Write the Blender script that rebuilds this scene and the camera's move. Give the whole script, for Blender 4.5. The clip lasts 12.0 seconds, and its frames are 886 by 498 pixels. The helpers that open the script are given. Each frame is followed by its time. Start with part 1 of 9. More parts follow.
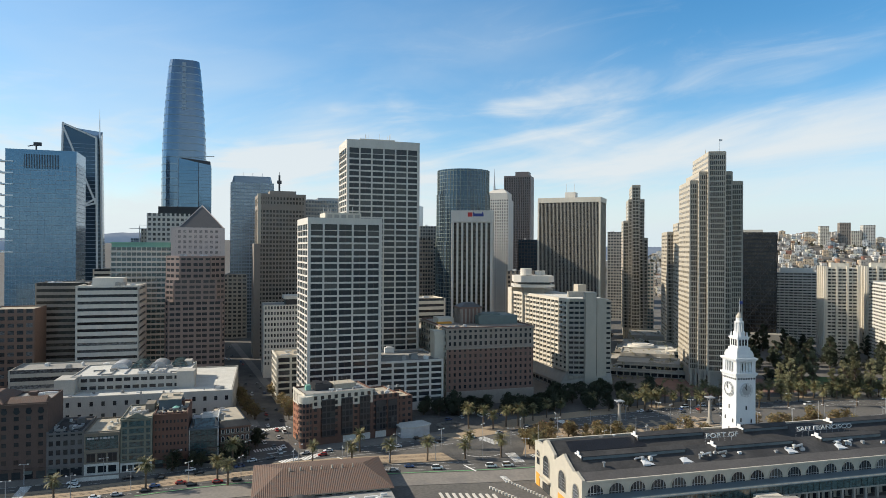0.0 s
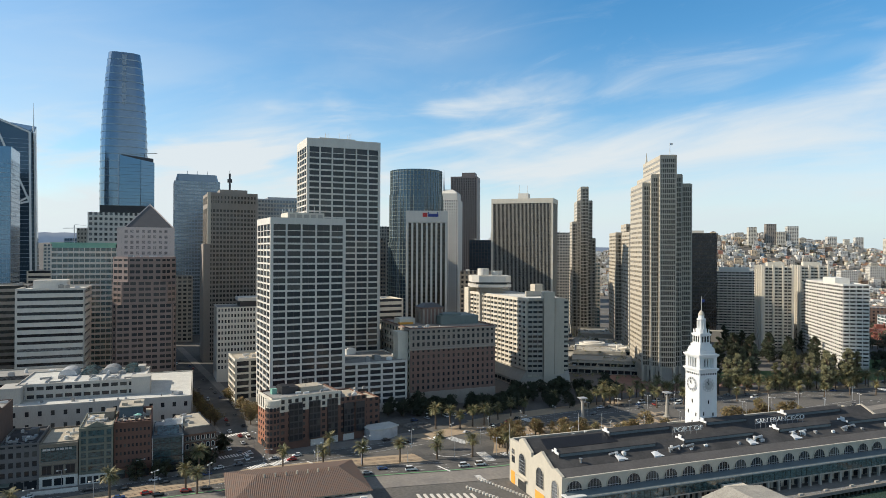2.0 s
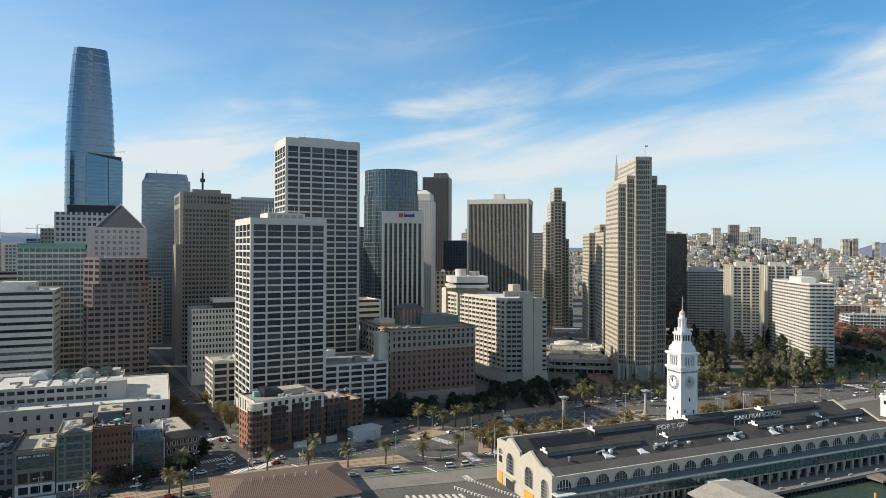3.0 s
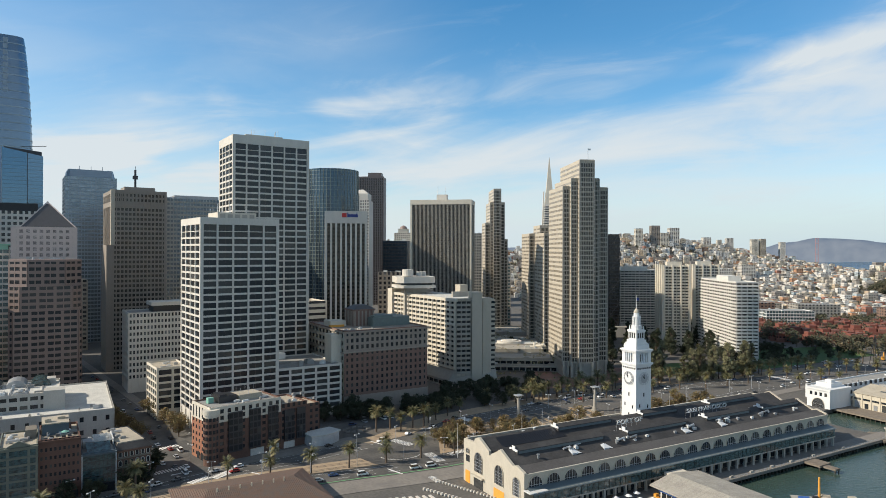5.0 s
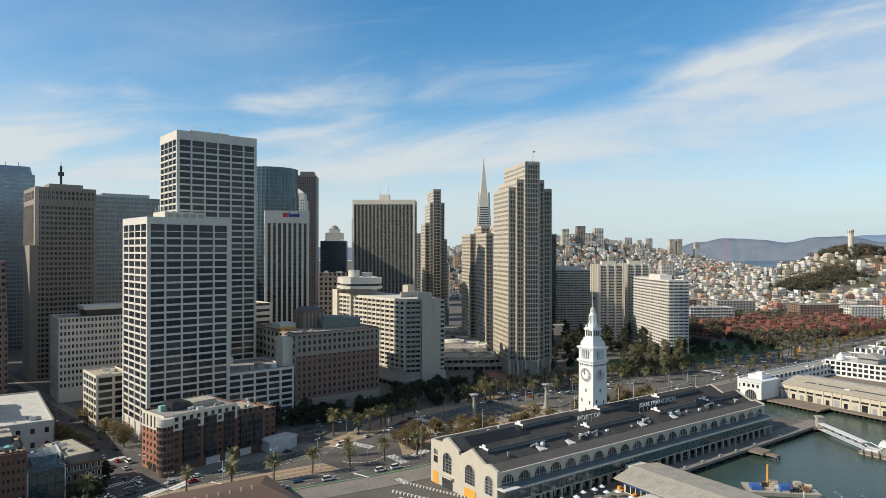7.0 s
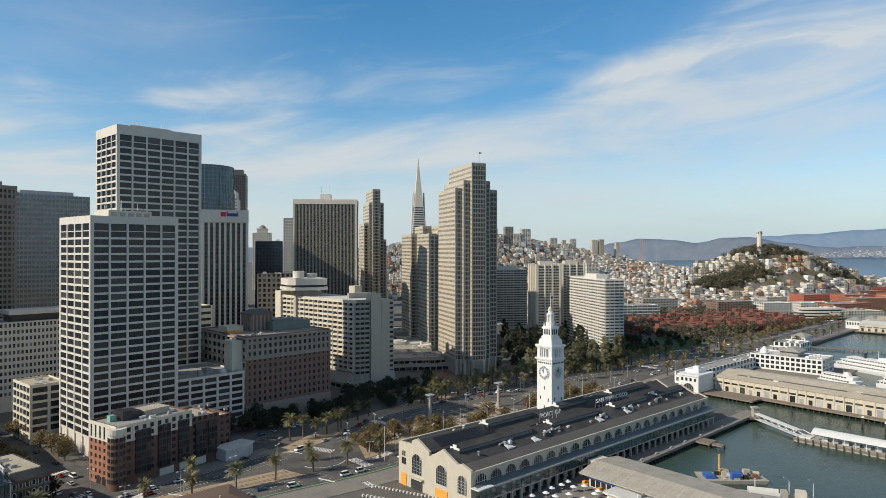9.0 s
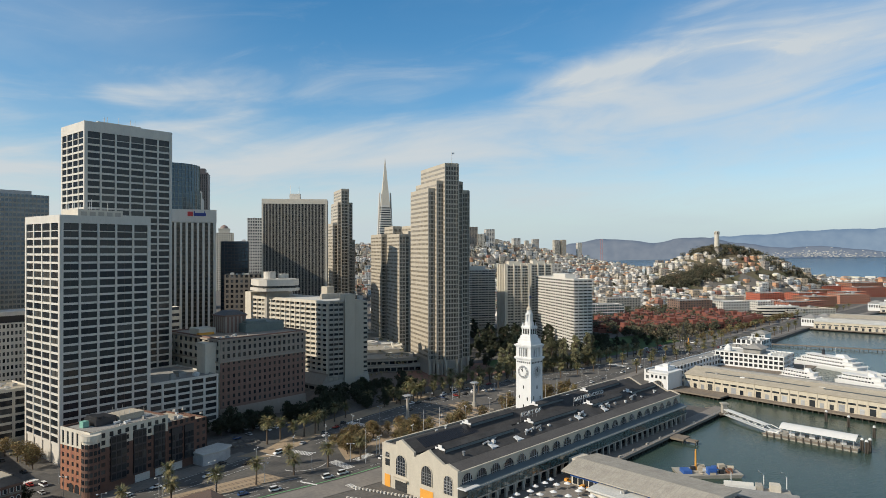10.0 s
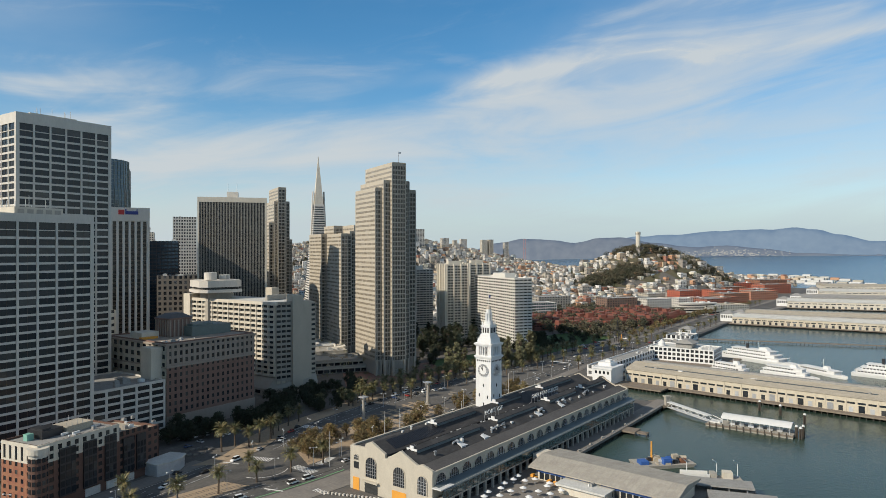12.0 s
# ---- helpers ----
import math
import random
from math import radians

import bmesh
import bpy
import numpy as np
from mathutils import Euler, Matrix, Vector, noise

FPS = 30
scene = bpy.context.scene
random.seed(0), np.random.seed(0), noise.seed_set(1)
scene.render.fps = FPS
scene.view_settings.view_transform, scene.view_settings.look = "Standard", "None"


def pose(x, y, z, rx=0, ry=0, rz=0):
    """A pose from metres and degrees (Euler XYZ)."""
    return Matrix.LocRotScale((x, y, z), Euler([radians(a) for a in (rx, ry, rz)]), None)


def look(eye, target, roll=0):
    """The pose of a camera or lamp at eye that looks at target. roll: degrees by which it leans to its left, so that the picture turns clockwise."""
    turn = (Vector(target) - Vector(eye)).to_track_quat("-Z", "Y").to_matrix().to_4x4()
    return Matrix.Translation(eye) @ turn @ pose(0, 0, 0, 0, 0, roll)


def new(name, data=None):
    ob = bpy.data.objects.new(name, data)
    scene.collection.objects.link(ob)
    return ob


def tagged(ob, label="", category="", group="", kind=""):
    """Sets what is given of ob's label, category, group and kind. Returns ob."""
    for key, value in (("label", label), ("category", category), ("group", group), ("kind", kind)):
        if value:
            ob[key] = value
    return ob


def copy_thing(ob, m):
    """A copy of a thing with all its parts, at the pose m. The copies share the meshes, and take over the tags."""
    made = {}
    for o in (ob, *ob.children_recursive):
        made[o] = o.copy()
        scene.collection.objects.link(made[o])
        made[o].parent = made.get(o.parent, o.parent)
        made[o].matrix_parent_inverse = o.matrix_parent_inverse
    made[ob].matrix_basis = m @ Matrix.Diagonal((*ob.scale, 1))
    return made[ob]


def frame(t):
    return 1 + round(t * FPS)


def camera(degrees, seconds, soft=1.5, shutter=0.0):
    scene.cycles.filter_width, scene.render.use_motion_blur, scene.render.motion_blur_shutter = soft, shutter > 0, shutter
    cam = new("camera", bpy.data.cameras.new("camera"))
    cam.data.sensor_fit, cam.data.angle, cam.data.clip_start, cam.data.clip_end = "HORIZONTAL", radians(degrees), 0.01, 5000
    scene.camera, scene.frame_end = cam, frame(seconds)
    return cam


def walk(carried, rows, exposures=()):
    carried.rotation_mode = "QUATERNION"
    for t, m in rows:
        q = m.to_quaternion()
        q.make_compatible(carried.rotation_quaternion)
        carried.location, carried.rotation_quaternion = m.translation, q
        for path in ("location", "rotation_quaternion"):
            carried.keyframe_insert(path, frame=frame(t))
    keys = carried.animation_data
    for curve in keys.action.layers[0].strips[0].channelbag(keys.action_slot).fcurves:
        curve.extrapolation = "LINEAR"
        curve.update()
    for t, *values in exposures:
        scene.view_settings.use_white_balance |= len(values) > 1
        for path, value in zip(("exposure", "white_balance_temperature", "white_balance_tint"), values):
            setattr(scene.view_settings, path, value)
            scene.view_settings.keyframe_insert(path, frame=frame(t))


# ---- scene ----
cam = camera(67.6, 12.0, 0.4)
METRES, EYE, TILT, LEAN, TURN = 112.0, 100.0, 0.0, 0.0, -14.4
ROWS = [
    (0.0, 0.0, 0.0, 0.0, -0.0, 0.0, -0.33),
    (0.5, -0.0335, 0.001, -0.0002, -1.27, 0.03, -0.32),
    (1.0, -0.0687, 0.0027, -0.0002, -2.62, 0.03, -0.31),
    (1.5, -0.1054, 0.0059, -0.0004, -3.99, 0.04, -0.29),
    (2.0, -0.1433, 0.0096, 0.0001, -5.36, 0.05, -0.28),
    (2.5, -0.1824, 0.0148, 0.0005, -6.74, 0.06, -0.26),
    (3.0, -0.2217, 0.0203, 0.001, -8.22, 0.09, -0.24),
    (5.0, -0.3824, 0.055, 0.0047, -14.74, 0.1, -0.18),
    (5.5, -0.4226, 0.0666, 0.0054, -16.39, 0.1, -0.16),
    (6.0, -0.4628, 0.0798, 0.0061, -18.05, 0.11, -0.14),
    (6.5, -0.5028, 0.0942, 0.0064, -19.7, 0.11, -0.12),
    (7.0, -0.5426, 0.1102, 0.0073, -21.34, 0.11, -0.09),
    (9.0, -0.7006, 0.1873, 0.0089, -28.03, 0.13, -0.04),
    (9.5, -0.7387, 0.2092, 0.009, -29.73, 0.14, -0.02),
    (10.0, -0.7765, 0.2324, 0.0091, -31.42, 0.15, -0.0),
    (10.5, -0.8137, 0.2572, 0.0091, -33.11, 0.14, 0.03),
    (11.0, -0.8502, 0.2831, 0.009, -34.8, 0.14, 0.05),
    (11.5, -0.8858, 0.3102, 0.0089, -36.48, 0.14, 0.06),
    (12.0, -0.9206, 0.3383, 0.0086, -38.13, 0.13, 0.08),
]
walk(cam, [(t, pose(0, 0, EYE, TILT, LEAN, TURN) @ pose(METRES * x, METRES * y, METRES * z, 90 + pitch, roll, yaw)) for t, x, y, z, yaw, pitch, roll in ROWS], exposures=[(0.0, 0.17), (5.0, 0.08), (9.0, -0.12), (12.0, -0.21)])

# ---- daylight: clear winter sky with thin cirrus, low sun over the city ----
SUN_AZ = radians(160.0)      # direction to the sun in plan, from +x towards +y
SUN_EL = radians(33.0)
sun_dir = Vector((math.cos(SUN_EL) * math.cos(SUN_AZ), math.cos(SUN_EL) * math.sin(SUN_AZ), math.sin(SUN_EL)))
scene.view_settings.exposure = 0.0
world = bpy.data.worlds.new("sky")
scene.world = world
world.use_nodes = True
wn, wl = world.node_tree.nodes, world.node_tree.links
wn.clear()


def wnode(kind, **values):
    n = wn.new(kind)
    for k, v in values.items():
        n.inputs[k].default_value = v
    return n


def wmath(op, a, b=None):
    n = wn.new("ShaderNodeMath")
    n.operation = op
    for i, s in enumerate((a, b)):
        if s is None:
            continue
        if isinstance(s, (int, float)):
            n.inputs[i].default_value = s
        else:
            wl.new(s, n.inputs[i])
    return n.outputs[0]


sky = wn.new("ShaderNodeTexSky")
sky.sky_type, sky.sun_disc = "NISHITA", False
sky.sun_elevation = SUN_EL
sky.sun_rotation = math.atan2(sun_dir.x, sun_dir.y)
sky.altitude, sky.air_density, sky.dust_density, sky.ozone_density = 0, 1.0, 0.2, 3.5
coord = wn.new("ShaderNodeTexCoord")
split = wn.new("ShaderNodeSeparateXYZ")
wl.new(coord.outputs["Generated"], split.inputs[0])
bearing = wmath("ARCTAN2", split.outputs["X"], split.outputs["Y"])
tilted = wmath("SUBTRACT", split.outputs["Z"], wmath("MULTIPLY", bearing, 0.10))
plane = wn.new("ShaderNodeCombineXYZ")
wl.new(bearing, plane.inputs[0])
wl.new(tilted, plane.inputs[1])


def cloud_noise(sx, sy, seed, detail, rough, lo, hi, distort=0.5):
    m = wn.new("ShaderNodeMapping")
    m.inputs["Location"].default_value = (seed, seed * 1.7, seed * 0.3)
    m.inputs["Scale"].default_value = (sx, sy, 1)
    wl.new(plane.outputs[0], m.inputs[0])
    n = wnode("ShaderNodeTexNoise", Scale=1.0, Detail=detail, Roughness=rough, Distortion=distort)
    wl.new(m.outputs[0], n.inputs["Vector"])
    return span(n.outputs["Fac"], lo, hi)


def span(value, lo, hi):
    r = wn.new("ShaderNodeMapRange")
    r.interpolation_type = "SMOOTHSTEP"
    r.inputs["From Min"].default_value, r.inputs["From Max"].default_value = lo, hi
    wl.new(value, r.inputs["Value"])
    return r.outputs[0]


cover = cloud_noise(2.0, 6.0, 3.1, 5, 0.5, 0.30, 0.70)
fibre = cloud_noise(3.2, 17.0, 7.7, 8, 0.55, 0.28, 0.74, 0.8)
wisp = cloud_noise(4.0, 15.0, 11.3, 11, 0.66, 0.50, 0.80, 1.2)
ragged = wmath("ADD", wmath("MULTIPLY", wmath("SUBTRACT", cover, 0.5), -0.10), wmath("MULTIPLY", wmath("SUBTRACT", fibre, 0.5), -0.10))
edge = span(wmath("ADD", tilted, ragged), 0.222, 0.065)
thin = wmath("SUBTRACT", 1.0, wmath("MULTIPLY", wmath("MULTIPLY", span(split.outputs["Z"], 0.13, 0.05), span(bearing, 0.5, 1.0)), 0.3))
thin = wmath("MULTIPLY", thin, wmath("SUBTRACT", 1.0, wmath("MULTIPLY", span(bearing, 0.65, 1.4), 0.30)))
body = wmath("MULTIPLY", wmath("MULTIPLY", edge, thin), wmath("ADD", wmath("MULTIPLY", fibre, 0.46), 0.40))
veil = wmath("MULTIPLY", wmath("ADD", wmath("ADD", wmath("MULTIPLY", cover, 0.24), 0.04), wmath("MULTIPLY", wisp, 0.20)), span(tilted, 0.40, 0.16))
veil = wmath("ADD", veil, wmath("MULTIPLY", span(bearing, 0.7, -0.3), wmath("ADD", wmath("MULTIPLY", cover, 0.14), 0.12)))
# Unseen veil higher than the visible sky, added to neutralise light in the shade.
overhead = wmath("MULTIPLY", span(split.outputs["Z"], 0.38, 0.62), wmath("ADD", wmath("MULTIPLY", cover, 0.25), 0.50))
ridge_z = wmath("SUBTRACT", 0.270, wmath("MULTIPLY", wmath("MAXIMUM", wmath("SUBTRACT", 1.1, bearing), 0.0), 0.12))
ridge_off = wmath("ADD", wmath("SUBTRACT", split.outputs["Z"], ridge_z), wmath("MULTIPLY", wmath("SUBTRACT", fibre, 0.5), 0.022))
ridge = wmath("MULTIPLY", span(wmath("ABSOLUTE", ridge_off), 0.019, 0.0), wmath("MULTIPLY", span(bearing, 0.80, 1.05), wmath("ADD", wmath("MULTIPLY", wisp, 0.35), 0.22)))
amount = wmath("MINIMUM", wmath("ADD", wmath("ADD", body, veil), ridge), 0.94)


def wmix(fac, a, b):
    m = wn.new("ShaderNodeMix")
    m.data_type = "RGBA"
    wl.new(fac, m.inputs["Factor"])
    for key, val in (("A", a), ("B", b)):
        if isinstance(val, tuple):
            m.inputs[key].default_value = (*val, 1)
        else:
            wl.new(val, m.inputs[key])
    return m.outputs["Result"]


blue = wnode("ShaderNodeHueSaturation", Saturation=1.30, Value=1.46, Hue=0.492)
wl.new(sky.outputs[0], blue.inputs["Color"])
clouded = wmix(overhead, wmix(amount, blue.outputs[0], (6.9, 7.4, 7.65)), (2.45, 2.72, 3.0))
haze = wmix(span(bearing, 0.1, 1.2), (6.7, 7.5, 7.8), (5.2, 6.6, 7.3))
lowair = wmath("MULTIPLY", span(split.outputs["Z"], 0.11, 0.0), 0.85)
back = wnode("ShaderNodeBackground", Strength=0.10)
wl.new(wmix(lowair, clouded, haze), back.inputs["Color"])
out = wn.new("ShaderNodeOutputWorld")
wl.new(back.outputs[0], out.inputs["Surface"])

sun = new("sun", bpy.data.lights.new("sun", "SUN"))
sun.data.energy, sun.data.angle, sun.data.color = 5.0, radians(0.5), (1.0, 0.90, 0.74)
sun.matrix_world = look(sun_dir * 900, (0, 0, 0))

# ---- materials ----
def material(name, color, rough=0.7, metal=0.0, vary=0.12, scale=0.35, fine=3.0, bump=0.0, streak=0.0, second=None, obj_random=0.0, island=0.0, spec=0.5):
    """Plain surface with stains at one scale and grain at another; streak stretches the stains downwards; second is a colour that the stains bring in."""
    m = bpy.data.materials.new(name)
    m.use_nodes = True
    nt = m.node_tree
    n, l = nt.nodes, nt.links
    b = n["Principled BSDF"]
    b.inputs["Roughness"].default_value, b.inputs["Metallic"].default_value = rough, metal
    b.inputs["Specular IOR Level"].default_value = spec
    geo = n.new("ShaderNodeNewGeometry")
    mp = n.new("ShaderNodeMapping")
    mp.inputs["Scale"].default_value = (1, 1, 1 - 0.88 * streak)
    l.new(geo.outputs["Position"], mp.inputs[0])
    big = n.new("ShaderNodeTexNoise")
    big.inputs["Scale"].default_value, big.inputs["Detail"].default_value, big.inputs["Roughness"].default_value = scale, 6, 0.6
    l.new(mp.outputs[0], big.inputs["Vector"])
    small = n.new("ShaderNodeTexNoise")
    small.inputs["Scale"].default_value, small.inputs["Detail"].default_value = fine, 5
    l.new(mp.outputs[0], small.inputs["Vector"])
    add = n.new("ShaderNodeMath")
    add.operation = "ADD"
    l.new(big.outputs["Fac"], add.inputs[0])
    l.new(small.outputs["Fac"], add.inputs[1])
    rng = n.new("ShaderNodeMapRange")
    rng.inputs["From Min"].default_value, rng.inputs["From Max"].default_value = 0.7, 1.3
    rng.inputs["To Min"].default_value, rng.inputs["To Max"].default_value = 1 - vary, 1 + vary
    l.new(add.outputs[0], rng.inputs["Value"])
    val = rng.outputs[0]
    for amount, socket in ((obj_random, ("ShaderNodeObjectInfo", "Random")), (island, ("ShaderNodeNewGeometry", "Random Per Island"))):
        if amount:
            src = n.new(socket[0])
            r2 = n.new("ShaderNodeMapRange")
            r2.inputs["To Min"].default_value, r2.inputs["To Max"].default_value = 1 - amount, 1 + amount
            l.new(src.outputs[socket[1]], r2.inputs["Value"])
            mul = n.new("ShaderNodeMath")
            mul.operation = "MULTIPLY"
            l.new(val, mul.inputs[0])
            l.new(r2.outputs[0], mul.inputs[1])
            val = mul.outputs[0]
    base = None
    if second:
        mixn = n.new("ShaderNodeMix")
        mixn.data_type = "RGBA"
        mixn.inputs["A"].default_value, mixn.inputs["B"].default_value = (*color, 1), (*second, 1)
        r3 = n.new("ShaderNodeMapRange")
        r3.inputs["From Min"].default_value, r3.inputs["From Max"].default_value = 0.42, 0.62
        l.new(big.outputs["Fac"], r3.inputs["Value"])
        l.new(r3.outputs[0], mixn.inputs["Factor"])
        base = mixn.outputs["Result"]
    hsv = n.new("ShaderNodeHueSaturation")
    hsv.inputs["Color"].default_value = (*color, 1)
    if base:
        l.new(base, hsv.inputs["Color"])
    l.new(val, hsv.inputs["Value"])
    l.new(hsv.outputs[0], b.inputs["Base Color"])
    if bump:
        bn = n.new("ShaderNodeBump")
        bn.inputs["Strength"].default_value, bn.inputs["Distance"].default_value = bump, 0.08
        l.new(small.outputs["Fac"], bn.inputs["Height"])
        l.new(bn.outputs[0], b.inputs["Normal"])
    return m


def palette(name, colors, rough=0.8, source="island", vary=0.1, scale=0.3):
    """Surface whose colour is picked from a palette, by mesh island or by object."""
    m = material(name, colors[0][1], rough, vary=vary, scale=scale)
    n, l = m.node_tree.nodes, m.node_tree.links
    src = n.new("ShaderNodeNewGeometry") if source == "island" else n.new("ShaderNodeObjectInfo")
    ramp = n.new("ShaderNodeValToRGB")
    ramp.color_ramp.interpolation = "CONSTANT"
    els = ramp.color_ramp.elements
    while len(els) < len(colors):
        els.new(1.0)
    for e, (p, c) in zip(els, colors):
        e.position, e.color = p, (*c, 1)
    l.new(src.outputs["Random Per Island" if source == "island" else "Random"], ramp.inputs[0])
    hsv = next(k for k in n if k.type == "HUE_SAT")
    for link in list(hsv.inputs["Color"].links):
        l.remove(link)
    l.new(ramp.outputs[0], hsv.inputs["Color"])
    return m


def glass(name, dark, light, rough=0.08, share=0.25, source="object", spec=0.8, metal=0.0, wave=0.0, inside=0.6):
    """Window glass of an unlit room: dark and glossy, some panes with blinds drawn behind."""
    m = bpy.data.materials.new(name)
    m.use_nodes = True
    n, l = m.node_tree.nodes, m.node_tree.links
    b = n["Principled BSDF"]
    b.inputs["Specular IOR Level"].default_value, b.inputs["Metallic"].default_value = spec, metal
    src = n.new("ShaderNodeObjectInfo") if source == "object" else n.new("ShaderNodeNewGeometry")
    rnd = src.outputs["Random" if source == "object" else "Random Per Island"]
    ramp = n.new("ShaderNodeValToRGB")
    els = ramp.color_ramp.elements
    els[0].position, els[0].color = 0.0, (*dark, 1)
    els[1].position, els[1].color = 1.0, (*light, 1)
    mid = els.new(1 - share)
    mid.color = (*[d + (l_ - d) * 0.35 for d, l_ in zip(dark, light)], 1)
    l.new(rnd, ramp.inputs[0])
    geo = n.new("ShaderNodeNewGeometry")
    inner = n.new("ShaderNodeTexNoise")
    inner.inputs["Scale"].default_value, inner.inputs["Detail"].default_value = 0.7, 4
    squash = n.new("ShaderNodeMapping")
    squash.inputs["Scale"].default_value = (1, 1, 2.2)
    l.new(geo.outputs["Position"], squash.inputs[0])
    l.new(squash.outputs[0], inner.inputs["Vector"])
    spread = n.new("ShaderNodeMapRange")
    spread.inputs["From Min"].default_value, spread.inputs["From Max"].default_value = 0.35, 0.68
    spread.inputs["To Min"].default_value, spread.inputs["To Max"].default_value = 1 - inside, 1 + 1.6 * inside
    l.new(inner.outputs["Fac"], spread.inputs["Value"])
    tone = n.new("ShaderNodeHueSaturation")
    l.new(ramp.outputs[0], tone.inputs["Color"])
    l.new(spread.outputs[0], tone.inputs["Value"])
    l.new(tone.outputs[0], b.inputs["Base Color"])
    tex = n.new("ShaderNodeTexNoise")
    tex.inputs["Scale"].default_value = 0.12
    l.new(geo.outputs["Position"], tex.inputs["Vector"])
    rr = n.new("ShaderNodeMapRange")
    rr.inputs["To Min"].default_value, rr.inputs["To Max"].default_value = rough * 0.6, rough * 1.8
    l.new(tex.outputs["Fac"], rr.inputs["Value"])
    l.new(rr.outputs[0], b.inputs["Roughness"])
    if wave:
        bn = n.new("ShaderNodeBump")
        bn.inputs["Strength"].default_value, bn.inputs["Distance"].default_value = wave, 0.6
        l.new(tex.outputs["Fac"], bn.inputs["Height"])
        l.new(bn.outputs[0], b.inputs["Normal"])
    return m


M = {}
M["white_conc"] = material("white_concrete", (0.60, 0.565, 0.505), 0.75, vary=0.09, streak=0.9, scale=0.25)
M["cream_conc"] = material("cream_concrete", (0.60, 0.55, 0.46), 0.8, vary=0.10, streak=0.8, scale=0.3)
M["tan_conc"] = material("tan_precast", (0.465, 0.415, 0.335), 0.8, vary=0.09, streak=0.7, scale=0.2)
M["grey_conc"] = material("grey_concrete", (0.36, 0.335, 0.29), 0.8, vary=0.12, streak=0.7)
M["brown_stone"] = material("brown_precast", (0.27, 0.235, 0.20), 0.8, vary=0.10, streak=0.6)
M["slate"] = material("dark_slate", (0.10, 0.095, 0.095), 0.6, vary=0.15, scale=0.4)
M["rose_stone"] = material("rose_granite", (0.235, 0.175, 0.155), 0.6, vary=0.10)
M["pink_stone"] = material("pale_pink_stone", (0.56, 0.48, 0.44), 0.75, vary=0.08)
M["ferry_wall"] = material("cream_stucco", (0.49, 0.445, 0.365), 0.85, vary=0.09, streak=0.6, scale=0.4)
M["tower_white"] = material("white_paint_stone", (0.70, 0.70, 0.69), 0.7, vary=0.06, streak=0.6)
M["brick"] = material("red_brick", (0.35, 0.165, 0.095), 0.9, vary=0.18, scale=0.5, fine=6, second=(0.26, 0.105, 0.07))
M["brick_office"] = material("soot_red_brick", (0.215, 0.132, 0.104), 0.9, vary=0.18, scale=0.5, fine=6)
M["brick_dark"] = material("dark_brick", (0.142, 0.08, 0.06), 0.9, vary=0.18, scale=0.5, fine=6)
M["brick_brown"] = material("brown_brick", (0.215, 0.135, 0.10), 0.9, vary=0.15, scale=0.5, fine=6)
M["commons"] = palette("terrace_brick", [(0, (0.25, 0.085, 0.06)), (0.3, (0.20, 0.07, 0.05)), (0.6, (0.29, 0.105, 0.07)), (0.85, (0.22, 0.10, 0.075))], 0.9)
M["ware"] = palette("warehouse_brick", [(0, (0.40, 0.13, 0.08)), (0.3, (0.30, 0.12, 0.08)), (0.55, (0.48, 0.22, 0.14)), (0.75, (0.36, 0.18, 0.12)), (0.9, (0.5, 0.4, 0.3))], 0.9, "object")
M["roof_mid"] = material("weathered_dark_metal_roof", (0.085, 0.098, 0.10), 0.7, vary=0.2)
M["roof_grey"] = material("grey_roofing", (0.33, 0.32, 0.30), 0.9, vary=0.2, scale=0.15, fine=1.5, second=(0.24, 0.235, 0.22))
M["roof_white"] = material("white_roofing", (0.56, 0.55, 0.51), 0.85, vary=0.15, scale=0.15, fine=1.2)
M["roof_tan"] = material("tan_gravel_roof", (0.42, 0.37, 0.29), 0.9, vary=0.2, scale=0.2, fine=2)
M["roof_dark"] = material("dark_roofing", (0.044, 0.042, 0.042), 0.85, vary=0.25, scale=0.12, fine=1.0, second=(0.058, 0.055, 0.053))
M["roof_tile"] = material("rusty_roof_tile", (0.165, 0.10, 0.072), 0.85, vary=0.35, scale=0.5, fine=3, second=(0.105, 0.08, 0.066))


def ribbed(mat, width, depth):
    """Adds fine parallel ribs to a roofing material."""
    n, l = mat.node_tree.nodes, mat.node_tree.links
    b = n["Principled BSDF"]
    w = n.new("ShaderNodeTexWave")
    w.inputs["Scale"].default_value = 0.314 / width
    w.inputs["Distortion"].default_value, w.inputs["Detail"].default_value = 0.4, 1
    geo = n.new("ShaderNodeNewGeometry")
    l.new(geo.outputs["Position"], w.inputs["Vector"])
    bn = n.new("ShaderNodeBump")
    bn.inputs["Strength"].default_value, bn.inputs["Distance"].default_value = 0.9, depth
    l.new(w.outputs["Fac"], bn.inputs["Height"])
    l.new(bn.outputs[0], b.inputs["Normal"])


ribbed(M["roof_tile"], 0.7, 0.12)
M["metal_dark"] = material("dark_metal", (0.06, 0.06, 0.065), 0.45, 0.6, vary=0.1)
M["metal_grey"] = material("galvanised_metal", (0.45, 0.46, 0.47), 0.45, 0.4, vary=0.15, obj_random=0.3)
M["metal_white"] = material("white_metal", (0.66, 0.66, 0.64), 0.5, vary=0.08)
M["black_steel"] = material("black_steel", (0.022, 0.023, 0.028), 0.4, 0.3, vary=0.15)
M["alu"] = material("silver_aluminium", (0.62, 0.64, 0.66), 0.35, 0.7, vary=0.08)
M["bronze"] = material("bronze_mullion", (0.085, 0.065, 0.05), 0.4, 0.5, vary=0.1)
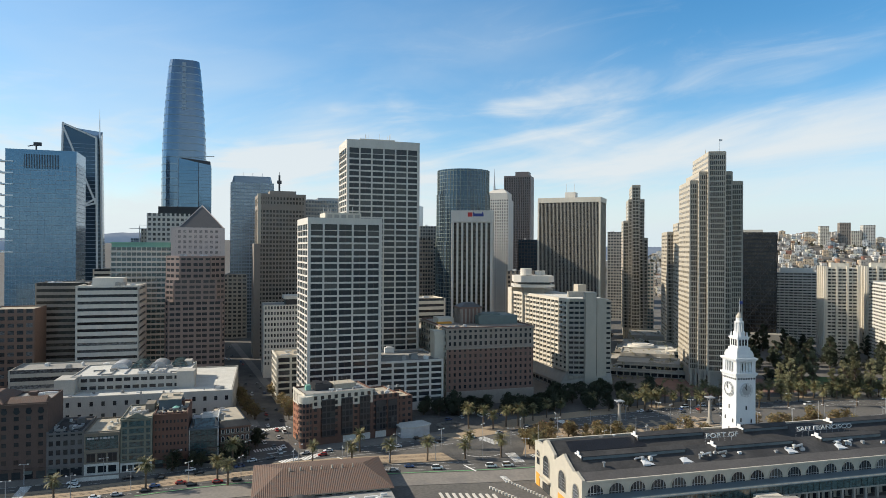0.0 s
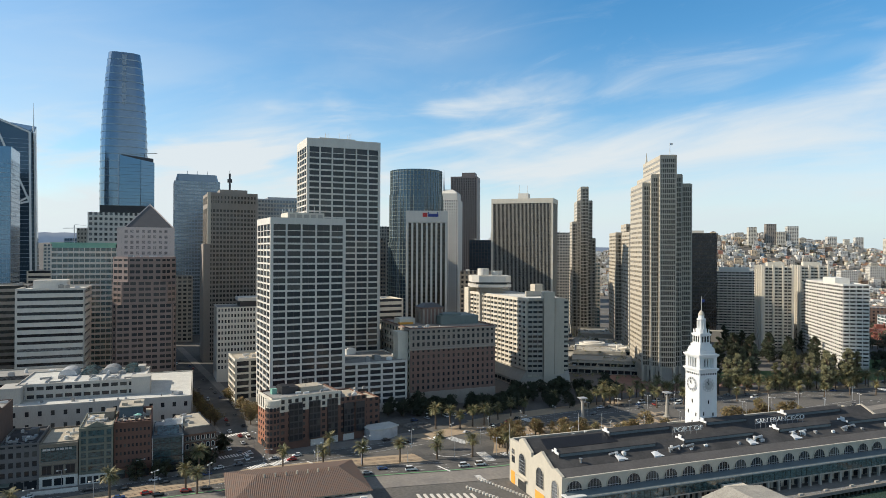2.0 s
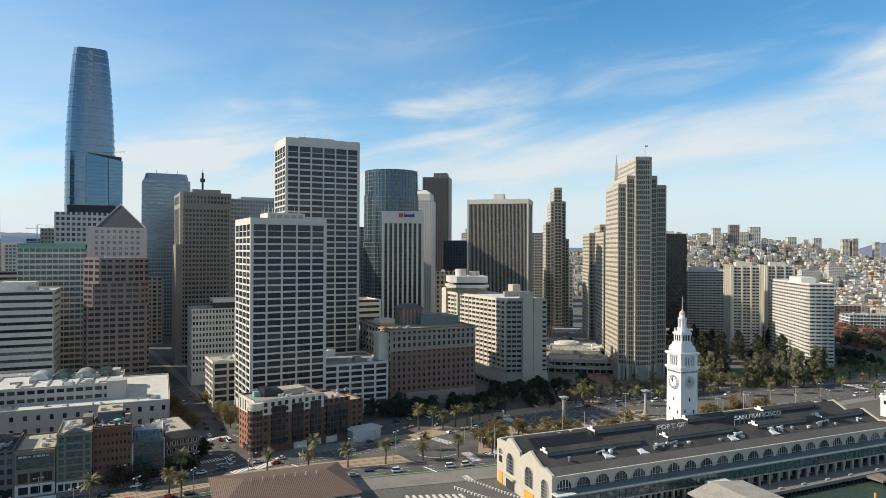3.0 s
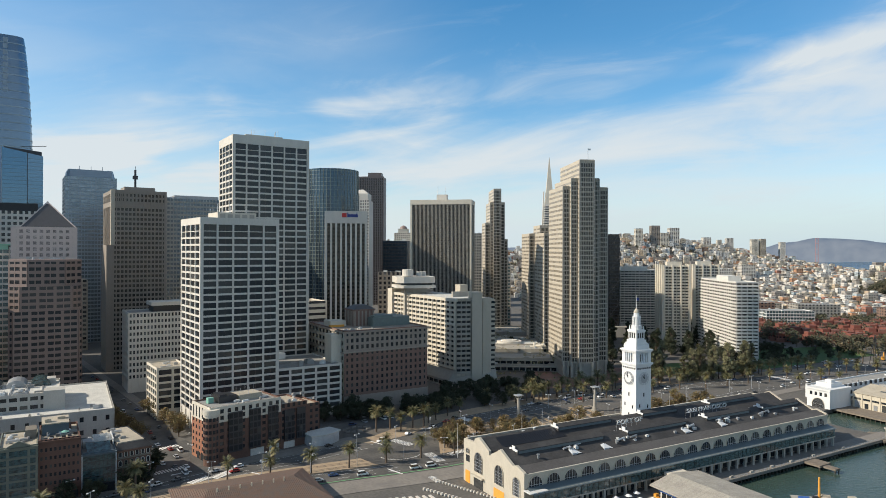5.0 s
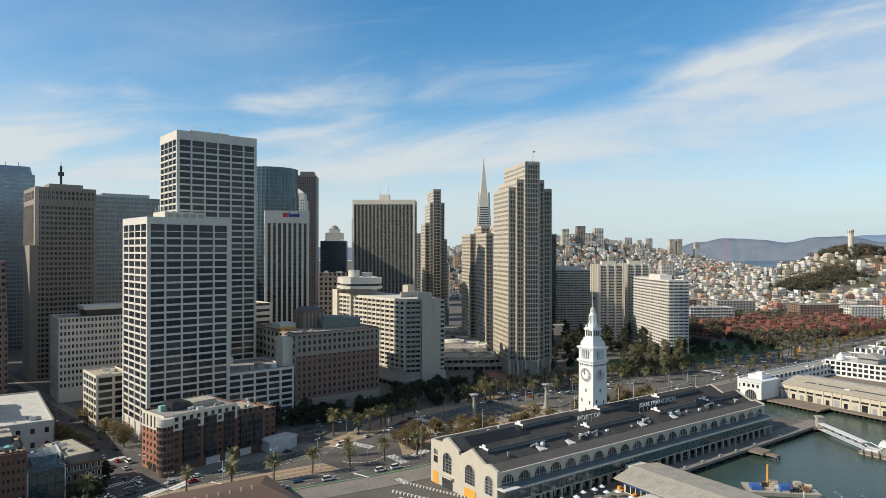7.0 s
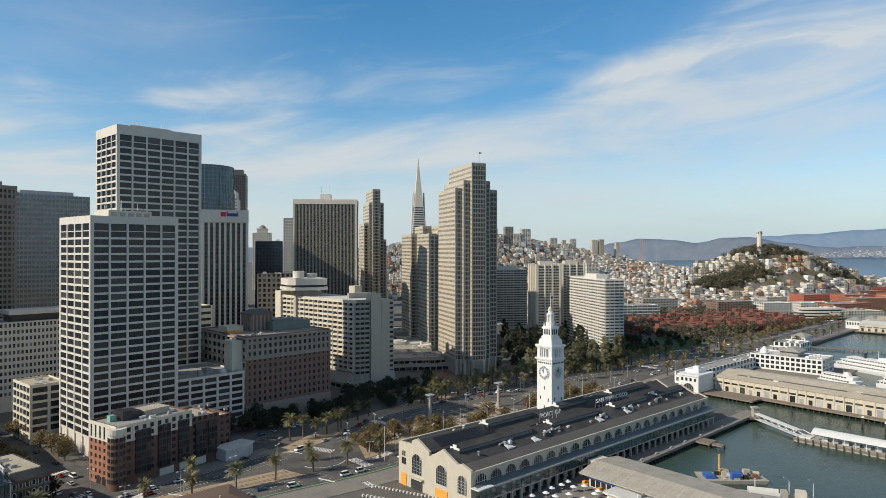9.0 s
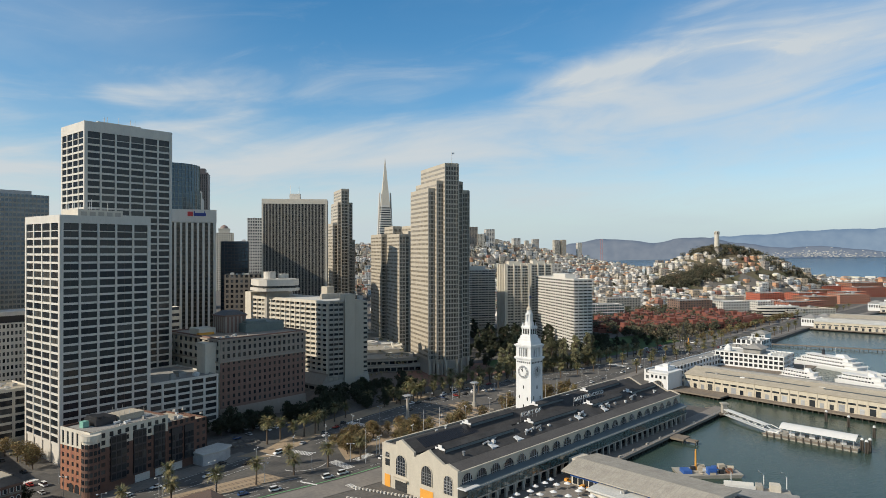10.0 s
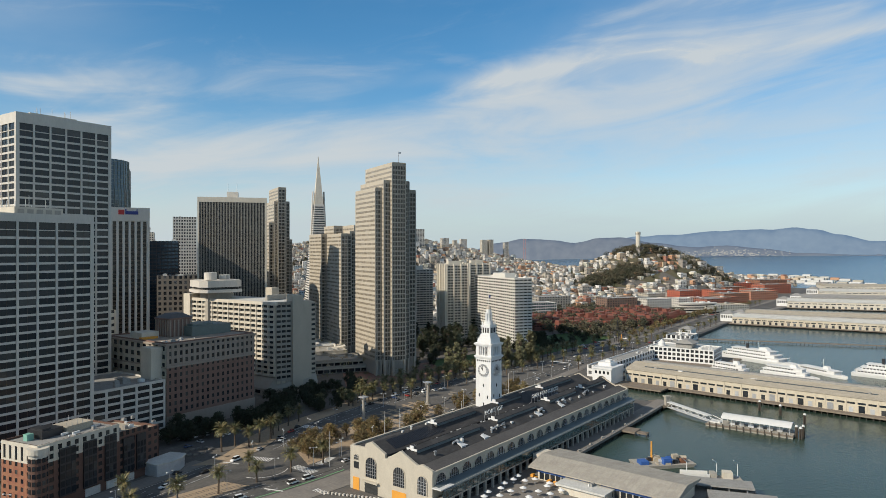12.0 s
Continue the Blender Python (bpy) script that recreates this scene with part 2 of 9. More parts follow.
M["copper"] = material("green_copper", (0.20, 0.42, 0.34), 0.6, vary=0.15)
M["window"] = glass("window_glass", (0.013, 0.017, 0.023), (0.085, 0.085, 0.08), 0.07, 0.18, spec=0.36, inside=0.14)
M["window_far"] = glass("window_glass_far", (0.012, 0.014, 0.018), (0.14, 0.145, 0.15), 0.1, 0.3, "island", spec=0.35)
M["window_bronze"] = glass("bronze_glass", (0.02, 0.018, 0.016), (0.07, 0.062, 0.05), 0.1, 0.2, "island", spec=0.42)
M["window_slab"] = glass("dark_slab_glass", (0.016, 0.018, 0.021), (0.03, 0.033, 0.036), 0.1, 0.3, "island", spec=0.3, inside=0.1)
M["window_strip"] = glass("tinted_strip_glass", (0.25, 0.22, 0.175), (0.29, 0.255, 0.205), 0.22, 0.4, "island", spec=0.45, inside=0.15)
M["window_blue"] = glass("blue_curtain_glass", (0.115, 0.195, 0.28), (0.125, 0.208, 0.295), 0.12, 0.5, "island", 0.7, 0.75, 0.0, 0.06)
M["window_grey"] = glass("grey_curtain_glass", (0.085, 0.115, 0.145), (0.12, 0.15, 0.18), 0.12, 0.5, "island", 0.7, 0.7, 0.0, 0.06)
M["window_pale"] = glass("pale_curtain_glass", (0.17, 0.235, 0.30), (0.19, 0.255, 0.32), 0.14, 0.5, "island", 0.7, 0.75, 0.0, 0.06)
M["window_deep"] = glass("deep_curtain_glass", (0.045, 0.075, 0.105), (0.075, 0.11, 0.145), 0.12, 0.5, "island", 0.6, 0.6, 0.0, 0.06)
M["window_mist"] = glass("misty_curtain_glass", (0.16, 0.205, 0.24), (0.24, 0.29, 0.33), 0.16, 0.5, "island", 0.7, 0.6, 0.0, 0.25)
M["window_pink"] = glass("pale_pink_office_glass", (0.20, 0.17, 0.165), (0.32, 0.28, 0.26), 0.2, 0.4, "island", spec=0.5)
M["sill_metal"] = material("blue_grey_sill_metal", (0.26, 0.31, 0.36), 0.4, 0.4, vary=0.08)
# Stone, render and brick of the row darkened to carry its fronts' shade.
M["dark_stone"] = material("shaded_stone", (0.13, 0.127, 0.125), 0.85, vary=0.16, streak=0.6)
M["shaded_tan"] = material("weathered_shaded_tan_render", (0.20, 0.175, 0.14), 0.85, vary=0.14, streak=0.7)
M["shaded_green"] = material("weathered_shaded_green_stone", (0.17, 0.175, 0.14), 0.85, vary=0.14, streak=0.7)
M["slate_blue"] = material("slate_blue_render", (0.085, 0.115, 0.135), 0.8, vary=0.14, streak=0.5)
M["shaded_brick"] = material("shaded_brown_brick", (0.105, 0.072, 0.06), 0.9, vary=0.2, scale=0.5, fine=5, streak=0.4)
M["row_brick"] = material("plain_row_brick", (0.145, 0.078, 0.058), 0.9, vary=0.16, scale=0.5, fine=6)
M["store_white"] = material("weathered_white_render", (0.43, 0.41, 0.37), 0.85, vary=0.12, streak=0.8, scale=0.2)
M["bright_white"] = material("bright_white_concrete", (0.64, 0.62, 0.57), 0.8, vary=0.08, streak=0.7)
M["roof_brown"] = material("brownish_roofing", (0.088, 0.081, 0.077), 0.85, vary=0.2, scale=0.1, fine=1.0)
M["gallery_metal"] = material("blue_grey_gallery_roof", (0.13, 0.165, 0.18), 0.5, 0.2, vary=0.12)
M["window_balcony"] = glass("balcony_glass", (0.035, 0.034, 0.033), (0.14, 0.13, 0.12), 0.15, 0.5, "island", spec=0.3)
M["brick_red"] = material("bright_red_brick", (0.47, 0.125, 0.07), 0.9, vary=0.15, scale=0.4, fine=4)
M["dark_granite"] = material("dark_granite", (0.115, 0.10, 0.10), 0.5, vary=0.1)
M["grey_green"] = material("grey_green_metal", (0.15, 0.18, 0.165), 0.6, vary=0.15)
M["attic_stone"] = material("weathered_attic_stone", (0.31, 0.26, 0.215), 0.8, vary=0.12, streak=0.6)
M["window_teal"] = glass("green_glass", (0.022, 0.05, 0.055), (0.07, 0.115, 0.12), 0.1, 0.4, "island", 0.9)
M["asphalt"] = material("asphalt", (0.085, 0.082, 0.078), 0.9, vary=0.25, scale=0.08, fine=0.9, second=(0.115, 0.108, 0.098))
M["asphalt_old"] = material("pale_asphalt", (0.135, 0.125, 0.112), 0.9, vary=0.3, scale=0.05, fine=0.7, second=(0.092, 0.087, 0.08))
M["paving"] = material("concrete_paving", (0.245, 0.222, 0.195), 0.9, vary=0.22, scale=0.1, fine=0.8, second=(0.175, 0.16, 0.145))
M["sand_paving"] = material("sandy_paving", (0.40, 0.30, 0.20), 0.95, vary=0.2, scale=0.12, fine=1.0, second=(0.30, 0.235, 0.165))
M["red_paving"] = material("red_brick_paving", (0.24, 0.13, 0.095), 0.9, vary=0.2, scale=0.12, fine=1.2)
M["hillside"] = material("scrubby_hillside", (0.115, 0.095, 0.06), 0.95, vary=0.4, scale=0.03, fine=0.25, second=(0.055, 0.06, 0.03))
M["grass"] = material("grass", (0.055, 0.105, 0.028), 0.95, vary=0.3, scale=0.1, fine=2.5)
M["paint_white"] = material("road_paint", (0.72, 0.71, 0.68), 0.8, vary=0.2, scale=0.8)
M["paint_green"] = material("green_road_paint", (0.15, 0.36, 0.16), 0.8, vary=0.25, scale=0.4)
M["wood_deck"] = material("weathered_timber", (0.20, 0.165, 0.13), 0.9, vary=0.3, scale=0.4, fine=4, bump=0.3)
M["wood_pile"] = material("wet_timber_pile", (0.055, 0.045, 0.036), 0.8, vary=0.35, streak=0.7, scale=0.5)
M["pier_wall"] = material("yellow_pier_wall", (0.55, 0.49, 0.385), 0.85, vary=0.12, streak=0.6, scale=0.3)
M["trunk"] = material("bark", (0.115, 0.085, 0.06), 0.95, vary=0.3, fine=8, bump=0.5)
M["palm_leaf"] = material("palm_frond", (0.105, 0.115, 0.048), 0.6, vary=0.3, island=0.45, second=(0.21, 0.165, 0.07))
M["autumn_leaf"] = material("autumn_leaf", (0.205, 0.135, 0.055), 0.8, vary=0.3, island=0.5, obj_random=0.3, second=(0.125, 0.115, 0.05))
# Leaves of the shade trees darkened; the shade they stand in is painted in.
M["shaded_leaf"] = material("shaded_leaf", (0.036, 0.044, 0.022), 0.8, vary=0.3, island=0.5, obj_random=0.25)
M["hill_leaf"] = material("hill_leaf", (0.052, 0.056, 0.03), 0.8, vary=0.35, island=0.5, scale=0.05, second=(0.085, 0.068, 0.04))
M["olive_leaf"] = material("olive_leaf", (0.19, 0.18, 0.095), 0.8, vary=0.3, island=0.5, obj_random=0.25)
M["orange"] = material("orange_paint", (0.72, 0.33, 0.05), 0.7, vary=0.08)
M["blue"] = material("blue_paint", (0.035, 0.11, 0.36), 0.6, vary=0.12)
M["logo_blue"] = material("dark_blue_sign", (0.03, 0.05, 0.22), 0.6, vary=0.05)
M["red"] = material("red_paint", (0.50, 0.035, 0.03), 0.5, vary=0.08)
M["rust"] = material("rusty_steel", (0.24, 0.10, 0.05), 0.85, vary=0.3, scale=1.5, second=(0.16, 0.09, 0.06))
M["tyre"] = material("tyre_rubber", (0.02, 0.02, 0.02), 0.9)
M["car_glass"] = glass("car_glass", (0.012, 0.014, 0.016), (0.03, 0.03, 0.03), 0.05, 0.2)
CAR_PAINT = [material("car_paint_" + n, c, 0.3, 0.0, vary=0.03, spec=0.7) for n, c in (("white", (0.78, 0.78, 0.77)), ("silver", (0.42, 0.43, 0.44)), ("black", (0.02, 0.02, 0.022)), ("grey", (0.12, 0.125, 0.13)), ("blue", (0.04, 0.08, 0.2)), ("red", (0.35, 0.03, 0.025)))]
M["house"] = palette("painted_houses", [(0, (0.62, 0.59, 0.54)), (0.22, (0.46, 0.41, 0.33)), (0.36, (0.70, 0.68, 0.64)), (0.55, (0.40, 0.36, 0.31)), (0.64, (0.56, 0.44, 0.31)), (0.74, (0.30, 0.27, 0.24)), (0.82, (0.52, 0.29, 0.17)), (0.87, (0.66, 0.62, 0.50)), (0.94, (0.40, 0.46, 0.48)), (0.97, (0.36, 0.17, 0.12))], 0.85, vary=0.18)
M["house_roof"] = palette("house_roofs", [(0, (0.24, 0.225, 0.20)), (0.35, (0.36, 0.33, 0.29)), (0.55, (0.14, 0.13, 0.125)), (0.78, (0.52, 0.51, 0.48)), (0.9, (0.30, 0.15, 0.10))], 0.9, vary=0.18)


def water_material():
    m = bpy.data.materials.new("bay_water")
    m.use_nodes = True
    n, l = m.node_tree.nodes, m.node_tree.links
    b = n["Principled BSDF"]
    b.inputs["Roughness"].default_value = 0.22
    b.inputs["IOR"].default_value = 1.33
    geo = n.new("ShaderNodeNewGeometry")
    tint = n.new("ShaderNodeTexNoise")
    tint.inputs["Scale"].default_value, tint.inputs["Detail"].default_value = 0.012, 5
    l.new(geo.outputs["Position"], tint.inputs["Vector"])
    ramp = n.new("ShaderNodeValToRGB")
    els = ramp.color_ramp.elements
    els[0].position, els[0].color = 0.35, (0.034, 0.060, 0.047, 1)
    els[1].position, els[1].color = 0.65, (0.048, 0.077, 0.060, 1)
    l.new(tint.outputs["Fac"], ramp.inputs[0])
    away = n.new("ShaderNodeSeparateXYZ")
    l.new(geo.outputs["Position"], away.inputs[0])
    # Base colour turns bluer with distance; reflected sky and haze painted in.
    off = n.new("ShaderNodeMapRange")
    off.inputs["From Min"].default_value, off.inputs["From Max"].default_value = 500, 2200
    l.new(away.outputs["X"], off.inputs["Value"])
    far_blue = n.new("ShaderNodeMix")
    far_blue.data_type = "RGBA"
    l.new(off.outputs[0], far_blue.inputs["Factor"])
    l.new(ramp.outputs[0], far_blue.inputs["A"])
    far_blue.inputs["B"].default_value = (0.045, 0.12, 0.20, 1)
    l.new(far_blue.outputs["Result"], b.inputs["Base Color"])
    add = None
    for s, k in ((0.35, 1.0), (1.3, 0.6)):
        w = n.new("ShaderNodeTexNoise")
        w.inputs["Scale"].default_value, w.inputs["Detail"].default_value = s, 4
        mp = n.new("ShaderNodeMapping")
        mp.inputs["Scale"].default_value = (1, 2.2, 1)
        mp.inputs["Rotation"].default_value = (0, 0, radians(35))
        l.new(geo.outputs["Position"], mp.inputs[0])
        l.new(mp.outputs[0], w.inputs["Vector"])
        bn = n.new("ShaderNodeBump")
        bn.inputs["Strength"].default_value, bn.inputs["Distance"].default_value = 0.55 * k, 0.35 / s * 0.35
        l.new(w.outputs["Fac"], bn.inputs["Height"])
        if add:
            l.new(add, bn.inputs["Normal"])
        add = bn.outputs[0]
    l.new(add, b.inputs["Normal"])
    return m


M["water"] = water_material()


def haze_glow_material(name, color, glow):
    """Far surface with the haze of kilometres of air put in as a glow."""
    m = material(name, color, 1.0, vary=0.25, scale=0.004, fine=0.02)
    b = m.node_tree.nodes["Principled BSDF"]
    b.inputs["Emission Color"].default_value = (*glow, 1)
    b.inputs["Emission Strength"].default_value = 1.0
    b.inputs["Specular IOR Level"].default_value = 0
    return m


M["far_hill"] = haze_glow_material("distant_hills", (0.105, 0.10, 0.088), (0.082, 0.132, 0.215))
M["far_hill2"] = haze_glow_material("more_distant_hills", (0.08, 0.085, 0.078), (0.135, 0.225, 0.36))
M["far_bridge"] = haze_glow_material("distant_red_bridge", (0.17, 0.085, 0.08), (0.19, 0.16, 0.185))
M["far_town"] = haze_glow_material("distant_town", (0.35, 0.33, 0.30), (0.10, 0.12, 0.14))

# ---- mesh tools ----
class MB:
    """Gathers simple solids into one mesh."""

    def __init__(self):
        self.v, self.f = [], []

    def add(self, pts, faces):
        k = len(self.v)
        self.v.extend(pts)
        self.f.extend([tuple(i + k for i in f) for f in faces])
        return self

    def box(self, x0, y0, z0, x1, y1, z1):
        return self.add([(x0, y0, z0), (x1, y0, z0), (x1, y1, z0), (x0, y1, z0), (x0, y0, z1), (x1, y0, z1), (x1, y1, z1), (x0, y1, z1)],
                        [(0, 3, 2, 1), (4, 5, 6, 7), (0, 1, 5, 4), (1, 2, 6, 5), (2, 3, 7, 6), (3, 0, 4, 7)])

    def obox(self, c, e, n, s0, s1, d0, d1, z0, z1):
        """Box on a facade: c corner, e along, n outward; s along, d outward."""
        p = [(c[0] + e[0] * s + n[0] * d, c[1] + e[1] * s + n[1] * d, z) for z in (z0, z1) for s, d in ((s0, d0), (s1, d0), (s1, d1), (s0, d1))]
        return self.add(p, [(0, 1, 2, 3), (4, 7, 6, 5), (0, 4, 5, 1), (1, 5, 6, 2), (2, 6, 7, 3), (3, 7, 4, 0)])

    def prism(self, poly, z0, z1):
        n = len(poly)
        p = [(x, y, z0) for x, y in poly] + [(x, y, z1) for x, y in poly]
        return self.add(p, [tuple(range(n - 1, -1, -1)), tuple(range(n, 2 * n))] + [(i, (i + 1) % n, n + (i + 1) % n, n + i) for i in range(n)])

    def loft(self, rings):
        """Closed rings of equal count, bottom to top, capped."""
        n = len(rings[0])
        p = [q for r in rings for q in r]
        f = [tuple(range(n - 1, -1, -1)), tuple(range((len(rings) - 1) * n, len(rings) * n))]
        for k in range(len(rings) - 1):
            f += [(k * n + i, k * n + (i + 1) % n, (k + 1) * n + (i + 1) % n, (k + 1) * n + i) for i in range(n)]
        return self.add(p, f)

    def cyl(self, x, y, z0, z1, r0, r1=None, n=10):
        r1 = r0 if r1 is None else r1
        ring = lambda r, z: [(x + r * math.cos(2 * math.pi * i / n), y + r * math.sin(2 * math.pi * i / n), z) for i in range(n)]
        return self.loft([ring(r0, z0), ring(r1, z1)])

    def rod(self, a, b, r, n=5):
        a, b = Vector(a), Vector(b)
        w = (b - a).normalized()
        u = w.orthogonal().normalized()
        t = w.cross(u)
        ring = lambda c: [tuple(c + (u * math.cos(2 * math.pi * i / n) + t * math.sin(2 * math.pi * i / n)) * r) for i in range(n)]
        return self.loft([ring(a), ring(b)])

    def mesh(self, name, mat):
        me = bpy.data.meshes.new(name)
        me.from_pydata(self.v, [], self.f)
        me.materials.append(mat)
        me.update()
        return me


def part(name, mb, mat, parent=None, label="", kind="", at=None):
    me = mb.mesh(name, mat) if isinstance(mb, MB) else mb
    ob = new(name, me)
    if parent is not None:
        ob.parent = parent
    if at is not None:
        ob.matrix_basis = at
    return tagged(ob, label=label, kind=kind)


def thing(name, label, category, x=0, y=0, z=0, yaw=0, group="", kind=""):
    ob = new(name)
    ob.empty_display_size = 1
    ob.matrix_basis = pose(x, y, z, 0, 0, yaw)
    return tagged(ob, label, category, group, kind)


def solid(name, mb, mat, label, category="", group="", kind="", at=None):
    ob = part(name, mb, mat, None, "", "", at)
    return tagged(ob, label, category, group, kind)


FACES = {"F": lambda w, d: ((0, 0), (1, 0), (0, -1), w), "L": lambda w, d: ((0, d), (0, -1), (-1, 0), d),
         "R": lambda w, d: ((w, 0), (0, 1), (1, 0), d), "B": lambda w, d: ((w, d), (-1, 0), (0, 1), w)}


def facade(root, w, d, z0, z1, floors, bays, wall, pane_mat, pier=0.2, sill=0.35, proud=0.35, sp=None, each=False, base=0.0, top=0.0, tall_top=False, ox=0, oy=0, corner=None, left_mat=None, limit=300, frame_name="facade_frame", split=False):
    """Piers, spandrels and panes on the sides of a block. bays: side letter to number of bays. pier and sill are shares of bay and storey; proud and sp the depths of piers and spandrels."""
    sp = proud if sp is None else sp
    frame_mb, panes, shared, count = MB(), MB(), {}, 0
    fh = (z1 - z0 - base - top) / floors
    for side, nb in bays.items():
        c, e, n, width = FACES[side](w, d)
        c = (c[0] + ox, c[1] + oy)
        bw = width / nb
        pw = bw * pier
        cw = pw if corner is None else corner
        for i in range(nb + 1):
            s0, s1 = (i * bw - pw / 2, i * bw + pw / 2)
            if i == 0:
                s0, s1 = -proud, cw / 2
            if i == nb:
                s0, s1 = width - cw / 2, width + (proud if side in "FR" else 0)
            if split:
                part("pier", MB().obox(c, e, n, s0, s1, -0.3, proud, z0, z1 - 0.002), wall, root)
            else:
                frame_mb.obox(c, e, n, s0, s1, -0.3, proud, z0, z1 - 0.002)
        if top:
            frame_mb.obox(c, e, n, -proud * 0.99, width + proud * 0.99, -0.3, proud + 0.03, z1 - top, z1)
        for k in range(floors):
            zb = z0 + base + k * fh
            h_sill = sill * fh
            if tall_top and k == floors - 1:
                h_sill *= 0.4
            if split:
                part("spandrel", MB().obox(c, e, n, 0, width, -0.3, sp * 0.98, zb, zb + h_sill), wall, root)
            else:
                frame_mb.obox(c, e, n, 0, width, -0.3, sp * 0.98, zb, zb + h_sill)
            for i in range(nb):
                a0, a1 = i * bw + (cw / 2 if i == 0 else pw / 2), (i + 1) * bw - (cw / 2 if i == nb - 1 else pw / 2)
                if a1 - a0 < 0.05:
                    continue
                if each and count < limit:
                    key = (round(a1 - a0, 2), round(fh - h_sill, 2))
                    if key not in shared:
                        shared[key] = MB().box(-key[0] / 2, -0.03, 0, key[0] / 2, 0.03, key[1]).mesh("window", pane_mat)
                    mid = (a0 + a1) / 2
                    yaw = math.degrees(math.atan2(e[1], e[0]))
                    part("window", shared[key], None, root, at=pose(c[0] + e[0] * mid + n[0] * 0.04, c[1] + e[1] * mid + n[1] * 0.04, zb + h_sill, 0, 0, yaw))
                    count += 1
                else:
                    panes.obox(c, e, n, a0, a1, -0.02, 0.05, zb + h_sill, zb + fh)
    if frame_mb.v:
        part(frame_name, frame_mb, wall, root)
    if panes.v:
        part("window_glazing", panes, pane_mat, root, kind="stuff")


def roof_clutter(root, x0, y0, x1, y1, z, count, seed, mat=None, big=4.0):
    """Plant on a flat roof: housings, ducts and vents, each a part."""
    rnd = random.Random(seed)
    for _ in range(count):
        sx, sy, sz = rnd.uniform(0.3, 1) * big, rnd.uniform(0.3, 1) * big, rnd.uniform(0.2, 0.6) * big
        x, y = rnd.uniform(x0, max(x0 + 0.1, x1 - sx)), rnd.uniform(y0, max(y0 + 0.1, y1 - sy))
        k = rnd.random()
        mb = MB()
        if k < 0.6:
            mb.box(x, y, z, x + sx, y + sy, z + sz)
            mb.box(x + sx * 0.2, y + sy * 0.2, z + sz, x + sx * 0.8, y + sy * 0.8, z + sz * 1.15)
        elif k < 0.8:
            mb.cyl(x, y, z, z + sz * 0.8, sx * 0.35, n=10)
            mb.cyl(x, y, z + sz * 0.8, z + sz, sx * 0.2, n=10)
        else:
            mb.box(x, y, z + 0.4, x + sx * 2, y + 0.8, z + 1.2)
            mb.box(x, y, z, x + 0.8, y + 0.8, z + 0.4)
        part("rooftop_unit", mb, mat or rnd.choice((M["metal_grey"], M["metal_white"], M["roof_grey"])), root)


def shell(root, w, d, z0, z1, wall, roof, ox=0, oy=0, inset=0.35, parapet=0.9, name="wall"):
    """The body of a block, a roof deck a little below its parapet."""
    t = 0.5
    ring = lambda g, z: [(ox + g, oy + g, z), (ox + w - g, oy + g, z), (ox + w - g, oy + d - g, z), (ox + g, oy + d - g, z)]
    mb = MB().loft([ring(0.05, z0), ring(0.05, z1), ring(t, z1), ring(t, z1 - parapet)])
    part(name, mb, wall, root)
    part("roof", MB().box(ox + t, oy + t, z1 - parapet, ox + w - t, oy + d - t, z1 - parapet + 0.06), roof, root)


def block(name, label, x, y, yaw, w, d, h, floors, bays, wall, pane, roof=None, cat="building", z0=0, units=4, each=False, group="", body=None, **kw):
    root = thing(name, label, cat, x, y, z0, yaw, group)
    shell(root, w, d, -2 if z0 == 0 else 0, h, body or wall, roof or M["roof_grey"])
    facade(root, w, d, 0, h, floors, bays, wall, pane, each=each, **kw)
    if units:
        roof_clutter(root, 2, 2, w - 2, d - 2, h - 0.9, units, hash_seed(x, y), big=min(w, d) * 0.16)
    return root


def hash_seed(x, y):
    return int(abs(x) * 131 + abs(y) * 17) % 9973

# ---- ground, water, hills ----
def bump(x, y, cx, cy, sx, sy, h, yaw=0.0):
    a = radians(yaw)
    dx, dy = x - cx, y - cy
    u, v = (dx * math.cos(a) + dy * math.sin(a)) / sx, (-dx * math.sin(a) + dy * math.cos(a)) / sy
    return h * math.exp(-0.5 * (u * u + v * v))


SHORE = [(-3000, 330), (-400, 285), (-150, 262), (62, 240), (62.1, 140), (206, 140), (206.1, 213), (345, 213), (345.1, 262), (480, 272), (560, 285), (700, 300), (900, 308), (1150, 292), (1500, 285), (1900, 320), (2350, 420), (2600, 640), (2750, 1100), (2900, 1700), (3200, 2600), (3400, 4900)]


def land_height(x, y):
    z = 0.0
    z += bump(x, y, 1480, 674, 105, 122, 84, 21)
    z += bump(x, y, 1560, 570, 120, 85, 27)
    z += bump(x, y, 1290, 1270, 160, 140, 22, -20)
    z += bump(x, y, 1750, 1600, 330, 320, 99, -20)
    z += bump(x, y, 1180, 1420, 300, 260, 84, -20)
    z += bump(x, y, 1350, 2500, 700, 600, 50)
    z += bump(x, y, -300, 3600, 900, 500, 140)
    return z * min(1.0, max(0.0, (y - 360) / 160))


def shore_y(x):
    for (xa, ya), (xb, yb) in zip(SHORE, SHORE[1:]):
        if xa <= x <= xb:
            return ya + (yb - ya) * (x - xa) / max(1e-6, xb - xa)
    return 1e9


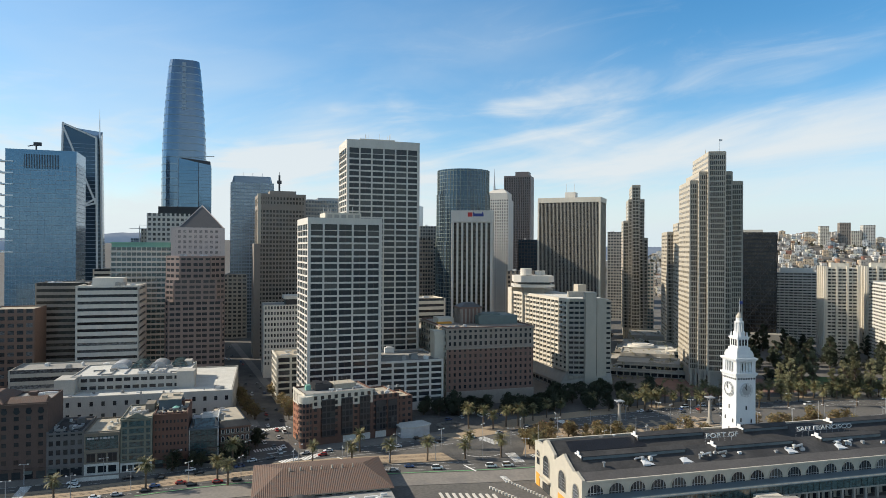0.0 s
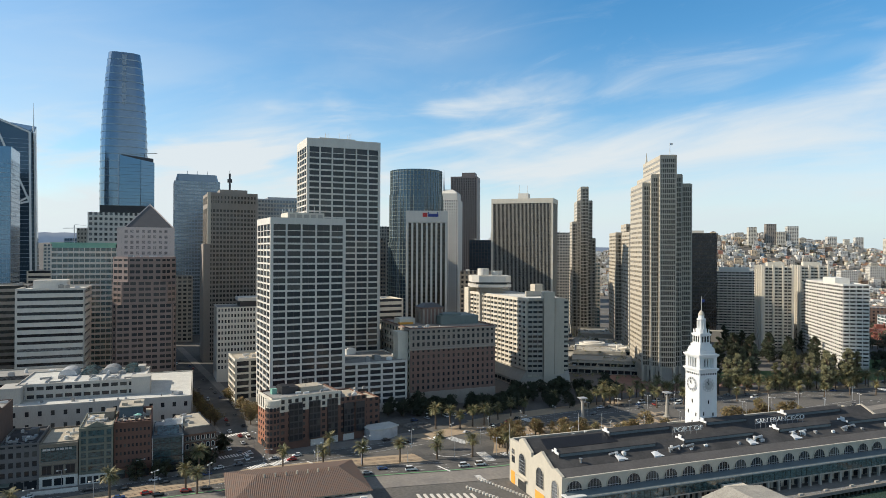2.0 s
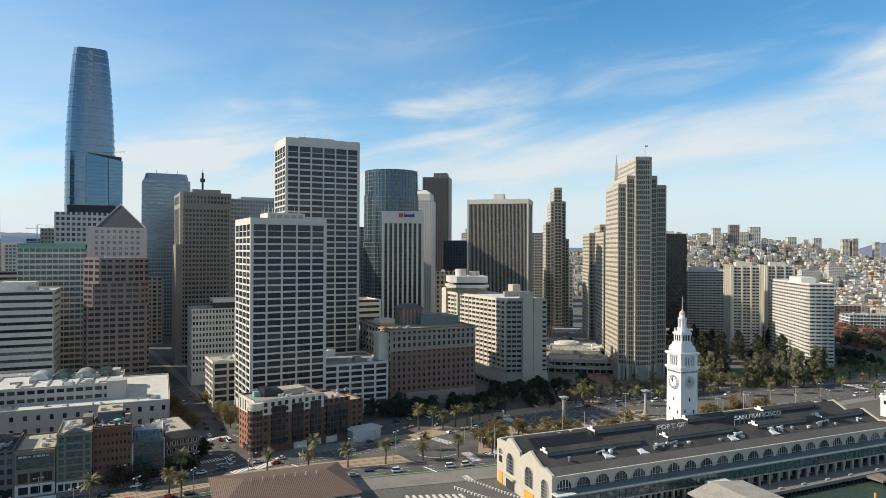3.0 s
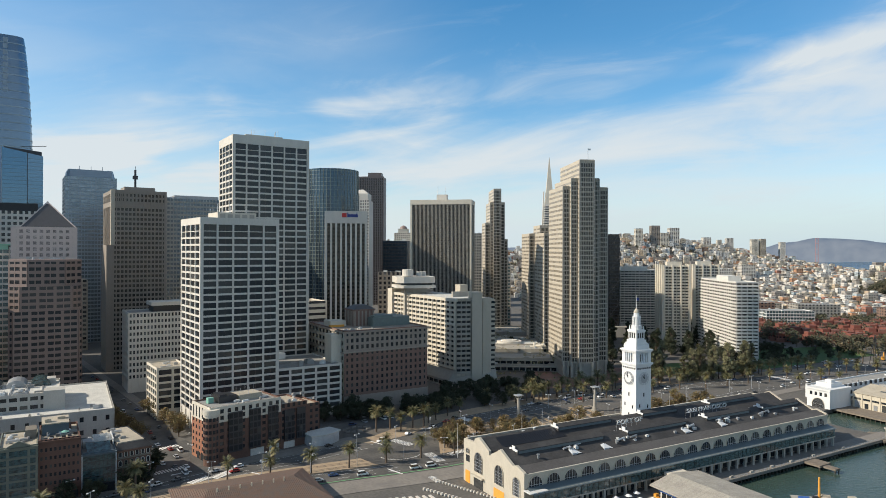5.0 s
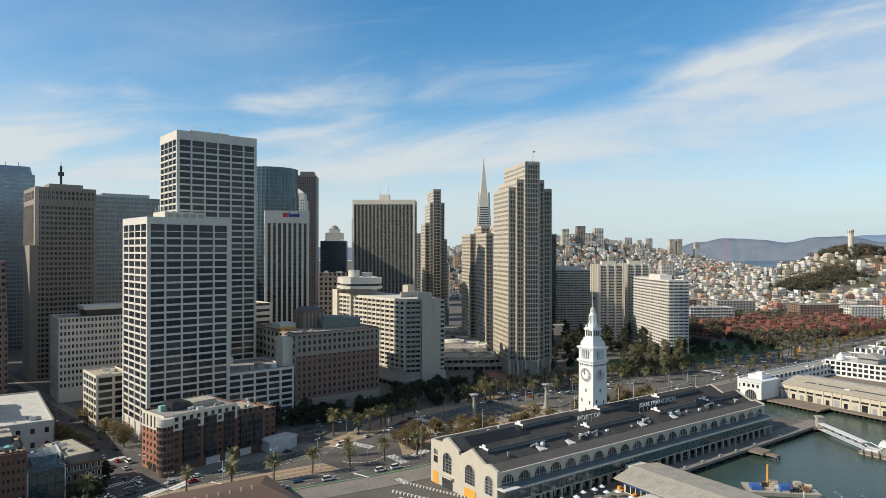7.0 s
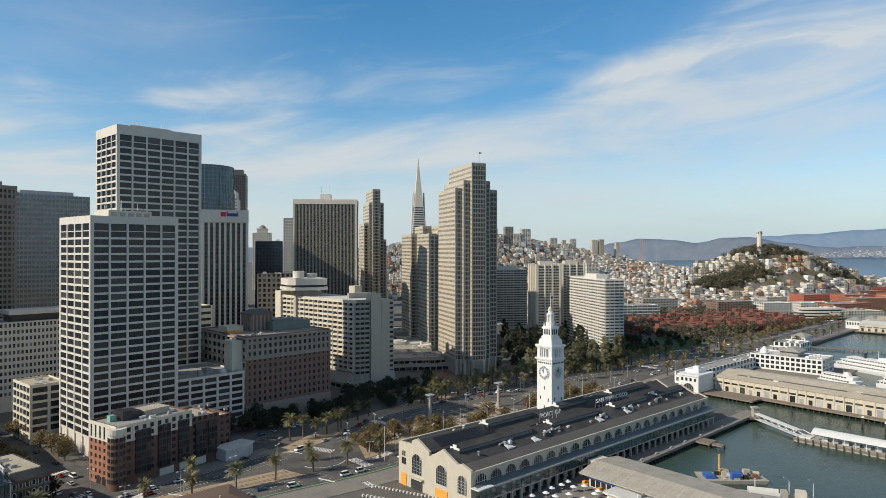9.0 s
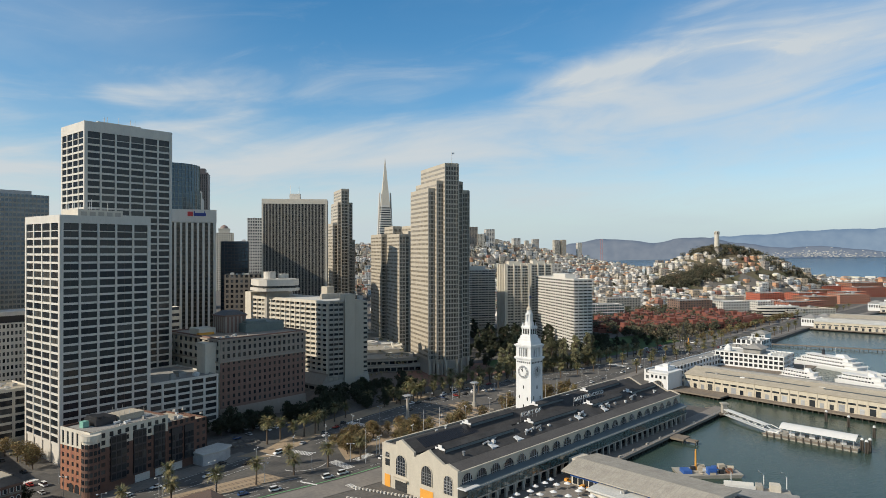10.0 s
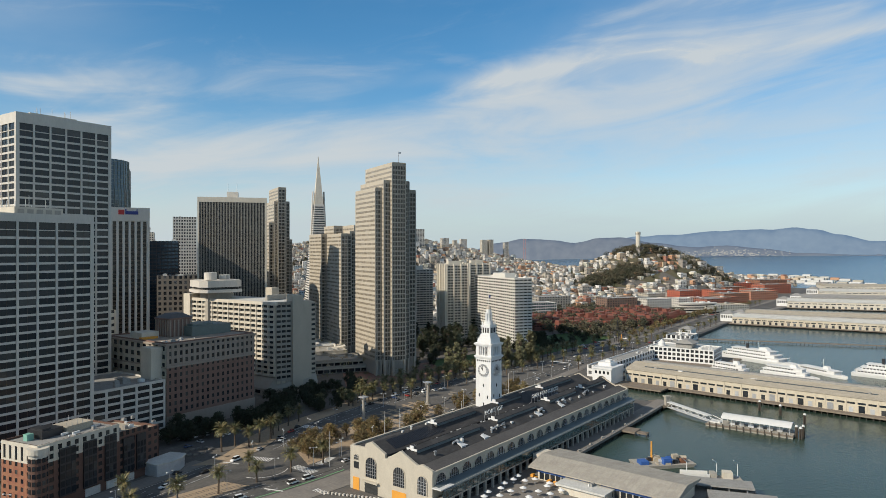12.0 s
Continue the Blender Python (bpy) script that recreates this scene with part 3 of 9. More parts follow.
def build_ground():
    mb = MB()
    xs = sorted({round(v, 1) for v in [p[0] for p in SHORE if p[0] <= 3400] + [-3000, -2000, -1200, -800, -600] + list(range(-400, 3400, 50))})
    ts = [0, 0.006, 0.012, 0.02, 0.03] + [0.04 + i * 0.012 for i in range(40)] + [0.52 + 0.04 * i for i in range(13)]
    ts = [t for t in ts if t <= 1.0]
    far = 4900.0
    cols = []
    for x in xs:
        s = shore_y(x)
        cols.append([(x, s + (far - s) * t, land_height(x, s + (far - s) * t)) for t in ts])
    v = [p for c in cols for p in c]
    n = len(ts)
    f = []
    for i in range(len(xs) - 1):
        for j in range(n - 1):
            f.append((i * n + j, (i + 1) * n + j, (i + 1) * n + j + 1, i * n + j + 1))
    k = len(v)
    for i in range(len(xs) - 1):                      # quay wall down into the water
        a, b = cols[i][0], cols[i + 1][0]
        v += [(a[0], a[1], -6), (b[0], b[1], -6)]
        f.append((i * n, k, k + 1, (i + 1) * n))
        k += 2
    return MB().add(v, f)


ground = solid("ground", build_ground(), M["asphalt_old"], "grey city ground rising to hills behind the waterfront", "ground", kind="structure")

slope_v, slope_f = [], []
for i in range(46):
    for j in range(34):
        sx, sy = 1190 + i * 13, 468 + j * 13
        slope_v.append((sx, sy, land_height(sx, sy) + 0.5 - (4 if i in (0, 45) or j in (0, 33) else 0)))
for i in range(45):
    for j in range(33):
        slope_f.append((i * 34 + j, (i + 1) * 34 + j, (i + 1) * 34 + j + 1, i * 34 + j + 1))
solid("hillside", MB().add(slope_v, slope_f), M["hillside"], "scrubby brown slopes of the monument hill", "ground", kind="structure")

wmb = MB()
RISE = [(-4800, -2.6), (1400, -2.6), (2600, 4.0), (3600, 34.0), (4300, 68.0), (4750, 76.0)]
wv, wf = [], []
for xi, (wx, wz) in enumerate(RISE):
    wv += [(wx, -4800, wz), (wx, 4800, wz)]
    if xi:
        wf.append((2 * xi - 2, 2 * xi, 2 * xi + 1, 2 * xi - 1))
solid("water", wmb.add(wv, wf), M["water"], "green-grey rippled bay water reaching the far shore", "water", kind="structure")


def far_ridge(name, label, mat, dist, base, profile, steps=160):
    """A ridge line on the horizon: profile is pairs of bearing (degrees from +y towards +x) and height."""
    v, f = [], []
    for i in range(steps + 1):
        b = profile[0][0] + (profile[-1][0] - profile[0][0]) * i / steps
        for (ba, ha), (bb, hb) in zip(profile, profile[1:]):
            if ba <= b <= bb:
                k = (b - ba) / (bb - ba)
                k = k * k * (3 - 2 * k)
                h = ha + (hb - ha) * k
        h += 5 * noise.noise(Vector((b * 0.9, dist * 0.01, 0))) + 2.5 * noise.noise(Vector((b * 3.1, dist * 0.02, 3)))
        sn, cs = math.sin(radians(b)), math.cos(radians(b))
        for k, (dd, hh) in enumerate(((0, base - 25), (40, base + (h - base) * 0.35), (90, base + (h - base) * 0.75), (140, h), (220, base - 25))):
            wob = 30 * noise.noise(Vector((b * 1.1, k * 5.0, dist))) + 12 * noise.noise(Vector((b * 3.3, k * 9.0, dist)))
            v.append((sn * (dist + dd + wob), cs * (dist + dd + wob), hh + (wob * 0.5 if 0 < k < 3 else 0)))
    for i in range(steps):
        f += [(i * 5 + k, (i + 1) * 5 + k, (i + 1) * 5 + k + 1, i * 5 + k + 1) for k in range(4)]
    ob = solid(name, MB().add(v, f), mat, label, "hills", kind="structure")
    for p in ob.data.polygons:
        p.use_smooth = True
    return ob


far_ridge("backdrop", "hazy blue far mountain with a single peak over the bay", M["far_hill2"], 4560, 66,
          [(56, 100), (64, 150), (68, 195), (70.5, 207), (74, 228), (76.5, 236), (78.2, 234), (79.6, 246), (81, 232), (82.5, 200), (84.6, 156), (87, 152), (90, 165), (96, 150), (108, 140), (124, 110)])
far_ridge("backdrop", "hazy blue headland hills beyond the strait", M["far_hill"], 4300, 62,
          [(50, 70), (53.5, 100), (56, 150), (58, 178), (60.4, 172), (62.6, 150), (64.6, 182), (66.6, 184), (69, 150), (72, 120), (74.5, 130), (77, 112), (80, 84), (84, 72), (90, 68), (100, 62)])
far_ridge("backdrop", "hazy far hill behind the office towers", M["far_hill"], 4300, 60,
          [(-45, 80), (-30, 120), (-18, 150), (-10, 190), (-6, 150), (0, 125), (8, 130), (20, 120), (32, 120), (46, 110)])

town = MB()
rt = random.Random(19)
for _ in range(260):
    b = radians(rt.triangular(70.5, 79.5, 74.5))
    dist, hz = 4288 + rt.uniform(-14, 6), 66 + abs(rt.gauss(0, 16))
    x, y, s = math.sin(b) * dist, math.cos(b) * dist, rt.uniform(2.0, 5.0)
    town.box(x - s, y - s, hz, x + s, y + s, hz + rt.uniform(2, 4.5))
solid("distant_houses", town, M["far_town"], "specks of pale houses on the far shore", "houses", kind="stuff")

# ---- office towers by the waterfront ----
GRID = 4.5          # the street grid south of the main street
NORTH = -32.0       # the grid north of it


def slab_tower(name, label, x, y, yaw, w, d, h, nf, nl, floors, seed, base=9.0, penthouse=None):
    """White concrete frame tower: wide bays in front, narrow ones on the flank, tall plant storey at the top."""
    root = thing(name, label, "office tower", x, y, 0, yaw)
    shell(root, w, d, -2, h, M["white_conc"], M["roof_grey"])
    facade(root, w, d, 0, h, floors, {"F": nf, "L": nl}, M["white_conc"], M["window"], pier=0.12, sill=0.27, proud=0.55, sp=0.42, each=True, base=base, top=h * 0.032, corner=2.4, tall_top=True)
    mull = MB()
    for side, nb, sub_n in (("F", nf, 2), ("L", nl, 2)):
        c, e, n, wd = FACES[side](w, d)
        for i in range(nb * sub_n):
            if i % sub_n:
                s = wd * i / (nb * sub_n)
                mull.obox(c, e, n, s - 0.06, s + 0.06, 0.0, 0.16, base, h - 0.04 * h)
    part("mullion_grid", mull, M["bronze"], root, kind="stuff")
    if penthouse:
        px, py, pw, pd, ph = penthouse
        mb = MB().box(px, py, h - 0.8, px + pw, py + pd, h + ph)
        part("penthouse", mb, M["cream_conc"], root)
        for i in range(5):
            part("vent_panel", MB().box(px + pw * (0.06 + 0.19 * i), py - 0.12, h + 0.3, px + pw * (0.19 + 0.19 * i), py + 0.1, h + ph - 1.0), M["grey_conc"], root)
        rnd = random.Random(seed)
        for _ in range(9):
            ax, ay = px + rnd.uniform(0, pw), py + rnd.uniform(0, pd)
            part("antenna", MB().rod((ax, ay, h + ph), (ax, ay, h + ph + rnd.uniform(1.5, 6)), 0.13), M["metal_white"], root)
    return root


slab_tower("office_tower", "white concrete frame office tower with dark windows", 20.0, 392.8, 6.5, 43.4, 39, 118, 5, 4, 27, 3, penthouse=(11, 7, 22, 18, 3.4))
slab_tower("office_tower", "taller white concrete frame tower with rooftop antennas", 48.4, 449.5, 3.5, 50, 33, 174, 6, 4, 40, 4, penthouse=(10, 8, 25, 12, 2.2))
block("office_annex", "low white concrete office wing with dark windows", 63.5, 400.6, 3.0, 40, 46, 31, 7, {"F": 5}, M["white_conc"], M["window"], M["roof_grey"], "building", each=True, pier=0.16, sill=0.33, proud=0.5, base=4, top=1.4, units=6)
block("office_annex", "six-storey cream concrete frame building beside the white tower", 3.0, 437.0, 6.5, 17, 26, 31, 6, {"F": 2, "L": 5}, M["cream_conc"], M["window"], M["roof_tan"], "building", each=True, pier=0.16, sill=0.30, proud=0.5, base=5, top=1.5, units=7)

# brick office block with stone base and attic
brick_office = thing("brick_office_block", "eleven-storey brown brick office block with stone base and cornice", "building", 107.4, 406.8, 0, 2.5)
shell(brick_office, 59.5, 62, -2, 50, M["brick_office"], M["roof_grey"], parapet=1.2)
facade(brick_office, 59.5, 62, 9, 36.5, 7, {"F": 17}, M["brick_office"], M["window"], pier=0.58, sill=0.45, proud=0.25, each=True, corner=2.6)
facade(brick_office, 59.5, 62, 36.5, 49, 3, {"F": 17}, M["attic_stone"], M["window"], pier=0.5, sill=0.40, proud=0.32, each=True, corner=2.6, limit=120, frame_name="attic_frame")
facade(brick_office, 59.5, 62, 6, 48, 9, {"L": 10}, M["tan_conc"], M["window"], pier=0.42, sill=0.42, proud=0.4, frame_name="side_frame")
part("stone_base", MB().box(-0.5, -0.5, 0, 60, 62, 9), M["attic_stone"], brick_office)
part("cornice", MB().box(-1.2, -1.2, 48.2, 60.7, 62.6, 49.2).box(-0.9, -0.9, 35.8, 60.4, 62.4, 36.5), M["attic_stone"], brick_office)
part("stair_tower", MB().box(-7, 4, 0, -0.2, 14, 46).box(-7.3, 3.7, 45, 0.1, 14.3, 47.5), M["cream_conc"], brick_office, "cream rendered stair tower")
part("penthouse", MB().box(28, 18, 48.8, 56, 40, 55).box(30, 20, 55, 44, 34, 56.2), M["grey_green"], brick_office, "grey-green metal rooftop house")
part("lantern_tower", MB().box(18, 26, 48.8, 33, 40, 60).box(17.4, 25.4, 59.4, 33.6, 40.6, 60.4), M["brick_office"], brick_office, "brick rooftop cupola with pilasters")
for i in range(6):
    part("pilaster", MB().box(18.2 + i * 2.7, 25.6, 48.8, 19.2 + i * 2.7, 26.1, 59.4), M["attic_stone"], brick_office)
    part("pilaster", MB().box(17.6, 26.4 + i * 2.5, 48.8, 18.1, 27.3 + i * 2.5, 59.4), M["attic_stone"], brick_office)
part("cupola_roof", MB().loft([[(17.5, 25.5, 60.4), (33.5, 25.5, 60.4), (33.5, 40.5, 60.4), (17.5, 40.5, 60.4)], [(22, 29, 63.0), (29, 29, 63.0), (29, 36, 63.0), (22, 36, 63.0)]]), M["slate"], brick_office)
part("roof_box", MB().box(3, 30, 48.8, 14, 42, 53), M["cream_conc"], brick_office)
part("awning", MB().box(2, 28, 48.6, 12, 31, 50.5), M["orange"], brick_office, "faded orange rooftop awning")
roof_clutter(brick_office, 4, 3, 28, 16, 48.8, 9, 11, big=3)
block("office_block", "low cream courtyard building behind the brick block", 97, 470, 2.5, 62, 40, 42, 8, {"F": 9, "L": 7}, M["tan_conc"], M["window_far"], M["roof_tan"], pier=0.3, sill=0.5)

# hotel with a sunlit flank of deep balconies and a blank, angled end
hotel = thing("hotel", "cream concrete hotel with deep shaded balcony rows", "hotel", 204.7, 435.7, 0, 3.7)
HOTEL_A = radians(-20.0)
hot_e, hot_n = (math.cos(HOTEL_A), math.sin(HOTEL_A)), (math.sin(HOTEL_A), -math.cos(HOTEL_A))
on_end = lambda s, d=0.0: (hot_e[0] * s + hot_n[0] * d, hot_e[1] * s + hot_n[1] * d)
hot_plan = [(0, 0), on_end(30.2), (36, 20), (36, 92), (0, 92)]
part("wall", MB().prism(hot_plan, 8, 64.2), M["tan_conc"], hotel)
part("roof", MB().prism([(1, 1), on_end(29, -1.5), (34.8, 20), (34.8, 90.8), (1, 90.8)], 64.2, 64.5), M["roof_white"], hotel)
facade(hotel, 30, 92, 13, 65, 14, {"L": 15}, M["cream_conc"], M["window"], pier=0.13, sill=0.46, proud=1.75, sp=1.45, each=True, top=2.2)
end_frame = MB()
for i in range(4):
    end_frame.obox((0, 0), hot_e, hot_n, i * 3.7 + (0.0 if i else 0.3), i * 3.7 + 0.45, 0, 0.9, 8, 64)
for k in range(15):
    zz = 11.5 + k * 3.55
    part("end_parapet", MB().obox((0, 0), hot_e, hot_n, 0.3, 11.6, 0, 0.8, zz - 1.75, zz), M["grey_conc"], hotel)
    for i in range(3):
        part("end_window", MB().obox((0, 0), hot_e, hot_n, i * 3.7 + 0.5, i * 3.7 + 3.65, 0.02, 0.12, zz + 0.02, zz + 1.75), M["window"], hotel)
    part("end_window", MB().obox((0, 0), hot_e, hot_n, 27.0, 29.8, -0.1, 0.1, zz + 0.02, zz + 1.65), M["window"], hotel)
end_frame.obox((0, 0), hot_e, hot_n, 0, 12.0, 0, 0.95, 64.0, 65.2)
part("end_frame", end_frame, M["grey_conc"], hotel)
part("stair_tower", MB().obox((0, 0), hot_e, hot_n, 11.8, 19.6, -9, 2.0, -2, 69.5), M["tan_conc"], hotel, "blank concrete service tower")
part("side_wing", MB().obox((0, 0), hot_e, hot_n, 20.2, 26.8, -6, 0.7, -2, 65.2), M["tan_conc"], hotel)
# Dark bar fills the slit, its shade put in as colour.
part("shadow_slit", MB().obox((0, 0), hot_e, hot_n, 19.6, 20.2, -6, 0.2, 0, 64.6), M["metal_dark"], hotel)
part("podium", MB().loft([[(-5, 2, -2), (*on_end(31, 3), -2), (38, 20, -2), (38, 96, -2), (-5, 96, -2)], [(-5, 2, 5), (*on_end(31, 3), 5), (38, 20, 5), (38, 96, 5), (-5, 96, 5)], [(-0.5, 0.4, 12.5), (*on_end(30.4, 0.3), 12.5), (37, 20, 12.5), (37, 93, 12.5), (-0.5, 93, 12.5)]]), M["grey_conc"], hotel)
for k in range(12):
    part("podium_window", MB().box(-5.12, 10 + k * 6.6, 1.4, -4.95, 15 + k * 6.6, 3.6), M["window"], hotel)
part("roof_house", MB().box(27, 34, 64.3, 34, 41, 73), M["tan_conc"], hotel)
part("roof_screen", MB().box(12, 22, 64.3, 33, 24, 68.5).box(6, 84, 64.3, 32, 90, 67), M["grey_conc"], hotel)
part("end_wall", MB().box(-3.2, 92.2, 0, 8, 100, 68), M["cream_conc"], hotel)

lounge = thing("rooftop_lounge", "white disc-like rooftop lounge with two bands and tanks", "building", 208, 512, 0, -15)
part("shaft", MB().box(-9, -9, 0, 9, 9, 74), M["grey_conc"], lounge)
for za, zb, r in ((69.5, 71.8, 16.5), (73.6, 78.6, 16)):
    part("band", MB().loft([[(sx * (r - ch * cx), sy * (r - ch * (1 - cx)), z) for sx, sy, cx in ((-1, -1, 0), (-1, -1, 1), (1, -1, 1), (1, -1, 0), (1, 1, 0), (1, 1, 1), (-1, 1, 1), (-1, 1, 0))] for z, ch in ((za, 5), (zb, 5))]), M["white_conc"], lounge)
part("glass_band", MB().box(-13, -13, 71.4, 13, 13, 74.2), M["window"], lounge)
for tx, ty, tr in ((-6, -6, 4.6), (4, -4, 2.6), (8, -2, 2.4)):
    part("tank", MB().cyl(tx, ty, 79, 84.5 if tr > 4 else 82.6, tr, n=18), M["white_conc"], lounge)

# white fin tower
fin_tower = thing("office_tower", "white office tower with tall vertical fins", "office tower", 167.5, 614.8, 0, -20)
shell(fin_tower, 37, 34, -2, 137, M["white_conc"], M["roof_grey"], parapet=1.5)
facade(fin_tower, 37, 34, 0, 125.5, 34, {"F": 8, "R": 7, "L": 7}, M["bronze"], M["window_bronze"], pier=0.02, sill=0.30, proud=0.1, sp=0.08, corner=0.4)
for side, nb in (("F", 8), ("R", 7), ("L", 7)):
    c, e, n, wd = FACES[side](37, 34)
    for i in range(nb + 1):
        s = wd * i / nb
        part("fin", MB().obox(c, e, n, s - 0.95, s + 0.95, 0, 1.5, 0, 130), M["white_conc"], fin_tower)
part("crown", MB().box(-1.6, -1.6, 126, 38.6, 35.6, 137.2), M["white_conc"], fin_tower)
part("sign", MB().box(14.5, -1.85, 131.2, 18.9, -1.55, 135.2), M["red"], fin_tower, "red rounded shield sign on the crown")
part("sign", MB().box(19.6, -1.85, 131.4, 29.6, -1.55, 134.2).box(19.6, -1.85, 134.2, 20.6, -1.55, 135.8).box(28.2, -1.85, 134.2, 29.0, -1.55, 135.8), M["logo_blue"], fin_tower, "dark blue bar sign on the crown")

# dark slab with closely set mullions
dark_slab = thing("office_tower", "dark office slab with fine vertical ribs and pale top", "office tower", 252.4, 605.5, 0, -38)
shell(dark_slab, 59, 30, -2, 150, M["grey_conc"], M["roof_grey"], parapet=1.5)
facade(dark_slab, 59, 30, 0, 146, 39, {"F": 4, "L": 2, "R": 2}, M["black_steel"], M["window_slab"], pier=0.02, sill=0.25, proud=0.1, sp=0.1)
ribs = MB()
for side, nb in (("F", 44), ("L", 22), ("R", 22)):
    c, e, n, wd = FACES[side](59, 30)
    for i in range(nb + 1):
        s = wd * i / nb
        ribs.obox(c, e, n, s - 0.2, s + 0.2, 0, 0.7, 6, 146)
part("mullions", ribs, M["grey_conc"], dark_slab, kind="stuff")
part("crown", MB().box(-1, -1, 145.6, 60, 31, 150.2), M["cream_conc"], dark_slab, "pale concrete band round the top")
for i in range(2):
    part("corner_pier", MB().box(-1.0 if i == 0 else 58.4, -1.0, 0, 0.6 if i == 0 else 60, 0.6, 146), M["cream_conc"], dark_slab)
part("penthouse", MB().box(24, 8, 149, 34, 18, 156), M["white_conc"], dark_slab)
for ax in (25, 33):
    part("antenna", MB().rod((ax, 9, 156), (ax, 9, 164), 0.2), M["metal_white"], dark_slab)


def rib_tower(label, x, y, yaw, slabs, length, seed, base_gap=6.0):
    """Stepped tower of thin parallel slabs: banded long sides, ribbed narrow ends. slabs: u0, u1, v0, height and, where it differs, v1."""
    root = thing("office_tower", label, "office tower", x, y, 0, yaw)
    for k, (u0, u1, v0, h, *rest) in enumerate(slabs):
        v1 = rest[0] if rest else length - v0 * 0.6
        part("slab", MB().box(u0, v0, base_gap, u1, v1, h), M["tan_conc"], root)
        part("core", MB().box(u0 + 1.2, v0 + 1.5, -2, u1 - 1.2, v1 - 1.5, base_gap), M["grey_conc"], root)
        floors = int((h - base_gap - 3) / 3.75)
        fh = (h - base_gap - 3) / floors
        panes, sills, ribs_mb, ends = MB(), MB(), MB(), MB()
        lw = u1 - u0
        nb = max(3, int(lw / 1.35))
        for i in range(floors):
            z = base_gap + i * fh
            panes.box(u0 - 0.06, v0 + 0.6, z + fh * 0.55, u0 + 0.1, v1 - 0.6, z + fh)
            panes.box(u1 - 0.1, v0 + 0.6, z + fh * 0.55, u1 + 0.06, v1 - 0.6, z + fh)
            for j in range(nb):
                a = u0 + lw * j / nb
                ends.box(a + 0.1, v0 - 0.06, z + fh * 0.26, a + lw / nb - 0.12, v0 + 0.1, z + fh)
            sills.box(u0 - 0.16, v0, z, u0 - 0.02, v1, z + fh * 0.55)
            sills.box(u1 + 0.02, v0, z, u1 + 0.16, v1, z + fh * 0.55)
        for j in range(nb + 1):
            a = u0 + lw * j / nb
            wdt = 0.5 if j in (0, nb) else 0.2
            ribs_mb.box(a - wdt, v0 - 0.3, base_gap - 3, a + wdt, v0 + 0.02, h - 0.4)
        part("window_glazing", panes, M["window_strip"], root, kind="stuff")
        part("end_glazing", ends, M["window_bronze"], root, kind="stuff")
        part("sill_banding", sills, M["tan_conc"], root, kind="stuff")
        part("end_ribbing", ribs_mb, M["grey_conc"], root, kind="stuff")
        for j in (0, 1):
            part("leg", MB().box(u0 + (0.2 if j == 0 else lw - 1.6), v0 - 0.4, -2, u0 + (1.6 if j == 0 else lw - 0.2), v0 + 3, base_gap + 0.5), M["tan_conc"], root)
    return root


rib_tower("tan stepped office tower of thin ribbed slabs with a flagpole", 299.1, 429.1, -24, [(0.0, 5.4, 0, 152), (5.6, 11.0, -4, 158), (11.2, 22.5, -8, 172), (22.7, 28.2, -3, 158), (28.4, 37.0, 3, 151.5)], 45, 1, 12.0)
flag = thing("flagpole", "grey flagpole with a small grey flag on the tower roof", "flagpole", 316.5, 420, 172, -30)
part("pole", MB().cyl(0, 0, -1, 10, 0.34, 0.2, 8), M["metal_grey"], flag)
part("flag", MB().box(0.1, -0.04, 8.2, 2.2, 0.04, 9.6), M["metal_grey"], flag)
rib_tower("distant tan stepped office tower of thin ribbed slabs", 381.0, 668.5, -26, [(0.0, 5.0, 3, 133), (5.2, 8.6, 0, 157), (8.8, 16.8, -4, 172.5), (17.0, 21.6, 0, 157), (21.8, 26.0, 6, 114)], 44, 2, 12.0)
rib_tower("broad stepped tan office tower with banded sides", 380.6, 582.6, -26, [(-0.2, 5.2, 0, 118.5, 48), (5.4, 11.0, -49.6, 118, 44), (11.2, 16.6, -46.0, 118, 44), (7.0, 15.5, -20.0, 126.5, 16), (16.8, 23.0, -42.0, 121, 40), (23.2, 30.0, -36.0, 127, 30)], 69.8, 5)

# black braced tower
black_tower = thing("office_tower", "black steel office tower with diagonal bracing", "office tower", 470, 628, 0, NORTH)
shell(black_tower, 60, 36, 12, 120, M["black_steel"], M["roof_grey"])
facade(black_tower, 60, 36, 12, 120, 25, {"F": 24, "R": 14, "L": 14}, M["black_steel"], M["window_bronze"], pier=0.16, sill=0.35, proud=0.3)
for side, wd in (("F", 60), ("R", 36), ("L", 36)):
    c, e, n, wd = FACES[side](60, 36)
    for k in range(4):
        for j in range(3):
            za, zb = 12 + 27 * k, 12 + 27 * (k + 1)
            for s0, s1 in ((wd * j / 3, wd * (j + 1) / 3), (wd * (j + 1) / 3, wd * j / 3)):
                a = (c[0] + e[0] * s0 + n[0] * 1.2, c[1] + e[1] * s0 + n[1] * 1.2, za)
                b = (c[0] + e[0] * s1 + n[0] * 1.2, c[1] + e[1] * s1 + n[1] * 1.2, zb)
                part("brace", MB().rod(a, b, 0.42, 4), M["metal_dark"], black_tower)
part("penthouse", MB().box(8, 8, 119, 48, 28, 123), M["cream_conc"], black_tower)
part("podium", MB().box(-12, -12, -2, 72, 48, 11.9), M["grey_conc"], black_tower)


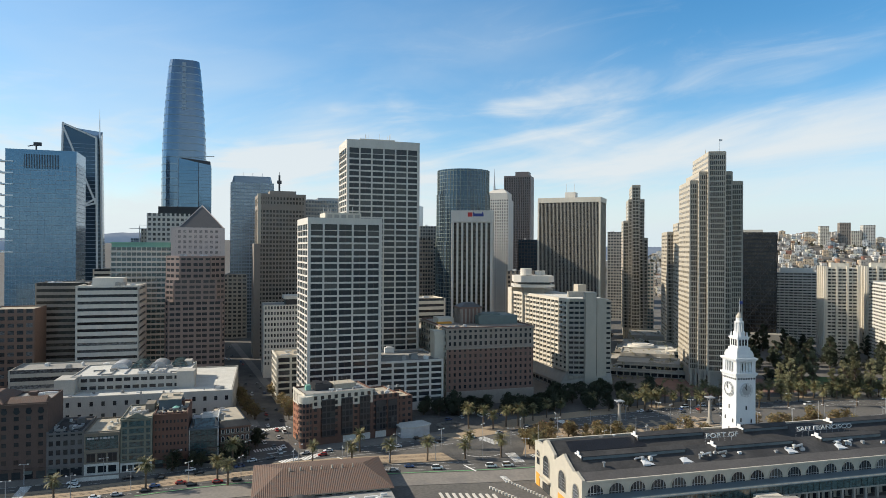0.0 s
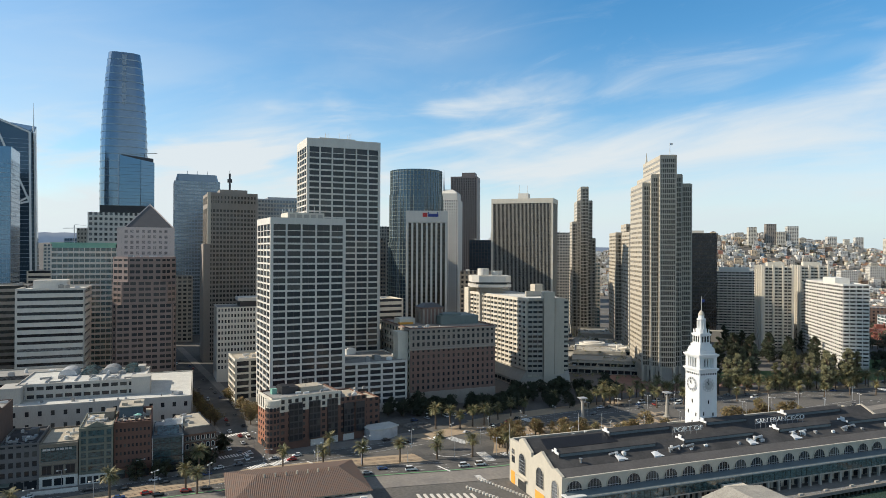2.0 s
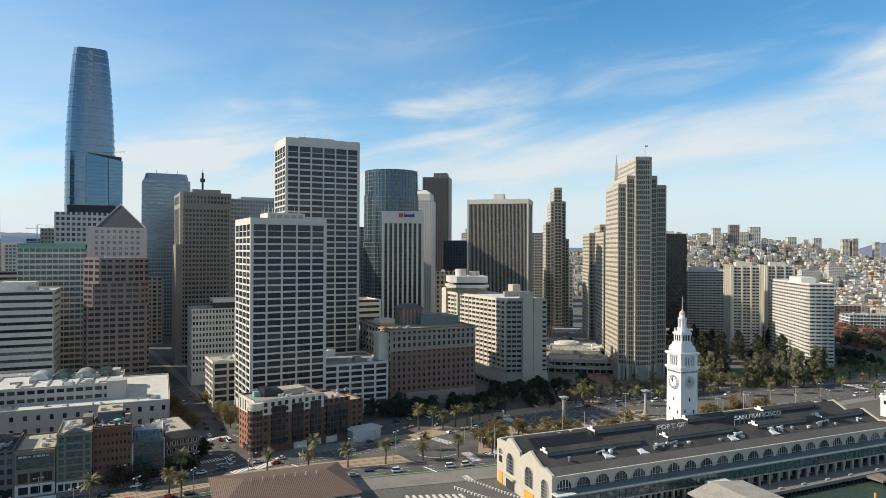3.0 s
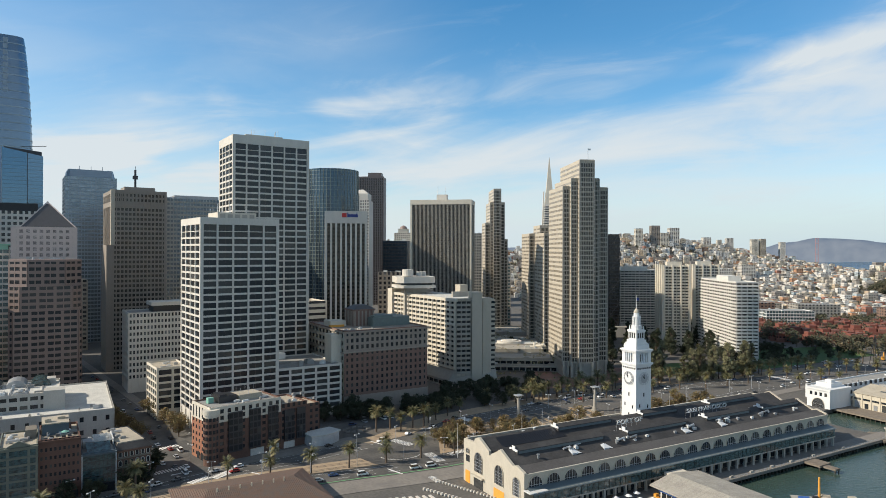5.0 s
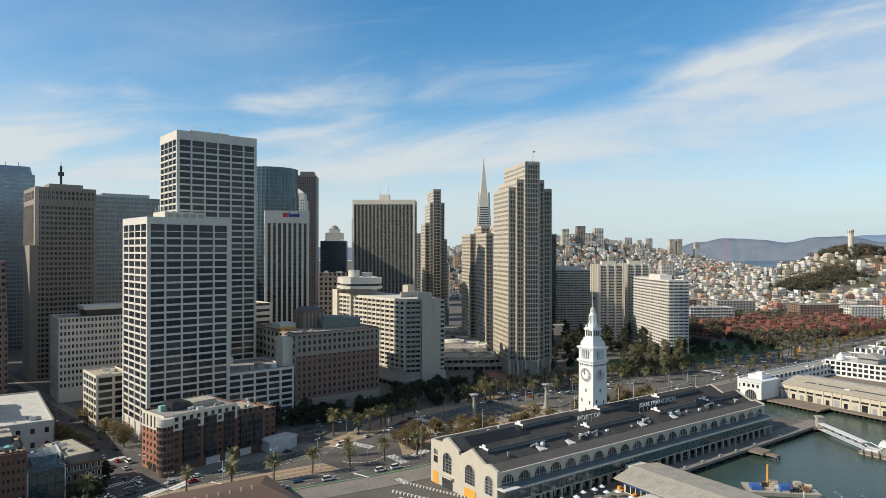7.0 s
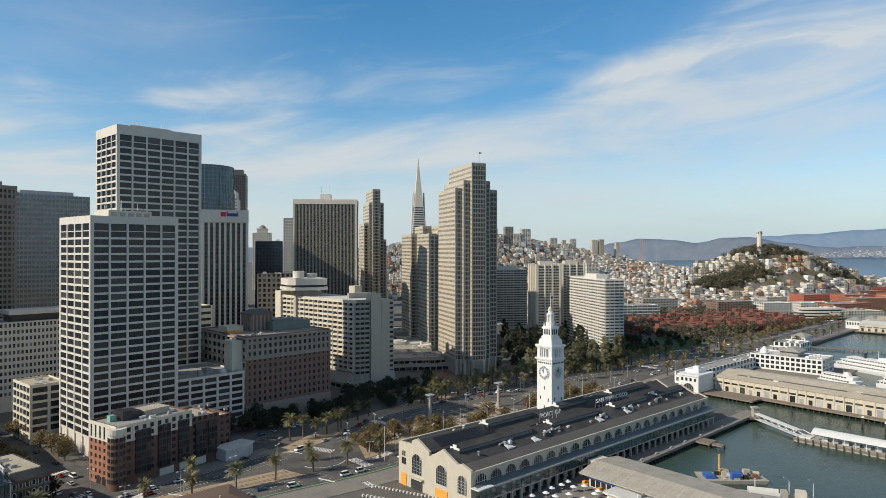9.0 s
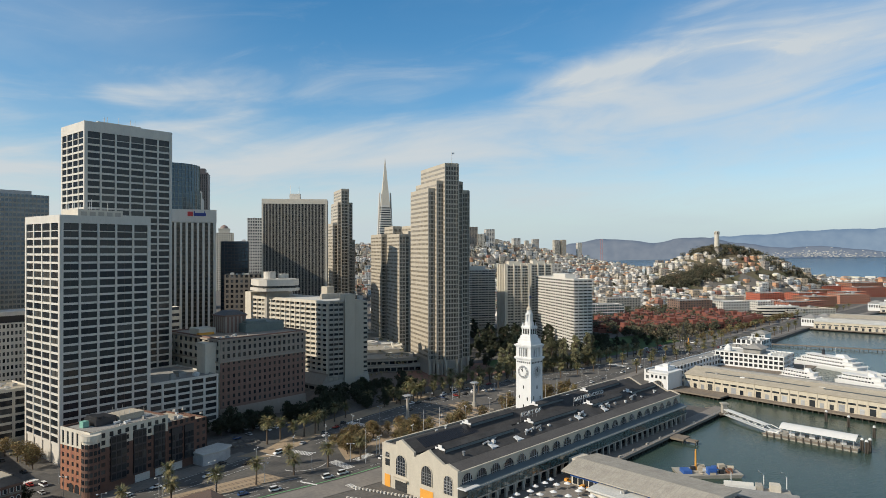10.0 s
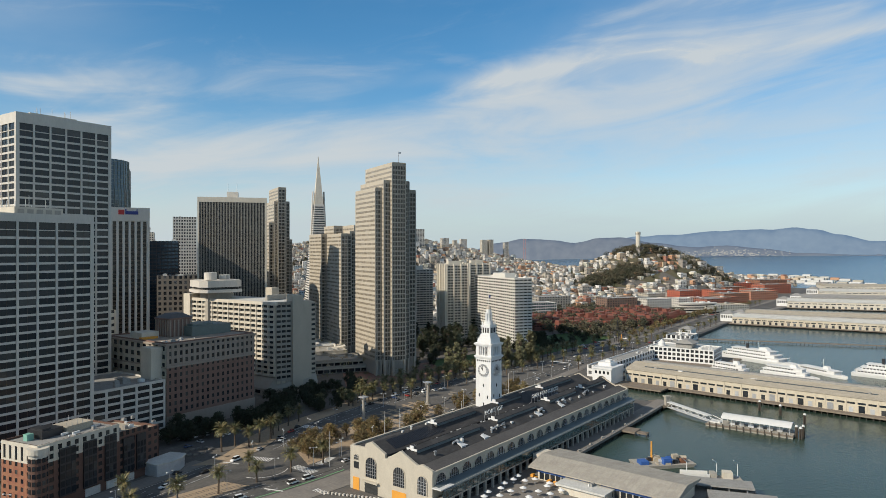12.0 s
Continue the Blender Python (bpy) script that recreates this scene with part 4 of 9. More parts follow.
def balcony_tower(name, label, x, y, yaw, w, d, h, floors, wall, bf, bl, seed, ribs=False):
    """Apartment tower with projecting balconies on each storey."""
    root = thing(name, label, "apartment tower", x, y, 0, yaw)
    shell(root, w, d, -2, h, wall, M["roof_white"])
    facade(root, w, d, 0, h, floors, {"F": bf, "L": bl}, wall, M["window_balcony"], pier=0.16, sill=0.46, proud=0.15, sp=0.5, base=3, top=1.5)
    fh = (h - 4.5) / floors
    for side, nb in (("F", bf), ("L", bl)):
        c, e, n, wd = FACES[side](w, d)
        for j in range(0, nb):
            if side == "L" and j % 2:
                continue
            mb = MB()
            for k in range(floors):
                z = 3 + k * fh
                s0, s1 = wd * (j + 0.12) / nb, wd * (j + 0.88) / nb
                mb.obox(c, e, n, s0, s1, 0.1, 1.6, z - 0.1, z + 0.15)
                mb.obox(c, e, n, s0, s1, 1.5, 1.62, z + 0.15, z + 1.1)
            part("balcony_joinery", mb, wall, root, kind="stuff")
    if ribs:
        for j in range(0, bf + 1, 2):
            part("bay_shaft", MB().box(w * j / bf - 0.9, -2.0, -2, w * j / bf + 0.9, 0.1, h + 1), wall, root)
        for j in range(0, bl + 1, 2):
            part("bay_shaft", MB().box(-2.4, d * j / bl - 1.4, -2, 0.1, d * j / bl + 1.4, h + 1), wall, root)
    part("roof_house", MB().box(w * 0.2, d * 0.3, h - 1, w * 0.8, d * 0.6, h + 4), wall, root)
    return root


balcony_tower("apartment_tower", "white apartment slab with rows of balconies", 489.9, 415.2, -31, 20, 97, 72.5, 22, M["bright_white"], 4, 22, 1)
balcony_tower("apartment_tower", "cream apartment tower with brown balcony stacks", 503.5, 512.5, NORTH, 26, 25, 85, 26, M["cream_conc"], 6, 6, 2, True)
balcony_tower("apartment_tower", "cream apartment tower with brown balcony stacks", 558.5, 519.5, NORTH, 26, 25, 85, 26, M["cream_conc"], 6, 6, 3, True)
balcony_tower("apartment_tower", "grey apartment slab half in shade", 540, 626, NORTH, 54, 24, 77, 24, M["white_conc"], 12, 5, 4)

# pyramid tower
pyr = thing("pyramid_tower", "tall white pyramid tower with pointed metal tip", "office tower", 627, 863, 0, NORTH)
sq = lambda r, z: [(-r, -r, z), (r, -r, z), (r, r, z), (-r, r, z)]
part("body", MB().loft([sq(21.5, -2), sq(7.2, 175)]), M["white_conc"], pyr)
part("tip", MB().loft([sq(7.0, 175), sq(0.25, 251)]), M["cream_conc"], pyr)
for sx in (-1, 1):
    part("wing", MB().loft([[(sx * 10, -3, 110), (sx * 13, -3, 110), (sx * 13, 3, 110), (sx * 10, 3, 110)], [(sx * 8, -3, 195), (sx * 9.5, -3, 195), (sx * 9.5, 3, 195), (sx * 8, 3, 195)]]), M["white_conc"], pyr)
rows = MB()
for k in range(44):
    z = 8 + k * 3.75
    r = 21.5 - (z + 2) * 14.3 / 177 + 0.06
    for a, b in (((-r, -r), (r, -r)), ((-r, r), (-r, -r))):
        nx, ny = (b[1] - a[1]) / (2 * r), -(b[0] - a[0]) / (2 * r)
        rows.obox(a, ((b[0] - a[0]) / (2 * r), (b[1] - a[1]) / (2 * r)), (nx, ny), 1.2, 2 * r - 1.2, -0.3, 0.12, z, z + 1.7)
part("window_rows", rows, M["window_far"], pyr, kind="stuff")

# round glass tower
round_tower = thing("office_tower", "round glass office tower with ribbed facets", "office tower", 199, 688, 0, 0)
N = 48
for zs, r in (((-2, 108), 29.5), ((108, 158), 28.6), ((158, 184), 27.8)):
    mb, ribs_mb = MB(), MB()
    ring = lambda z, rr: [(rr * math.cos(2 * math.pi * i / N), rr * math.sin(2 * math.pi * i / N), z) for i in range(N)]
    part("glass_drum", mb.loft([ring(zs[0], r), ring(zs[1], r)]), M["window_deep"], round_tower)
    for i in range(N):
        a = 2 * math.pi * i / N
        ribs_mb.rod((r * math.cos(a), r * math.sin(a), zs[0]), (r * math.cos(a), r * math.sin(a), zs[1]), 0.42, 4)
    z = zs[0] + 4
    while z < zs[1]:
        ribs_mb.loft([ring(z, r + 0.1), ring(z + 0.7, r + 0.1)])
        z += 3.9
    part("ribbing", ribs_mb, M["grey_green"], round_tower, kind="stuff")

block("office_tower", "tall dark brown granite tower with faceted bays", 404, 1128, NORTH, 46, 40, 232, 50, {"F": 14, "L": 12}, M["dark_granite"], M["window_bronze"], M["roof_grey"], "office tower", pier=0.45, sill=0.35, proud=1.3, sp=0.2, top=3, units=0)
crown = thing("rooftop_plant", "dark stepped crown on the granite tower", "building", 420, 1125, 232, NORTH)
part("block", MB().box(2, 4, -1, 26, 26, 8), M["dark_granite"], crown)
spire = thing("spire_tower", "white stone tower with twin thin spires", "office tower", 283, 868, 0, NORTH)
shell(spire, 32, 34, -2, 168, M["white_conc"], M["roof_grey"])
facade(spire, 32, 34, 0, 168, 42, {"F": 10, "L": 9}, M["white_conc"], M["window_far"], pier=0.5, sill=0.45, proud=0.2)
part("crown", MB().loft([sq(14, 0), sq(14, 10), sq(6, 16)]), M["white_conc"], spire, at=pose(16, 17, 167.5))
part("spire", MB().cyl(10, 10, 176, 212, 1.6, 0.15, 6).cyl(10, 10, 176, 190, 2.2, 1.2, 6), M["metal_grey"], spire)
block("office_tower", "white gridded concrete office tower in the distance", 470, 1020, NORTH, 34, 30, 154, 32, {"F": 9, "L": 8}, M["white_conc"], M["window_far"], M["roof_grey"], "office tower", pier=0.4, sill=0.45, proud=0.4)
block("office_tower", "dark glass office block between taller towers", 292, 764, NORTH, 30, 30, 112, 28, {"F": 8, "L": 6}, M["black_steel"], M["window_deep"], M["roof_grey"], "office tower", pier=0.2, sill=0.3)
block("office_tower", "narrow pale glass tower far behind", 172, 905, NORTH, 22, 30, 160, 40, {"F": 6, "L": 8}, M["alu"], M["window_blue"], M["roof_grey"], "office tower", pier=0.1, sill=0.25)
block("office_tower", "grey stone office tower in shadow", 176, 800, -10, 26, 30, 128, 30, {"F": 8, "L": 8}, M["grey_conc"], M["window_far"], M["roof_grey"], "office tower", pier=0.4, sill=0.4)
block("office_tower", "brown stone office tower in shadow", 145, 700, 4.5, 24, 30, 112, 26, {"F": 8, "L": 8}, M["brown_stone"], M["window_far"], M["roof_grey"], "office tower", pier=0.3, sill=0.4)
block("office_block", "pale banded office block behind the brick block", 96, 520, 4.5, 40, 30, 60, 13, {"F": 1, "L": 1}, M["cream_conc"], M["window_far"], M["roof_tan"], "building", pier=0.03, sill=0.55, proud=0.6)
block("office_block", "brown arched masonry block between towers", 232, 640, NORTH, 40, 30, 78, 16, {"F": 9, "L": 7}, M["brown_stone"], M["window_far"], M["roof_grey"], "building", pier=0.45, sill=0.4)
block("office_tower", "grey stepped office tower beside the dark slab", 330, 690, NORTH, 26, 30, 96, 24, {"F": 8, "L": 6}, M["grey_conc"], M["window_teal"], M["roof_grey"], "office tower", pier=0.3, sill=0.4)
block("office_tower", "white classical office tower in the far city", 395, 830, NORTH, 24, 24, 118, 28, {"F": 8, "L": 6}, M["cream_conc"], M["window_far"], M["roof_grey"], "office tower", pier=0.45, sill=0.45)
block("office_tower", "grey office tower far behind the stepped tower", 470, 870, NORTH, 32, 26, 126, 30, {"F": 8, "L": 6}, M["grey_conc"], M["window_far"], M["roof_grey"], "office tower", pier=0.35, sill=0.45)
block("office_tower", "dark sloped office block near the slim tower", 425, 720, NORTH, 22, 24, 84, 20, {"F": 6, "L": 6}, M["grey_conc"], M["window_teal"], M["roof_grey"], "office tower", pier=0.3, sill=0.45)

dome_t = block("office_tower", "cream stone tower with a small domed cap", 590, 1372, NORTH, 38, 34, 139, 30, {"F": 8, "L": 7}, M["cream_conc"], M["window_far"], M["roof_grey"], "office tower", pier=0.5, sill=0.5, units=0)
part("upper_tier", MB().box(8, 7, 138, 30, 27, 148).box(7, 6, 147, 31, 28, 148.6), M["cream_conc"], dome_t)
part("dome", MB().loft([[(19 + r * math.cos(math.pi * i / 8), 17 + r * math.sin(math.pi * i / 8), z) for i in range(16)] for z, r in ((148, 9), (152, 7.6), (155, 4.2), (156.6, 0.6))]), M["rose_stone"], dome_t)

# ---- the southern cluster ----
tall_c = thing("office_tower", "brown precast office tower with a rooftop mast", "office tower", -12.5, 623, 0, 5)
shell(tall_c, 41.3, 52, -2, 149.5, M["brown_stone"], M["roof_grey"])
facade(tall_c, 41.3, 52, 0, 149.5, 37, {"F": 14, "L": 18}, M["brown_stone"], M["window_bronze"], pier=0.30, sill=0.42, proud=0.5, sp=0.2, corner=2.8, top=3.0)
part("top_frieze", MB().box(1.2, -0.62, 136, 40.1, 0.1, 140).box(-0.62, 1.2, 136, 0.1, 51, 140), M["brown_stone"], tall_c)
for i in range(15):
    part("frieze_pier", MB().box(1.0 + i * 2.8, -0.95, 136, 1.9 + i * 2.8, -0.4, 148.5), M["brown_stone"], tall_c)
part("corner_pier", MB().box(-1.3, -1.3, 104, 1.6, 1.6, 149.6), M["tan_conc"], tall_c, "pale stone corner pier")
part("corner_bay", MB().box(-4.5, -1.0, -2, 0.4, 30, 104), M["brown_stone"], tall_c)
part("penthouse", MB().box(10, 8, 149, 34, 28, 153), M["brown_stone"], tall_c)
part("mast", MB().rod((19, 12, 153), (19, 12, 168), 0.9, 6).box(17, 11, 160, 21, 13, 163).rod((19, 12, 168), (19, 12, 171), 0.2), M["metal_dark"], tall_c)
grey_slab = block("office_tower", "grey office slab with blue-grey window bands", 26, 706, 3, 74, 34, 150, 36, {"F": 24, "L": 8}, M["grey_conc"], M["window_grey"], M["roof_grey"], "office tower", pier=0.25, sill=0.42, proud=0.5, units=5)
part("roof_house", MB().box(20, 4, 149, 62, 28, 153.5).box(8, 4, 149, 20, 20, 151.5), M["metal_grey"], grey_slab)
blue_t = block("office_tower", "blue glass tower with chamfered crown", -48.5, 818, 4, 49, 40, 177.5, 44, {"F": 16, "L": 12}, M["sill_metal"], M["window_mist"], M["roof_grey"], "office tower", pier=0.16, sill=0.34, proud=0.2, units=0)
part("crown", MB().loft([[(4, 1, 177), (45, 1, 177), (48, 5, 177), (48, 39, 177), (1, 39, 177), (1, 5, 177)], [(5, 2, 185.5), (44, 2, 185.5), (46, 6, 185.5), (46, 38, 185.5), (3, 38, 185.5), (3, 6, 185.5)]]), M["sill_metal"], blue_t)
for i in range(3):
    part("antenna", MB().rod((14 + i * 11, 8, 185), (14 + i * 11, 8, 190), 0.25, 5), M["metal_grey"], blue_t)
block("office_block", "white ten-storey office block with small square windows", -6.4, 527, 4, 60, 30, 56, 11, {"F": 26, "L": 8}, M["white_conc"], M["window_far"], M["roof_grey"], "building", pier=0.42, sill=0.45, proud=0.35, top=1.0, base=8, units=0)
pent = thing("rooftop_plant", "dark rooftop plant house with a pale brim", "building", 10, 533, 56, 4)
part("house", MB().box(0, 0, -1, 40, 18, 4), M["metal_dark"], pent)
part("brim", MB().box(-1.5, -1.5, 4, 41.5, 19.5, 6.5), M["white_conc"], pent)

notched = thing("office_tower", "rose granite office tower with notched corners", "office tower", -76, 517, 0, 4)
notch_plan = lambda g, o=0.0: [(g - o, -o), (41 - g + o, -o), (41 + o, g - o), (41 + o, 34 + o), (-o, 34 + o), (-o, g - o)]
for z0, z1, g in ((-2, 60, 2.2), (60, 76, 6.0), (76, 93, 10.0)):
    plan = notch_plan(g)
    part("storey_block", MB().prism(plan, z0, z1), M["rose_stone"], notched)
    bands_mb, piers_mb, panes_mb = MB(), MB(), MB()
    nfl = round((z1 - max(z0, 0)) / 4.05)
    for a, b in zip((plan[5], plan[0], plan[1], plan[4]), (plan[0], plan[1], plan[2], plan[5])):
        ln = math.hypot(b[0] - a[0], b[1] - a[1])
        ed = ((b[0] - a[0]) / ln, (b[1] - a[1]) / ln)
        nr = (ed[1], -ed[0])
        nb = max(1, round(ln / 4.6))
        for k in range(nfl):
            zb = max(z0, 0) + (z1 - max(z0, 0)) * k / nfl
            bands_mb.obox(a, ed, nr, 0, ln, 0, 0.45, zb, zb + 1.9)
            panes_mb.obox(a, ed, nr, 0.2, ln - 0.2, 0, 0.12, zb + 1.9, zb + 4.05)
        for i in range(nb + 1):
            wd = 0.9 if i % 2 == 0 else 0.35
            piers_mb.obox(a, ed, nr, max(0, ln * i / nb - wd), min(ln, ln * i / nb + wd), 0, 0.42, max(z0, 0), z1 - 0.1)
    part("sill_banding", bands_mb, M["rose_stone"], notched, kind="stuff")
    part("facade_frame", piers_mb, M["rose_stone"], notched)
    part("window_glazing", panes_mb, M["window"], notched, kind="stuff")
part("parapet", MB().prism(notch_plan(10, 0.4), 92.2, 93.6), M["rose_stone"], notched)
roof_clutter(notched, 8, 4, 34, 30, 93.4, 9, 207, M["metal_grey"], 3)
pyr_top = thing("office_tower", "pale pink stone tower with a dark pyramid roof", "office tower", -78, 560, 0, 4)
shell(pyr_top, 40, 38, -2, 116, M["pink_stone"], M["roof_grey"])
facade(pyr_top, 40, 38, 60, 116, 13, {"F": 10, "L": 9}, M["pink_stone"], M["window_pink"], pier=0.45, sill=0.45, proud=0.2, top=2, corner=6)
base_p = [(5, 0.6, 115.5), (39.6, 0.6, 115.5), (39.6, 37.4, 115.5), (5, 37.4, 115.5)]
part("pyramid_roof", MB().loft([base_p, [(22.0, 18.6, 134.5), (22.8, 18.6, 134.5), (22.8, 19.4, 134.5), (22.0, 19.4, 134.5)]]), M["slate"], pyr_top, "dark slate pyramid roof")
for q in base_p:
    part("hip_edge", MB().rod(q, (22.4, 19, 134.8), 0.5, 4), M["pink_stone"], pyr_top)
part("apex", MB().loft([[(20.6, 17.2, 133.2), (24.2, 17.2, 133.2), (24.2, 20.8, 133.2), (20.6, 20.8, 133.2)], [(22.3, 18.9, 135.6), (22.5, 18.9, 135.6), (22.5, 19.1, 135.6), (22.3, 19.1, 135.6)]]), M["pink_stone"], pyr_top)
strip = block("office_block", "white office block with dark horizontal window bands", -131, 505, 2, 39, 34, 73, 15, {"F": 1, "L": 1, "R": 1}, M["white_conc"], M["window_far"], M["roof_white"], "building", pier=0.02, sill=0.58, proud=0.7, sp=0.9, corner=1.0, top=1.2, units=5)
part("roof_house", MB().box(8, 8, 72, 28, 22, 78), M["white_conc"], strip)
green_top = block("office_block", "green glass office block with white bands", -124, 572, 3, 44, 36, 100, 24, {"F": 12, "L": 9}, M["white_conc"], M["window_teal"], M["copper"], "building", pier=0.10, sill=0.38, proud=0.3, units=0)
part("glass_crown", MB().box(0.5, 0.5, 99, 43.5, 30, 103).box(-0.6, -0.6, 103, 44.6, 31, 104), M["copper"], green_top, "green glazed crown")
gridded = block("office_block", "grey gridded office tower with a black roof screen", -112, 656, 4, 52, 30, 131.5, 29, {"F": 13, "L": 8}, M["white_conc"], M["window_far"], M["roof_dark"], "office tower", pier=0.4, sill=0.45, proud=0.4)
part("roof_screen", MB().box(9, 2, 130, 46, 28, 138), M["black_steel"], gridded, "black rooftop plant screen")
block("office_block", "brown banded office block with pale stair shaft", -164, 530, 2, 34, 30, 74, 17, {"F": 1, "L": 1}, M["brown_stone"], M["window_bronze"], M["roof_grey"], "building", pier=0.03, sill=0.5, proud=0.3)
block("office_block", "brown brick office block with window bands", -200, 500, 2, 44, 30, 58, 12, {"F": 8, "L": 6}, M["brick_brown"], M["window_far"], M["roof_tan"], "building", pier=0.3, sill=0.45)
block("office_block", "white punched-window office block at the edge", -232, 470, 2, 36, 30, 60, 14, {"F": 10, "L": 6}, M["white_conc"], M["window_far"], M["roof_grey"], "building", pier=0.4, sill=0.45)
block("office_block", "pale low office block behind the warehouse", -150, 440, 2, 60, 26, 27, 6, {"F": 1, "L": 1, "R": 1}, M["grey_conc"], M["window_far"], M["roof_grey"], "building", pier=0.02, sill=0.5)

block("office_tower", "white gridded apartment tower far behind", -196, 905, 3, 26, 24, 104, 26, {"F": 7, "L": 6}, M["white_conc"], M["window_mist"], M["roof_grey"], "apartment tower", pier=0.35, sill=0.4)
block("office_tower", "blue glass slab far behind the green block", -184, 960, 3, 24, 24, 112, 26, {"F": 8, "L": 6}, M["sill_metal"], M["window_blue"], M["roof_grey"], "office tower", pier=0.12, sill=0.3)
block("office_block", "grey stepped masonry tower with a small cupola block", -152, 850, 3, 40, 30, 122, 26, {"F": 12, "L": 8}, M["grey_conc"], M["window_far"], M["roof_grey"], "office tower", pier=0.5, sill=0.5)
block("office_block", "pale low office block behind the banded block", -172, 720, 3, 50, 40, 78, 17, {"F": 1, "L": 1}, M["cream_conc"], M["window_far"], M["roof_grey"], "building", pier=0.03, sill=0.55, proud=0.5)
crane = thing("tower_crane", "thin steel tower crane far away", "crane", -168, 930, 0, 8)
part("mast", MB().rod((0, 0, 0), (0, 0, 128), 0.7, 4), M["metal_grey"], crane)
part("jib", MB().rod((-12, 0, 124), (34, 0, 125.5), 0.5, 4).rod((0, 0, 129), (30, 0, 125.6), 0.2, 4), M["metal_grey"], crane)

# glass tower with stacked terraces
park = thing("glass_tower", "blue glass tower with projecting terraces", "office tower", -217, 626, 0, 4)
part("core", MB().box(0.6, 0.6, -2, 52.4, 39.4, 172), M["window_blue"], park)
facade(park, 53, 40, 0, 172, 44, {"F": 20, "R": 14, "L": 14}, M["sill_metal"], M["window_blue"], pier=0.05, sill=0.10, proud=0.12, base=2)
part("crown_screen", MB().box(0, 0, 172, 53, 0.5, 182).box(0, 39.5, 172, 53, 40, 182).box(0, 0.5, 172, 0.5, 39.5, 182).box(52.5, 0.5, 172, 53, 39.5, 182), M["window_blue"], park)
louv = MB()
for i in range(22):
    louv.box(14 + i * 1.2, -0.25, 166, 14.5 + i * 1.2, 0.05, 178)
part("louvres", louv, M["metal_dark"], park)
for k in range(9):
    part("terrace", MB().box(-4.5, -1.0, 95 + k * 9.5, 6, 8, 96 + k * 9.5).box(-4.5, -1.0, 96 + k * 9.5, -4.2, 8, 97.2 + k * 9.5), M["alu"], park)
part("crane_arm", MB().rod((18, 20, 172), (18, 20, 189), 0.7).rod((18, 20, 189), (12, 18, 187), 0.5).box(16, 19, 188, 22, 21, 191), M["metal_dark"], park)

braced = thing("glass_tower", "faceted glass tower with a diagonal frame and spire", "office tower", -208, 741, 0, 6)
fr = lambda z, g: [(0 + g, g, z), (33 - g, g, z), (37 - g, 5 + g, z), (37 - g, 30 - g, z), (0 + g, 30 - g, z)]
part("glass_body", MB().loft([fr(-2, -3), fr(100, 0), fr(212, 2)]), M["window_deep"], braced)
part("roof_screen", MB().loft([[(2, 2, 212), (31, 2, 212), (35, 7, 212), (35, 28, 212), (2, 28, 212)], [(2, 2, 226), (31, 2, 214), (35, 7, 212.5), (35, 28, 222), (2, 28, 226)]]), M["window_deep"], braced)
for a, b in (((2, 1.6, 222), (32, 0.6, 145)), ((32, 0.6, 145), (0, -0.2, 135)), ((0, -0.2, 130), (33, 0.4, 150)), ((10, -0.4, 133), (-2, -1.6, 40)), ((32, 1.4, 212), (34.4, -1.2, 20)), ((2, 1.6, 226), (-1.8, -2, 20)), ((35.6, 6, 212), (38.5, 3.5, 20)), ((2, 1.6, 225), (32, 1.4, 212))):
    part("brace", MB().rod(a, b, 1.25, 4), M["metal_white"], braced)
part("spire", MB().cyl(34.5, 7, 205, 242, 1.0, 0.15, 6), M["alu"], braced)
bands = MB()
for k in range(50):
    z = 4 + k * 4.1
    g = -3 + min(z, 100) / 100 * 3 + max(0, z - 100) / 112 * 2 - 0.1
    bands.loft([fr(z, g), fr(z + 0.35, g)])
part("floor_banding", bands, M["sill_metal"], braced, kind="stuff")

# the tallest tower: rounded square, tapering to a crown
sales = thing("glass_tower", "tallest tower, curved glass with fine horizontal fins", "skyscraper", -104, 850, 0, 4.5)


def squircle(r, z, n=40, p=4.0):
    out_ = []
    for i in range(n):
        a = 2 * math.pi * (i + 0.5) / n
        c, s = math.cos(a), math.sin(a)
        k = r / ((abs(c) ** p + abs(s) ** p) ** (1 / p))
        out_.append((c * k, s * k, z))
    return out_


def taper(z):
    return 26.0 - 1.2 * (z / 190) - 7.6 * max(0.0, (z - 190) / 136) ** 1.9


part("glass_body", MB().loft([squircle(taper(z), z) for z in [-2] + list(range(20, 319, 12))]), M["window_pale"], sales)
fins = MB()
for k in range(38):
    z = 6 + k * 8.3
    fins.loft([squircle(taper(z) + 0.3, z), squircle(taper(z) + 0.3, z + 1.1)])
part("floor_banding", fins, M["window_mist"], sales, kind="stuff")
part("crown", MB().loft([squircle(taper(292) + 0.25, 292), squircle(taper(306) + 0.25, 306), squircle(taper(322), 322)]), M["window_pale"], sales, "paler translucent crown")
slot = MB()
for k in range(9):
    slot.box(-2.2, -taper(268 + k * 6) - 0.6, 262 + k * 6.5, 2.2, -taper(268 + k * 6) + 1.4, 267 + k * 6.5)
part("crown_slot", slot, M["sill_metal"], sales, kind="stuff")
mill = thing("glass_tower", "blue glass residential tower with slanted top", "apartment tower", -100.5, 768, 0, 4)
mill_plan = lambda z, o=0.0: [(-o, -o, z), (21, -1.6 - o, z), (34 + o, 2 - o, z), (34 + o, 34 + o, z), (-o, 34 + o, z)]
